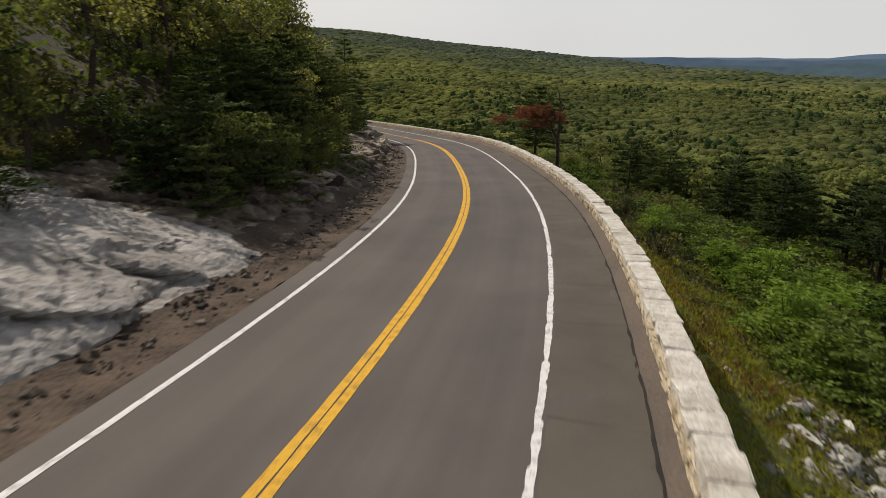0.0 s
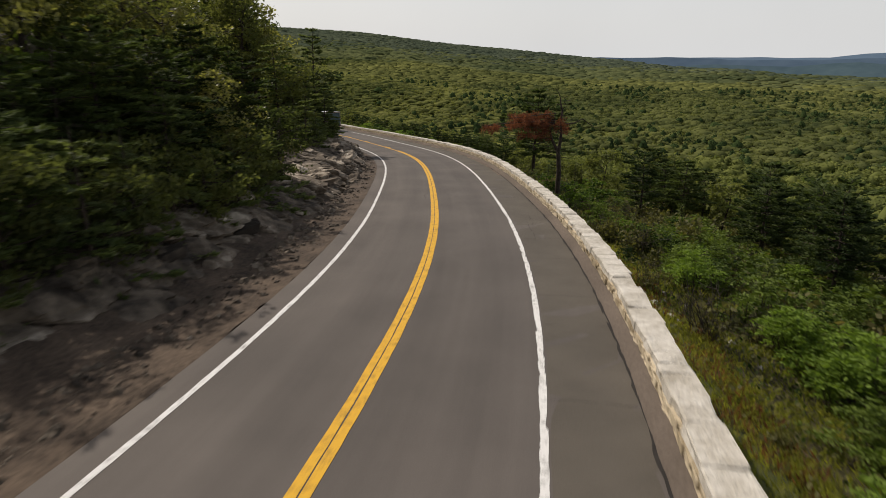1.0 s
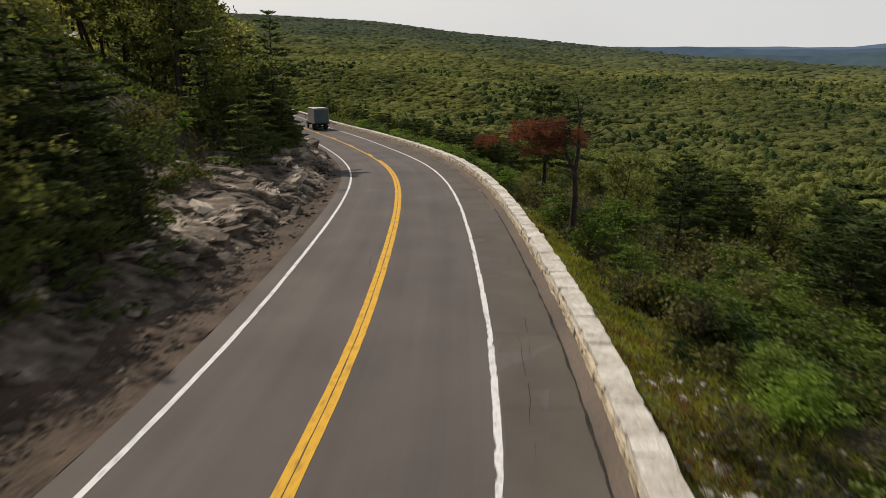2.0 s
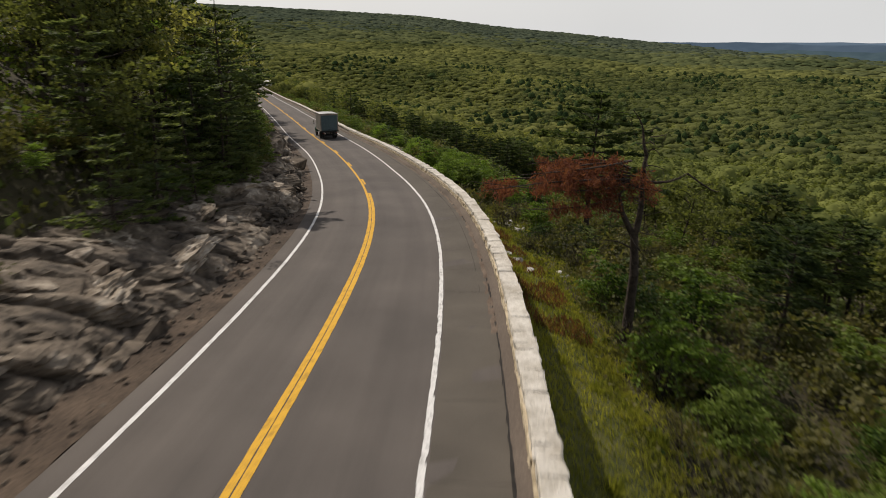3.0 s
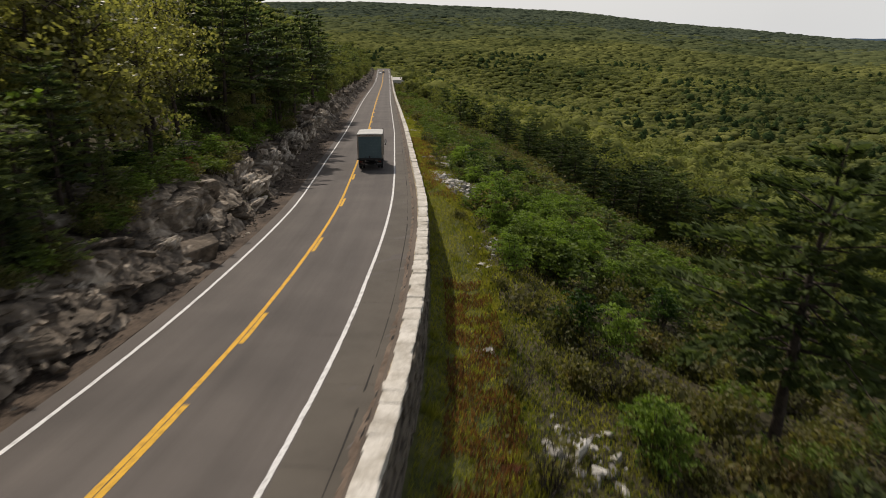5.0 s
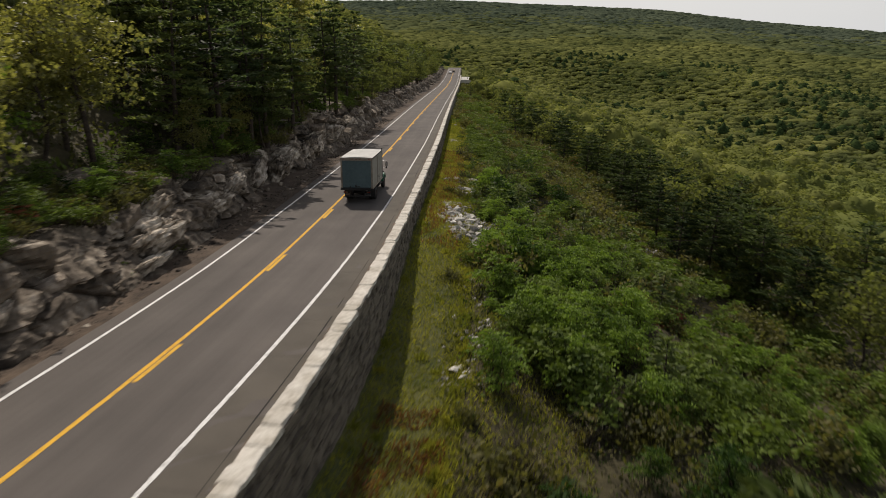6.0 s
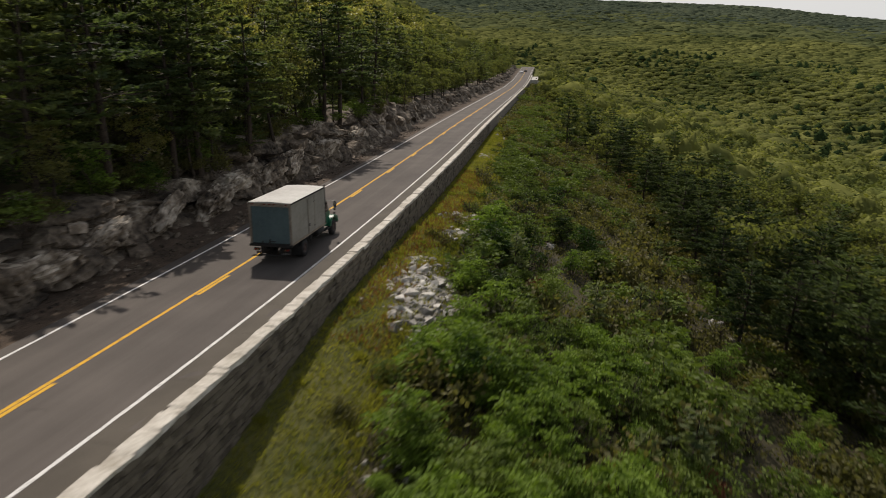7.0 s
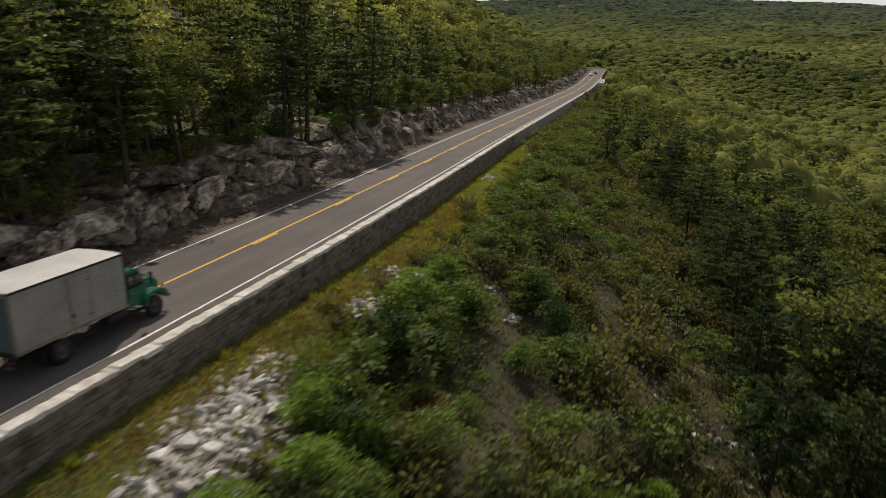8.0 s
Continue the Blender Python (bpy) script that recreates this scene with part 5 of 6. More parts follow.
for y, off, big in ((37.5, 4.8, 0.55), (35.5, 4.9, 0.75), (33.5, 5.2, 0.65), (57, 5.3, 0.6), (50, 8.3, 1.1), (49.2, 8.8, 0.8), (43, 4.3, 0.4), (35, 7.3, 0.5), (35.6, 8.8, 0.5), (71.5, 6.3, 0.7), (70.8, 6.8, 0.5)):
    boulder(y, off, big, rb, 0.14, "pale weathered rock lying in the grass")
chips = []
for y0, o0, n, spread, big in RUBBLE:
    for _ in range(n):
        boulder(y0 + rb.gauss(0, spread), max(3.8, o0 + rb.gauss(0, spread * 0.7)), big * rb.uniform(0.3, 1.25), rb)
    for _ in range(n * 7):
        ys, off = y0 + rb.gauss(0, spread * 1.05), max(3.4, o0 + rb.gauss(0, spread * 0.75))
        x, y = spot(ys, off)
        chips.append((x, y, float(ground_z(x, y)) + 0.05, big * rb.uniform(0.12, 0.55)))
rubble("slope_rubble", np.array(chips, float), RUBBLE_ROCK, "pale broken rock spilled down the slope")


# low growth and grass that nobody could count
def carpet(name, y0, y1, o0, o1, count, size, mat, label, lift, long=1.6, upright=0.6, seed=1, thin=None):
    r = np.random.RandomState(seed)
    ys, off = r.uniform(y0, y1, count), r.uniform(o0, o1, count)
    x, y = spot(ys, off)
    if thin is not None:
        keep = waves(x, y, thin, seed + 30) > -0.35
        x, y = x[keep], y[keep]
    z = ground_z(x, y) + r.uniform(0.02, lift, len(x))
    v, q = leaves(r, np.stack([x, y, z], 1), size, long, np.tile((0, 0, upright), (len(x), 1)), 1.0)
    return tagged(part(name, mesh_of(name, v, q), mat), label, "plants", kind="stuff")


carpet("grass", -38, 200, 2.85, 6.9, 150000, 0.042, GRASS, "dry yellow-green roadside grass", 0.22, 7, 1.4, 3)
carpet("grass", -38, 200, 6.2, 12, 80000, 0.05, GRASS, "dry yellow-green grass between shrubs", 0.22, 7, 1.3, 4)
carpet("red_grass", 24, 68, 3.6, 6.4, 15000, 0.055, RED_GRASS, "reddish brown dry grass below the wall", 0.3, 7, 1.4, 31, 3.5)
carpet("red_grass", -24, 8, 3.9, 7.2, 7000, 0.05, RED_GRASS, "reddish brown dry grass below the wall", 0.25, 7, 1.4, 33, 3.0)
carpet("red_grass", 86, 135, 3.3, 6.0, 7000, 0.055, RED_GRASS, "reddish brown dry grass below the wall", 0.28, 7, 1.4, 32, 3.5)
carpet("ground_cover", 200, 470, 3.2, 40, 40000, 0.42, HEATH, "olive scrub carpeting the far slope", 0.7, 1.5, 0.5, 15)
carpet("ground_cover", -38, 210, 6.5, 38, 45000, 0.12, SHRUB, "low green growth carpeting the slope", 0.5, 1.5, 0.5, 25, 6)
carpet("ground_cover", -38, 210, 5.5, 38, 95000, 0.12, HEATH, "low olive scrub carpeting the slope", 0.45, 1.5, 0.5, 5)
carpet("ground_cover", -46, 200, -36, -13.0, 50000, 0.24, HEATH, "low leafy growth on the forest floor", 0.4, 1.5, 0.5, 6, 6)
carpet("ground_cover", -50, 330, -85, -30, 30000, 0.55, OAK, "leafy saplings covering the upper hillside", 1.2, 1.4, 0.4, 26)
carpet("ground_cover", -60, 300, 36, 100, 60000, 0.42, SLOPE_OAK, "leafy growth covering the lower slope", 0.9, 1.4, 0.4, 27)
carpet("fern", -46, 200, -34, -13.0, 15000, 0.26, SHRUB, "green undergrowth on the forest floor", 0.6, 1.6, 0.5, 7, 8)


# dead pine with rusty needles leaning over the wall
def snag(y, off):
    r = np.random.RandomState(77)
    x, py = spot(y, off)
    z0 = float(ground_z(x, py))
    top = float(road_z(y))
    ob = thing("dead_pine", "dead pine with rusty red needles on its drooping limbs", "tree", m=Matrix.Translation((float(x), float(py), z0)))
    wood, red = Pile(), Pile()
    h = lambda k: top + k - z0
    stem = [((0, 0, -0.3), (0.16, 0.05, h(-0.9)), 0.25, 0.2), ((0.16, 0.05, h(-0.9)), (0.05, 0.15, h(0.9)), 0.2, 0.17), ((0.05, 0.15, h(0.9)), (0.25, 0.2, h(2.6)), 0.15, 0.115),
            ((0.25, 0.2, h(2.6)), (0.32, 0.3, h(4.4)), 0.11, 0.08), ((0.32, 0.3, h(4.4)), (0.1, 0.3, h(5.3)), 0.08, 0.05), ((0.1, 0.3, h(5.3)), (-0.4, 0.35, h(6.3)), 0.045, 0.014),
            ((0.05, 0.15, h(0.85)), (-0.55, 0.05, h(1.9)), 0.15, 0.11), ((-0.55, 0.05, h(1.9)), (-0.75, 0.1, h(2.8)), 0.11, 0.06)]
    for a, b, r0, r1 in stem:
        limb(r, wood, a, b, r0, r1, 0.05, 6, 8)
    for k in range(34):
        z = r.uniform(0.3, 5.6)
        a = np.array([0.05 + 0.06 * z, 0.2, h(z)])
        th, ln = r.uniform(0, 6.283), r.uniform(0.4, 1.9) * (1 - 0.09 * z)
        e = a + np.array([math.cos(th) * ln, math.sin(th) * ln, r.uniform(-0.5, 0.45) * ln])
        p = limb(r, wood, a, e, 0.028, 0.007, 0.16, 5, 4)
        limb(r, wood, p[3], p[3] + r.normal(size=3) * 0.4, 0.012, 0.004, 0.15, 4, 3)
    for a, e, rad in (((-0.6, 0.1, h(2.0)), (-1.7, 0.5, h(2.5)), 0.07), ((0.28, 0.25, h(3.3)), (1.9, -0.3, h(3.75)), 0.075), ((1.9, -0.3, h(3.75)), (3.2, -0.7, h(3.1)), 0.04),
                      ((-0.3, 0.2, h(2.6)), (1.1, 0.5, h(2.2)), 0.05), ((-0.1, 0.1, h(0.4)), (-1.6, -0.4, h(0.9)), 0.04), ((-0.2, 0.1, h(1.1)), (0.9, -0.7, h(0.7)), 0.035)):
        limb(r, wood, a, e, rad, rad * 0.4, 0.12, 5, 6)
    for k in range(15):
        z = r.uniform(3.0, 4.4)
        reach = r.uniform(3.2, 7.2) if k % 5 else r.uniform(-1.3, 0.6)
        a, e = np.array([-0.3, 0.3, h(z)]), np.array([-reach, r.uniform(-2.2, 1.8), h(z + r.uniform(-0.5, 0.7))])
        p = limb(r, wood, a, e, 0.05, 0.012, 0.09, 8, 5)
        for m in range(11 if reach > 1 else 3):
            t = r.uniform(0.25, 1.0)
            b = p[min(7, int(t * 7))] + (e - a) * r.uniform(-0.04, 0.04)
            w = b + np.array([-0.5 * r.uniform(0, 1), r.normal() * 0.7, r.normal() * 0.28 - 0.15])
            limb(r, wood, b, w, 0.012, 0.004, 0.15, 4, 3)
            n = 95
            u = r.uniform(0.1, 1.1, n)
            c = b + (w - b) * u[:, None] + r.normal(size=(n, 3)) * np.array([0.15, 0.15, 0.09])
            c[:, 2] -= r.uniform(0, 0.16, n)
            v, q = leaves(r, c, 0.042, 5.0, np.tile((-0.25, 0, -0.7), (n, 1)), 0.9)
            red.add(v, q)
    part("trunk", wood.mesh("trunk", True), BARK, ob)
    part("crown", red.mesh("crown"), RUST, ob, "rusty red dead needles")
    return ob


snag(26.8, 8.4)

def marker_post(y, off):
    x, py = spot(y, off)
    post = thing("marker_post", "short pale blue-grey marker post in the woods", "post", m=pose(float(x), float(py), float(ground_z(x, py)) - 0.1, 2, -3, 30))
    bm = bmesh.new()
    box_bm(bm, (0.16, 0.16, 1.1), (0, 0, 0.55), 0.02)
    part("shaft", bm, POST, post)
    bm = bmesh.new()
    box_bm(bm, (0.19, 0.19, 0.06), (0, 0, 1.12), 0.02)
    part("cap", bm, POST, post)


POST = material("post_paint", (0.42, 0.46, 0.50), (0.58, 0.62, 0.66), 0.6, 8, 2, 0.1)
marker_post(-12.6, -18.8)

# ---------------------------------------------------------------- far woods
def dome(n, rings=3):
    """A unit half-crown: verts and triangles."""
    v, t = [], []
    for k in range(rings):
        a = k / rings * math.pi / 2
        for j in range(n):
            th = (j + 0.5 * (k % 2)) / n * 2 * math.pi
            v.append((math.cos(th) * math.cos(a), math.sin(th) * math.cos(a), math.sin(a)))
    v.append((0, 0, 1.0))
    for k in range(rings - 1):
        for j in range(n):
            a, b, c, d = k * n + j, k * n + (j + 1) % n, (k + 1) * n + j, (k + 1) * n + (j + 1) % n
            t += [(a, b, c), (b, d, c)] if k % 2 == 0 else [(a, d, c), (a, b, d)]
    for j in range(n):
        t.append(((rings - 1) * n + j, (rings - 1) * n + (j + 1) % n, rings * n))
    return np.array(v), np.array(t)


def woods(name, xy, radius, height, mat, label, r, shape, spike=0.0, cards=0, card=0.3, foot=0.3, lobes=6):
    """Lobed crowns, one to a tree: a swelling core and sprays of leaves that lie along its surface."""
    base_v, base_t = shape
    n = len(xy)
    z = ground_z(xy[:, 0], xy[:, 1])
    clump = 1 + 0.24 * np.clip(waves(xy[:, 0], xy[:, 1], radius * 12, 23), -1, 1)
    rad = radius * np.exp(r.normal(0, 0.28, n))
    hgt = height * (0.9 + 0.16 * np.clip(r.normal(size=n), -2, 2)) * clump + 0.25 * (rad - radius)
    knob = unit(r, n * lobes).reshape(n, lobes, 3)
    knob[..., 2] = np.abs(knob[..., 2]) * 0.9
    knob /= np.linalg.norm(knob, axis=2)[..., None]

    def swell(d):
        near = np.einsum("nki,nli->nkl", d, knob).max(2)
        return (0.74 + 0.36 * np.exp((near - 1) / 0.09))[..., None]

    def place(d, k):
        taper = 1 - spike * d[..., 2:]
        return np.concatenate([d[..., :2] * taper * rad[k][:, None, None] + xy[k][:, None, :],
                               (z + foot * hgt)[k][:, None, None] + d[..., 2:] * ((1 - foot) * hgt)[k][:, None, None]], 2)

    every = np.arange(n)
    d = np.repeat(base_v[None], n, 0)
    th = r.uniform(0, 6.283, n)[:, None]
    d = np.stack([d[..., 0] * np.cos(th) - d[..., 1] * np.sin(th), d[..., 0] * np.sin(th) + d[..., 1] * np.cos(th), d[..., 2]], 2)
    core = place(d * swell(d) * (0.87 if cards else 1.0) * r.uniform(0.93, 1.07, (n, len(base_v), 1)), every)
    pile = Pile()
    pile.add(core.reshape(-1, 3), None, (base_t[None] + (every * len(base_v))[:, None, None]).reshape(-1, 3))
    if cards:
        u = unit(r, n * cards).reshape(n, cards, 3)
        u[..., 2] = np.abs(u[..., 2])
        c = place(u * swell(u) * r.uniform(0.84, 1.12, (n, cards, 1)), every).reshape(-1, 3)
        face = u.reshape(-1, 3) + 0.5 * unit(r, n * cards)
        v, q = blades(r, c, np.cross(face, unit(r, n * cards)), face, radius * card * 1.3, radius * card)
        pile.add(v, q)
    ob = part(name, pile.mesh(name, True), mat)
    return tagged(ob, label, "woods", kind="stuff")


rw = np.random.RandomState(8)


def scatter(r0, r1, cell, az0=-42, az1=46):
    """Points on an uneven ring sector, one to each cell of a shaken grid."""
    k = np.arange(-int(r1 / cell) - 1, int(r1 / cell) + 2)
    gx_, gy_ = np.meshgrid(k, k)
    xy = np.stack([gx_.ravel() + 0.5 * (gy_.ravel() % 2), gy_.ravel()], 1) * cell
    xy = xy + rw.uniform(-0.52, 0.52, xy.shape) * cell
    r, a = np.hypot(xy[:, 0], xy[:, 1]), np.degrees(np.arctan2(xy[:, 0], xy[:, 1]))
    return xy[(r >= r0) & (r < r1) & (a > az0) & (a < az1)]


DOME_FINE, DOME, DOME_LOW = dome(10, 4), dome(8, 3), dome(6, 2)
near_pts = scatter(30, 420, 6.2, -60, 80)
ys_, off_ = station(near_pts[:, 0], near_pts[:, 1])
near_pts = near_pts[((off_ > np.where(ys_ < 200, 72, 37)) | (off_ < -62) | ((ys_ > 330) & ((off_ < -30) | (off_ > 12)))) ]
close = np.hypot(near_pts[:, 0], near_pts[:, 1] - 60) < 280


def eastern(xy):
    """True on the valley's eastern side, where crowns take the darker, greener colours; uneven border."""
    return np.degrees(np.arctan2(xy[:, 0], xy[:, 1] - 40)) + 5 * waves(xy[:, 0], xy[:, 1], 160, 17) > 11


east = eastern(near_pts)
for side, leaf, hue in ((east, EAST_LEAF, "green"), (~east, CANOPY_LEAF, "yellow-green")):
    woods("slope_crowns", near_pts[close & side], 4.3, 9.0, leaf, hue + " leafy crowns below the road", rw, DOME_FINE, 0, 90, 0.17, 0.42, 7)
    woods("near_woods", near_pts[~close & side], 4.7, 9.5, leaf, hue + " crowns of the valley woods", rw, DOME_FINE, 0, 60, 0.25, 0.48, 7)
mid = scatter(420, 1100, 8.8)
ys_, off_ = station(mid[:, 0], mid[:, 1])
mid = mid[(off_ < -30) | (off_ > 12)]
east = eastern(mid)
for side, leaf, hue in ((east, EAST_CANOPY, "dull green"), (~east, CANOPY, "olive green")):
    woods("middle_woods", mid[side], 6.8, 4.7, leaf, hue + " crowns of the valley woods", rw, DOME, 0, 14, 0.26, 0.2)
outer = scatter(1000, 1500, 12)
woods("outer_woods", outer, 8.6, 3.6, CANOPY, "olive crowns mingled into the valley woods", rw, DOME_LOW, foot=0.1)
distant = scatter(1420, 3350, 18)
# farther crowns take the colours that carry painted haze
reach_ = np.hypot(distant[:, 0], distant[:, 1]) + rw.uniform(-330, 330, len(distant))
woods("distant_woods", distant[reach_ < 2050], 12.5, 3.8, HALF_HAZED, "olive green crowns of the rising valley side, some haze in their colour", rw, DOME_LOW, foot=0.1)
woods("distant_woods", distant[reach_ >= 2050], 12.5, 3.8, HAZED_RIDGE, "crowns on the far ridge, green dulled by painted haze", rw, DOME_LOW, foot=0.1)
# dark conifer stands, thickened so that they also stand in for shaded bands
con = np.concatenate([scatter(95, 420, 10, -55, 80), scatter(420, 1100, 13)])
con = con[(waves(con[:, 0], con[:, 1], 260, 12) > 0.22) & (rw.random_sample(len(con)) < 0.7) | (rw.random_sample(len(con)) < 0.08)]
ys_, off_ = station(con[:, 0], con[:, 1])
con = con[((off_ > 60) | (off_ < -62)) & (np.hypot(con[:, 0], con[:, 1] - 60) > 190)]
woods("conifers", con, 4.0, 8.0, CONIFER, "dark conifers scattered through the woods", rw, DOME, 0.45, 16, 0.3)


# hills on the horizon, with distance haze painted into their blue
def hills(az0, az1, r, els, seed):
    n = 160
    az = np.radians(np.linspace(az0, az1, n))
    el = np.interp(np.degrees(az), *els) + 0.02 * np.interp(np.arange(n), np.arange(0, n, 6), np.random.RandomState(seed).normal(size=len(np.arange(0, n, 6))))
    rows = []
    for rr, zz in ((r, 7 + r * np.tan(np.radians(el))), (r - 500, -200 + 0 * el)):
        rows.append(np.stack([rr * np.sin(az), rr * np.cos(az), zz], 1))
    k = np.arange(2 * n).reshape(2, n)
    q = np.stack([k[0, :-1], k[0, 1:], k[1, 1:], k[1, :-1]], -1)
    return mesh_of("hills", np.concatenate(rows), q, shade_smooth=True)


for r_, els, mat, seed, label in ((5400, ([14, 21, 25, 29.5, 36, 36.6, 38.1, 39.4, 45, 60], [0.1, 0.13, 0.12, 0.1, 0.067, 0.144, 0.29, 0.38, 0.6, 0.4]), FAR_HAZED_HILL, 1, "hazy pale blue mountains on the horizon"),
                                  (4700, ([14, 21, 25, 28, 29.1, 31.5, 35, 36.4, 37.5, 39.5, 45, 60], [0.12, 0.14, 0.12, 0.05, -0.07, -0.12, -0.13, -0.05, -0.02, 0.01, 0.1, 0.1]), HAZED_HILL, 2, "hazy blue wooded hills"),
                                  (4200, ([14, 24, 28, 31, 33.5, 36, 38, 40, 45, 60], [-0.9, -0.6, -0.42, -0.5, -0.62, -0.4, -0.28, -0.45, -0.4, -0.3]), NEAR_HAZED_HILL, 3, "wooded hills across the valley, haze painted into their blue-green")):
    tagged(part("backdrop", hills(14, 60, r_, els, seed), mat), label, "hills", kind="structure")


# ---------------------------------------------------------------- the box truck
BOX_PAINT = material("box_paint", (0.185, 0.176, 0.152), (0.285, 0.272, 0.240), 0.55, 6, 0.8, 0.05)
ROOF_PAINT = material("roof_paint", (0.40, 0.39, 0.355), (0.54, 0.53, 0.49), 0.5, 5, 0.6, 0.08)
TEAL_PAINT = material("teal_paint", (0.056, 0.088, 0.096), (0.078, 0.118, 0.126), 0.5, 5, 0.7, 0.04)
GREEN_PAINT = material("green_paint", (0.006, 0.075, 0.038), (0.012, 0.12, 0.062), 0.3, 5, 0.8, 0.02, spec=0.5)
TRIM_METAL = material("trim_metal", (0.16, 0.13, 0.10), (0.34, 0.30, 0.25), 0.5, 12, 2, 0.1, metal=0.6)
BLACK_STEEL = material("black_steel", (0.010, 0.010, 0.010), (0.03, 0.028, 0.026), 0.7, 12, 2, 0.2)
RUBBER = material("rubber", (0.012, 0.012, 0.012), (0.03, 0.029, 0.028), 0.85, 20, 3, 0.2)
CHROME = material("chrome", (0.5, 0.5, 0.5), (0.7, 0.7, 0.7), 0.25, 10, 2, 0, metal=1.0)
RED_LENS = material("red_lens", (0.12, 0.01, 0.008), (0.22, 0.02, 0.015), 0.25, 10, 2, 0, spec=0.5)
AMBER_LENS = material("amber_lens", (0.10, 0.04, 0.008), (0.18, 0.08, 0.015), 0.3, 10, 2, 0, spec=0.4)
PLATE = material("plate", (0.20, 0.19, 0.17), (0.30, 0.29, 0.27), 0.6, 10, 2, 0)
GLASS = material("dark_glass", (0.010, 0.014, 0.014), (0.016, 0.02, 0.02), 0.06, 5, 1, 0, spec=0.6)
RIM_PAINT = material("rim_paint", (0.055, 0.036, 0.030), (0.120, 0.085, 0.072), 0.6, 10, 2, 0.1)


def bx(parent, name, size, at, mat, bevel=0.015, label="", turn=None):
    bm = bmesh.new()
    box_bm(bm, size, (0, 0, 0), bevel, turn)
    bmesh.ops.translate(bm, vec=at, verts=bm.verts)
    return part(name, bm, mat, parent, label)


def prism(parent, name, profile, y0, y1, mat, bevel=0.02, label="", inset=0.0):
    """A side profile (x, z) drawn out across the vehicle; inset narrows its upper points."""
    bm = bmesh.new()
    lo, hi = min(z for _, z in profile), max(z for _, z in profile)
    rows = [[bm.verts.new((x, y + (inset if y < 0 else -inset) * (z - lo) / (hi - lo), z)) for x, z in profile] for y in (y0, y1)]
    bm.faces.new(rows[0])
    bm.faces.new(rows[1][::-1])
    n = len(profile)
    for i in range(n):
        bm.faces.new((rows[0][(i + 1) % n], rows[0][i], rows[1][i], rows[1][(i + 1) % n]))
    bmesh.ops.recalc_face_normals(bm, faces=bm.faces)
    if bevel:
        bmesh.ops.bevel(bm, geom=list(bm.edges), offset=bevel, segments=2, affect="EDGES")
    return part(name, bm, mat, parent, label)


def lathe(profile, sides=28):
    """A body turned about the y axis from (radius, y) points."""
    v, q = [], []
    for rad, y in profile:
        for j in range(sides):
            th = j / sides * 2 * math.pi
            v.append((rad * math.cos(th), y, rad * math.sin(th)))
    for i in range(len(profile) - 1):
        for j in range(sides):
            q.append((i * sides + j, i * sides + (j + 1) % sides, (i + 1) * sides + (j + 1) % sides, (i + 1) * sides + j))
    return np.array(v), np.array(q)


def wheel(parent, x, y, rad=0.5, width=0.28, out=1):
    v, q = lathe([(rad * 0.56, -width / 2), (rad * 0.9, -width / 2), (rad * 0.985, -width * 0.38), (rad, -width * 0.2), (rad, width * 0.2), (rad * 0.985, width * 0.38), (rad * 0.9, width / 2), (rad * 0.56, width / 2), (rad * 0.56, -width / 2)])
    w = part("wheel", mesh_of("wheel", v, q, shade_smooth=True), RUBBER, parent, "black rubber tyre on a steel rim")
    w.location = (x, y, rad)
    v, q = lathe([(rad * 0.57, out * width * 0.45), (rad * 0.50, out * width * 0.42), (rad * 0.46, out * width * 0.1), (rad * 0.22, out * width * 0.16), (rad * 0.2, out * width * 0.4), (0.01, out * width * 0.42)])
    part("rim", mesh_of("rim", v, q, shade_smooth=True), RIM_PAINT, w, "dull red-brown steel rim")
    return w


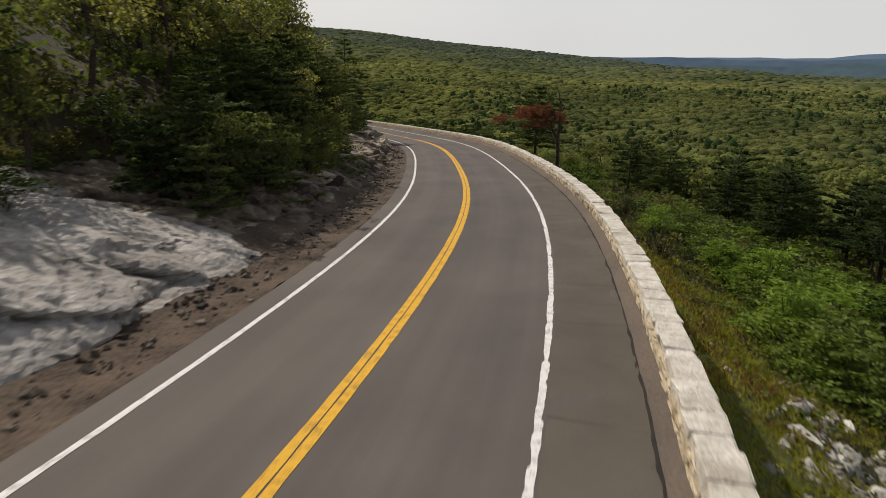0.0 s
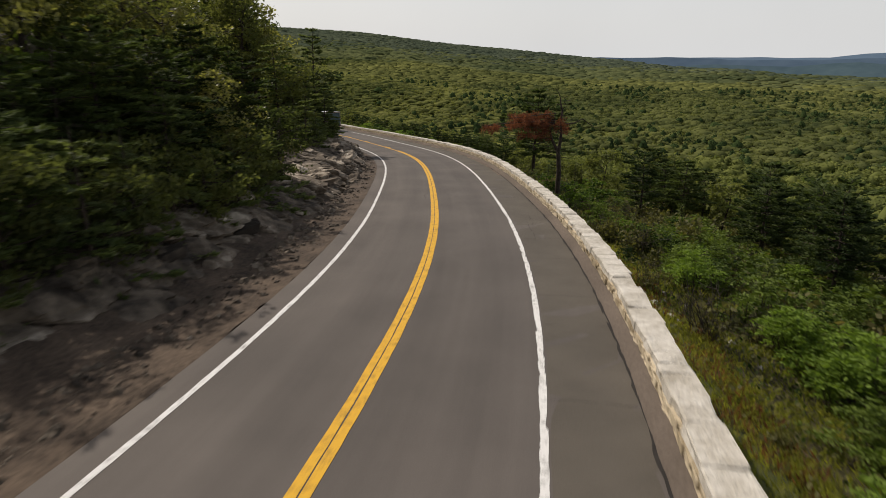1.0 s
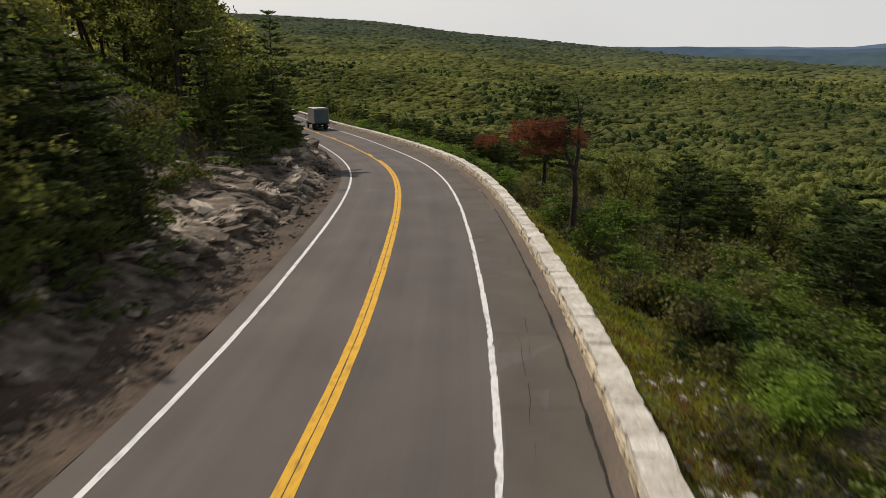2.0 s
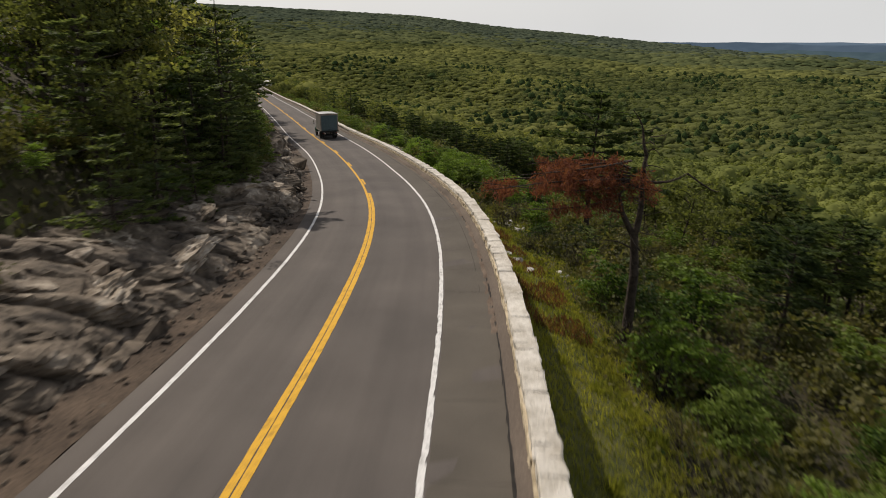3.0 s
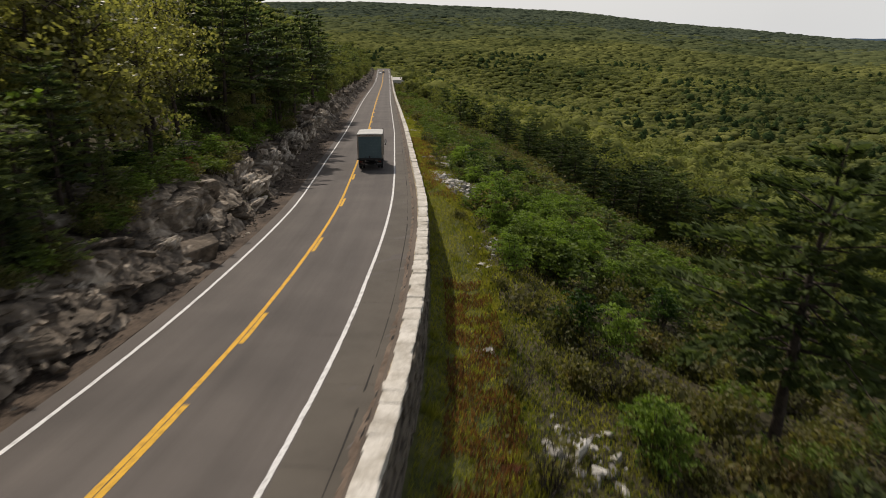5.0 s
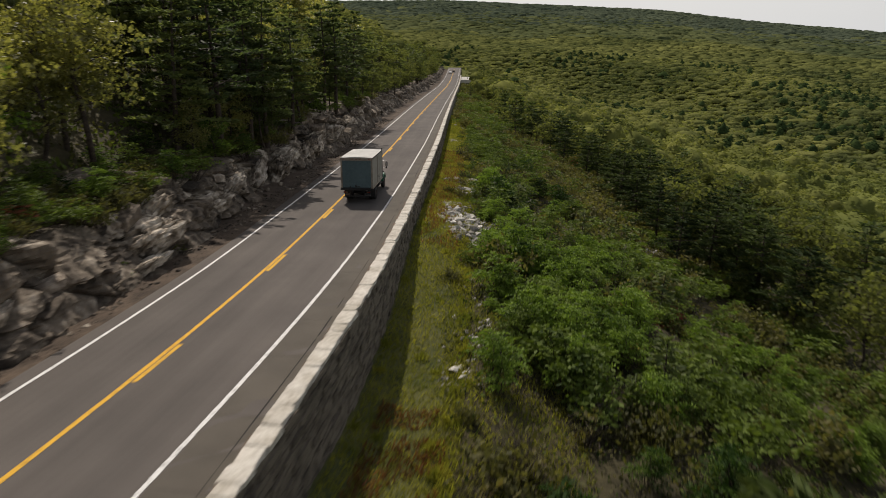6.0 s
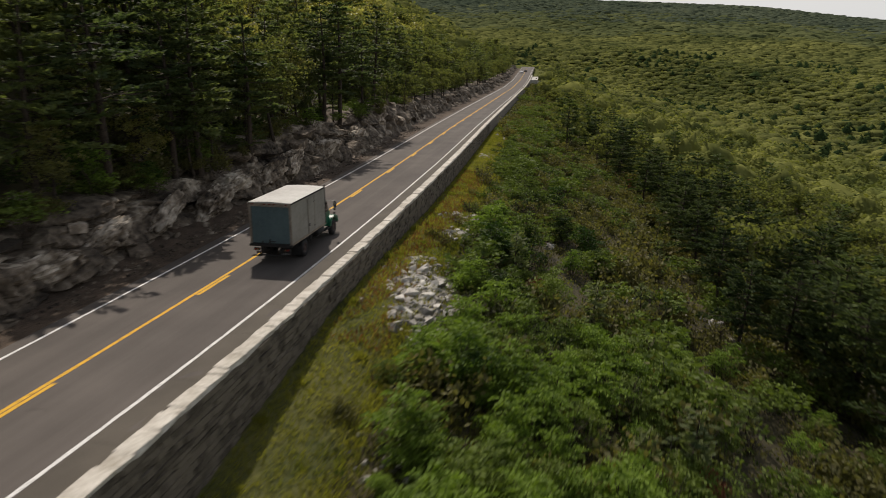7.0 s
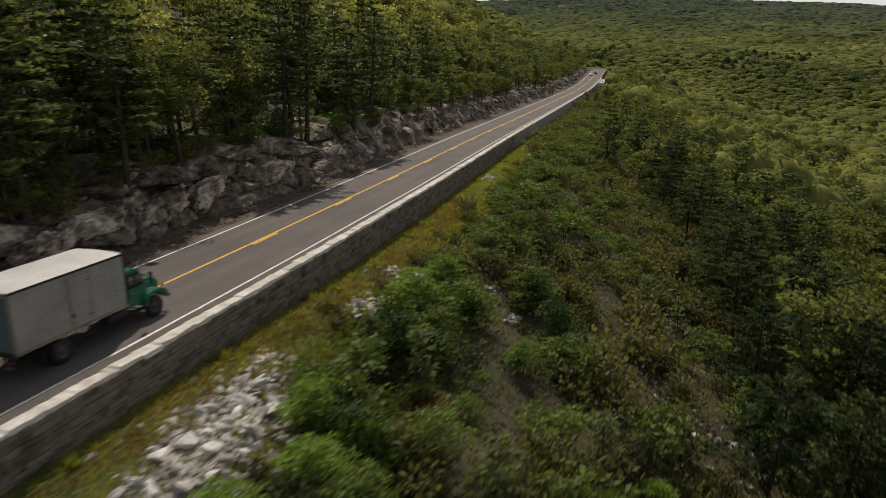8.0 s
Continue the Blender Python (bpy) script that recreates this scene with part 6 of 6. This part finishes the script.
def box_truck(m):
    t = thing("box_truck", "box truck with green cab, teal rear door and grey-white cargo box", "truck", m=m)
    L, W, Z0, Z1 = 5.45, 2.45, 1.12, 3.50
    # cargo box: walls, floor, roof
    for y in (-1, 1):
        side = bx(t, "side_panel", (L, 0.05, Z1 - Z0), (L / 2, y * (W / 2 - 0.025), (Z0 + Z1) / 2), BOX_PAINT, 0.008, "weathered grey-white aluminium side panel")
        bx(side, "lower_rail", (L + 0.02, 0.03, 0.12), (L / 2, y * (W / 2 + 0.012), Z0 + 0.05), TRIM_METAL, 0.006)
        bx(side, "upper_rail", (L + 0.02, 0.03, 0.09), (L / 2, y * (W / 2 + 0.012), Z1 - 0.05), BLACK_STEEL if y < 0 else TRIM_METAL, 0.006)
        for k in range(1, 9):
            bx(side, "seam", (0.03, 0.006, Z1 - Z0 - 0.24), (L * k / 9, y * (W / 2 + 0.0005), (Z0 + Z1) / 2), BOX_PAINT, 0.003)
    door = bx(t, "side_door", (1.0, 0.03, 2.02), (3.02, -W / 2 - 0.012, Z0 + 1.13), BOX_PAINT, 0.01, "narrow grey-white side door")
    for x in (2.51, 3.53):
        bx(door, "door_frame", (0.035, 0.03, 2.1), (x, -W / 2 - 0.022, Z0 + 1.13), TRIM_METAL, 0.005)
    for z in (Z0 + 0.4, Z0 + 1.85):
        bx(door, "hinge", (0.14, 0.03, 0.05), (3.46, -W / 2 - 0.035, z), BLACK_STEEL, 0.006)
    bx(door, "latch", (0.12, 0.04, 0.16), (2.6, -W / 2 - 0.035, Z0 + 0.62), BLACK_STEEL, 0.01)
    bx(t, "front_wall", (0.06, W, Z1 - Z0), (L - 0.03, 0, (Z0 + Z1) / 2), BOX_PAINT, 0.01)
    bx(t, "front_corner", (0.09, 0.09, Z1 - Z0 + 0.14), (L + 0.01, -W / 2 + 0.02, (Z0 + Z1) / 2 + 0.05), BLACK_STEEL, 0.02, "black front corner post")
    bx(t, "floor_bed", (L, W - 0.1, 0.12), (L / 2, 0, Z0 + 0.04), BLACK_STEEL, 0.01)
    # gently crowned, slightly rippled roof
    nx, ny = 40, 13
    rv = []
    for i in range(nx):
        for j in range(ny):
            x, y = L * i / (nx - 1), (j / (ny - 1) - 0.5) * (W + 0.02)
            rv.append((x, y, Z1 + 0.05 * (1 - (2 * y / W) ** 2) + 0.006 * noise.noise((x * 2.2, y * 1.2, 4))))
    k = np.arange(nx * ny).reshape(nx, ny)
    rq = np.stack([k[:-1, :-1], k[1:, :-1], k[1:, 1:], k[:-1, 1:]], -1).reshape(-1, 4)
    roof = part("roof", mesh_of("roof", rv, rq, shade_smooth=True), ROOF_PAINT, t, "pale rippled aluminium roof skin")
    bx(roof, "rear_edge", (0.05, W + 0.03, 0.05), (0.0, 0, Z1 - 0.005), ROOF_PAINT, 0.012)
    # rear frame and roll-up door
    for y in (-1, 1):
        post = bx(t, "rear_post", (0.07, 0.12, Z1 - Z0), (0.02, y * (W / 2 - 0.06), (Z0 + Z1) / 2), TRIM_METAL, 0.012, "rusty tan rear corner post")
        bx(post, "reflector", (0.02, 0.05, 0.10), (-0.025, y * (W / 2 - 0.05), Z0 + 0.35), PLATE, 0.004)
    header = bx(t, "header", (0.07, W - 0.24, 0.2), (0.02, 0, Z1 - 0.12), TRIM_METAL, 0.012, "rusty tan header above the rear door")
    for y in (-0.98, -0.28, 0, 0.28, 0.98):
        bx(header, "marker_lamp", (0.03, 0.13, 0.055), (-0.028, y, Z1 - 0.09), RED_LENS, 0.008, "small red marker lamp")
    rear = thing_part(t, "rear_door")
    for k in range(7):
        z = Z0 + 0.10 + 0.30 * k
        bx(rear, "door_panel", (0.035, W - 0.27, 0.298), (0.03, 0, z + 0.15), TEAL_PAINT, 0.003)
    bx(rear, "latch", (0.05, 0.32, 0.05), (-0.01, -0.1, Z0 + 0.2), BLACK_STEEL, 0.01)
    bx(rear, "latch_plate", (0.03, 0.1, 0.2), (0.0, 0.08, Z0 + 0.22), BLACK_STEEL, 0.01)
    bx(rear, "pull_handle", (0.04, 0.08, 0.12), (-0.008, 0.5, Z0 + 0.16), BLACK_STEEL, 0.01)
    # rear sill, bumper, lamps
    sill = bx(t, "rear_sill", (0.16, W + 0.06, 0.14), (-0.02, 0, Z0 - 0.02), BLACK_STEEL, 0.015, "black steel rear sill with step")
    for y in (-1, 1):
        bx(sill, "bump_stop", (0.1, 0.16, 0.1), (-0.08, y * (W / 2 - 0.04), Z0 - 0.02), RUBBER, 0.02)
    bumper = bx(t, "rear_bumper", (0.1, 1.5, 0.09), (-0.05, 0, 0.55), BLACK_STEEL, 0.015, "black underride bar")
    for y in (-0.55, 0.55):
        bx(bumper, "bracket", (0.06, 0.08, 0.46), (0.0, y, 0.8), BLACK_STEEL, 0.01)
    for y in (-1, 1):
        lamp = bx(t, "tail_lamp", (0.09, 0.34, 0.15), (0.02, y * 0.88, 0.86), BLACK_STEEL, 0.01)
        bx(lamp, "lens", (0.03, 0.14, 0.09), (-0.04, y * 0.94, 0.86), RED_LENS, 0.01, "red tail lamp lens")
        bx(lamp, "turn_lens", (0.03, 0.10, 0.09), (-0.04, y * 0.79, 0.86), AMBER_LENS, 0.01, "amber turn lamp lens")
    step = bx(t, "rear_step", (0.2, 0.55, 0.04), (-0.12, 0.82, 0.52), BLACK_STEEL, 0.01)
    plate = bx(t, "number_plate", (0.015, 0.30, 0.15), (-0.09, 0.72, 0.70), RIM_PAINT, 0.004, "faded plate with plain bars")
    sign = bx(t, "lettering_board", (0.02, 0.5, 0.16), (-0.06, -0.85, 0.66), BLACK_STEEL, 0.005, "dark board with unreadable white bars")
    for k in range(5):
        bx(sign, "bar", (0.006, 0.06, 0.05), (-0.073, -1.03 + 0.09 * k, 0.66), PLATE, 0.001)
    # chassis
    for y in (-0.43, 0.43):
        bx(t, "frame_rail", (7.6, 0.08, 0.22), (4.0, y, 0.88), BLACK_STEEL, 0.01)
    for x in (0.6, 1.95, 3.4, 4.8):
        bx(t, "cross_member", (0.12, 0.9, 0.14), (x, 0, 0.92), BLACK_STEEL, 0.01)
    for x in np.linspace(0.5, 5.0, 9):
        bx(t, "floor_joist", (0.07, W - 0.12, 0.1), (float(x), 0, Z0 - 0.06), BLACK_STEEL, 0.008)
    v, q = lathe([(0.01, -0.9), (0.09, -0.9), (0.1, -0.3), (0.19, -0.22), (0.21, 0), (0.19, 0.22), (0.1, 0.3), (0.09, 0.9), (0.01, 0.9)], 14)
    axle = part("rear_axle", mesh_of("rear_axle", v, q, shade_smooth=True), BLACK_STEEL, t)
    axle.location = (1.95, 0, 0.5)
    tank = part("fuel_tank", mesh_of("fuel_tank", *[(a if i else a @ np.array([[0, -1, 0], [1, 0, 0], [0, 0, 1.0]])) for i, a in enumerate(lathe([(0.01, -0.55), (0.24, -0.55), (0.27, -0.5), (0.27, 0.5), (0.24, 0.55), (0.01, 0.55)], 18))], shade_smooth=True), BLACK_STEEL, t, "black cylindrical fuel tank")
    tank.location = (5.0, -0.85, 0.78)
    for x in (3.1, 3.6):
        bx(t, "hanger", (0.05, 0.05, 0.45), (x, -1.05, 0.86), BLACK_STEEL, 0.008)
    bx(t, "side_step", (0.62, 0.06, 0.05), (3.35, -1.08, 0.66), BLACK_STEEL, 0.01)
    for y in (-1, 1):
        bx(t, "mud_flap", (0.02, 0.55, 0.55), (1.15, y * 0.92, 0.55), RUBBER, 0.004)
        wheel(t, 1.95, y * 1.06, 0.5, 0.26, y)
        wheel(t, 1.95, y * 0.76, 0.5, 0.26, y)
        wheel(t, 7.2, y * 1.02, 0.5, 0.27, y)
    # cab, bonnet, fenders
    cab = prism(t, "cab", [(5.6, 0.85), (6.95, 0.85), (7.0, 1.65), (6.62, 2.42), (6.45, 2.50), (5.7, 2.50), (5.6, 2.40)], -0.98, 0.98, GREEN_PAINT, 0.05, "glossy dark green cab", 0.09)
    prism(cab, "windscreen", [(7.0, 1.70), (7.012, 1.72), (6.665, 2.37), (6.65, 2.36)], -0.82, 0.82, GLASS, 0, "dark windscreen glass")
    for y in (-1, 1):
        prism(cab, "side_window", [(5.88, 1.70), (6.78, 1.70), (6.52, 2.34), (5.92, 2.34)], y * 0.93 - 0.035, y * 0.93 + 0.035, GLASS, 0.006, "dark side window")
        bx(cab, "door_line", (0.015, 0.02, 1.3), (5.82, y * 0.955, 1.6), BLACK_STEEL, 0.003)
        bx(cab, "door_handle", (0.14, 0.03, 0.03), (5.98, y * 0.985, 1.5), CHROME, 0.008)
        bx(cab, "running_board", (1.1, 0.26, 0.05), (6.2, y * 1.0, 0.62), BLACK_STEEL, 0.01)
        mirror = bx(t, "mirror", (0.09, 0.20, 0.42), (6.75, y * 1.42, 2.12), BLACK_STEEL, 0.03, "tall black side mirror on a chrome arm")
        bx(mirror, "glass", (0.012, 0.16, 0.36), (6.70, y * 1.42, 2.12), CHROME, 0.004)
        bx(mirror, "round_mirror", (0.07, 0.16, 0.16), (6.75, y * 1.40, 1.82), BLACK_STEEL, 0.05)
        for z in (2.38, 1.78):
            v, q = tube([(6.72, y * 0.92, z - 0.02), (6.75, y * 1.2, z + 0.02), (6.76, y * 1.42, z)], [0.014] * 3, 6)
            part("arm", mesh_of("arm", v, q), CHROME, mirror)
    bonnet = prism(t, "bonnet", [(6.9, 0.95), (8.15, 0.95), (8.2, 1.35), (8.05, 1.58), (7.0, 1.72), (6.9, 1.72)], -0.62, 0.62, GREEN_PAINT, 0.07, "green bonnet", 0.08)
    bx(bonnet, "grille", (0.05, 0.9, 0.5), (8.18, 0, 1.15), BLACK_STEEL, 0.02)
    for y in (-1, 1):
        fender = prism(t, "fender", [(6.55, 0.70), (6.62, 1.02), (6.85, 1.22), (7.2, 1.30), (7.65, 1.26), (8.0, 1.10), (8.15, 0.78), (7.95, 0.74), (7.78, 0.98), (7.5, 1.13), (7.2, 1.16), (6.92, 1.08), (6.76, 0.92), (6.70, 0.68)], y * 0.88 - 0.3, y * 0.88 + 0.3, GREEN_PAINT, 0.03, "rounded green front fender")
        bx(fender, "lamp", (0.08, 0.16, 0.12), (7.95, y * 0.95, 1.28), BLACK_STEEL, 0.03)
    bx(t, "front_bumper", (0.12, 2.2, 0.2), (8.28, 0, 0.7), CHROME, 0.03, "chrome front bumper")
    v, q = tube([(5.52, -0.85, 0.9), (5.52, -0.85, 2.6), (5.5, -0.85, 2.75)], [0.05] * 3, 10)
    part("exhaust_pipe", mesh_of("exhaust_pipe", v, q), BLACK_STEEL, t)
    return t


def thing_part(parent, name):
    """A part that only gathers its own pieces: a thin backing sheet."""
    return bx(parent, name, (0.02, 2.16, 2.1), (0.055, 0, 2.26), TEAL_PAINT, 0.004, "faded teal roll-up rear door")


y_rear = 92.1
cx, cy = spot(y_rear, -2.08)
fx, fy = spot(y_rear + 7, -2.08)
ahead = Vector((fx - cx, fy - cy, float(road_z(y_rear + 7) - road_z(y_rear)))).normalized()
left = Vector((0, 0, 1)).cross(ahead).normalized()
turn = Matrix((ahead, left, ahead.cross(left))).transposed().to_4x4()
box_truck(Matrix.Translation((float(cx), float(cy), float(road_z(y_rear)) + 0.005)) @ turn)


# ---------------------------------------------------------------- far end of the road
def small_car(y, off, paint, label):
    cx, cy = spot(y, off)
    fx, fy = spot(y + 5, off)
    c = thing("car", label, "car", m=pose(float(cx), float(cy), float(road_z(y)) + 0.01, 0, 0, math.degrees(math.atan2(fy - cy, fx - cx))))
    prism(c, "body", [(0, 0.3), (4.3, 0.3), (4.35, 0.7), (3.3, 0.95), (2.7, 1.42), (1.1, 1.45), (0.4, 0.98), (-0.05, 0.9)], -0.86, 0.86, paint, 0.05)
    prism(c, "window", [(3.15, 0.98), (2.66, 1.36), (1.15, 1.38), (0.55, 1.0)], -0.875, 0.875, GLASS, 0.01, "dark window glass")
    for x in (0.8, 3.5):
        for y in (-1, 1):
            wheel(c, x, y * 0.78, 0.32, 0.2, y)
    return c


CAR_WHITE = material("car_white", (0.7, 0.7, 0.7), (0.8, 0.8, 0.8), 0.3, 5, 1, 0, spec=0.5)
small_car(506, -5.0, CAR_WHITE, "small white car on the far road")
small_car(519, -3.4, BLACK_STEEL, "small black car on the far road")


def far_lot():
    """The paved lookout beside the far road, with its low wall."""
    v, q = ribbon(430, 472, 2.0, [1.9, 5, 13.2], [0.0, 0.0, 0.0])
    lot = tagged(part("pavement", mesh_of("pavement", v, q), material("concrete", (0.38, 0.36, 0.32), (0.54, 0.52, 0.48), 0.9, 4, 0.3, 0.2)), "pale concrete roadside lookout", "pavement", kind="structure")
    v, q = ribbon(430, 472, 2.0, [13.0, 13.0, 13.6, 13.6], [-1.5, 0.7, 0.7, -4.5])
    part("low_wall", mesh_of("low_wall", v, q), CAP, lot, "pale stone parapet")
    v, q = ribbon(429.4, 430.0, 0.6, [1.9, 1.9, 13.6, 13.6], [-1.5, 0.7, 0.7, -4.5])
    front = np.array([(*spot(429.4, o), float(road_z(429.4)) + h) for o, h in ((1.9, -4.0), (13.6, -4.5), (13.6, 0.7), (1.9, 0.7))], float)
    part("low_wall", mesh_of("low_wall", front, [(0, 1, 2, 3)]), CAP, lot, "pale stone parapet")
    part("low_wall", mesh_of("low_wall", v, q), CAP, lot, "pale stone parapet")


far_lot()

# worn seam along the shoulder and cracks across it
rs = np.random.RandomState(31)
pile = Pile()
ys = np.arange(22, 260, 0.5)
o = 1.25 + 0.10 * np.cumsum(rs.normal(size=len(ys))) / 4
o = 1.42 + 0.35 * np.clip(np.convolve(o - 1.25, np.ones(9) / 9, "same") - np.linspace(0, o[-1] - 1.25, len(ys)), -0.3, 0.3)
wd = 0.006 + 0.022 * smooth(20, 55, ys) * np.clip(0.6 + 0.5 * np.sin(ys * 0.31) + 0.4 * np.sin(ys * 0.83 + 1), 0.1, 1.4)
for k in (-1, 1):
    x, y = spot(ys, o + k * wd)
    pile.v.append(np.stack([x, y, road_z(ys) + 0.006], 1))
n = len(ys)
pile.q.append(np.stack([np.arange(n - 1), np.arange(1, n), n + np.arange(1, n), n + np.arange(n - 1)], 1))
pile.n = 2 * n
for k in range(12):
    y0, o0, ln = rs.uniform(-36, 130), rs.uniform(-6.5, 1.5), rs.uniform(0.8, 3.2)
    across = rs.random_sample() < 0.5
    t = np.linspace(0, 1, 9)
    j = np.cumsum(rs.normal(size=9)) * 0.05
    yy, oo = (y0 + j, np.clip(o0 + t * ln, -7, 1.8)) if across else (y0 + t * ln * 2, o0 + j)
    w = 0.007 * np.sin(t * np.pi) + 0.001
    a, b = spot(yy - (w if across else 0), oo - (0 if across else w)), spot(yy + (w if across else 0), oo + (0 if across else w))
    z = road_z(yy) + 0.005
    pile.add(np.concatenate([np.stack([*a, z], 1), np.stack([*b, z], 1)]), np.stack([np.arange(8), np.arange(1, 9), 9 + np.arange(1, 9), 9 + np.arange(8)], 1))
for y0 in np.arange(-36, 120, 3.6):
    t = np.linspace(0, 1, 9)
    yy, oo = y0 + rs.uniform(-0.8, 0.8) + np.cumsum(rs.normal(size=9)) * 0.025, 0.12 + t * 1.6
    z = road_z(yy) + 0.007
    pile.add(np.concatenate([np.stack([*spot(yy - 0.006, oo), z], 1), np.stack([*spot(yy + 0.006, oo), z], 1)]), np.stack([np.arange(8), np.arange(1, 9), 9 + np.arange(1, 9), 9 + np.arange(8)], 1))
tagged(part("seam", pile.mesh("seam"), SEAM), "dark tar seam and cracks in the asphalt", "crack", kind="structure")
v, q = ribbon(18, 200, 0.4, [1.62, 1.72, 1.95], [0.004, 0.012, 0.03], 0.05, 9)
tagged(part("dirt_strip", mesh_of("dirt_strip", v, q), material("red_dirt", (0.085, 0.060, 0.043), (0.19, 0.145, 0.11), 0.95, 9, 1, 0.5)), "reddish dirt washed against the wall foot", "dirt", kind="structure")

lay_stones()
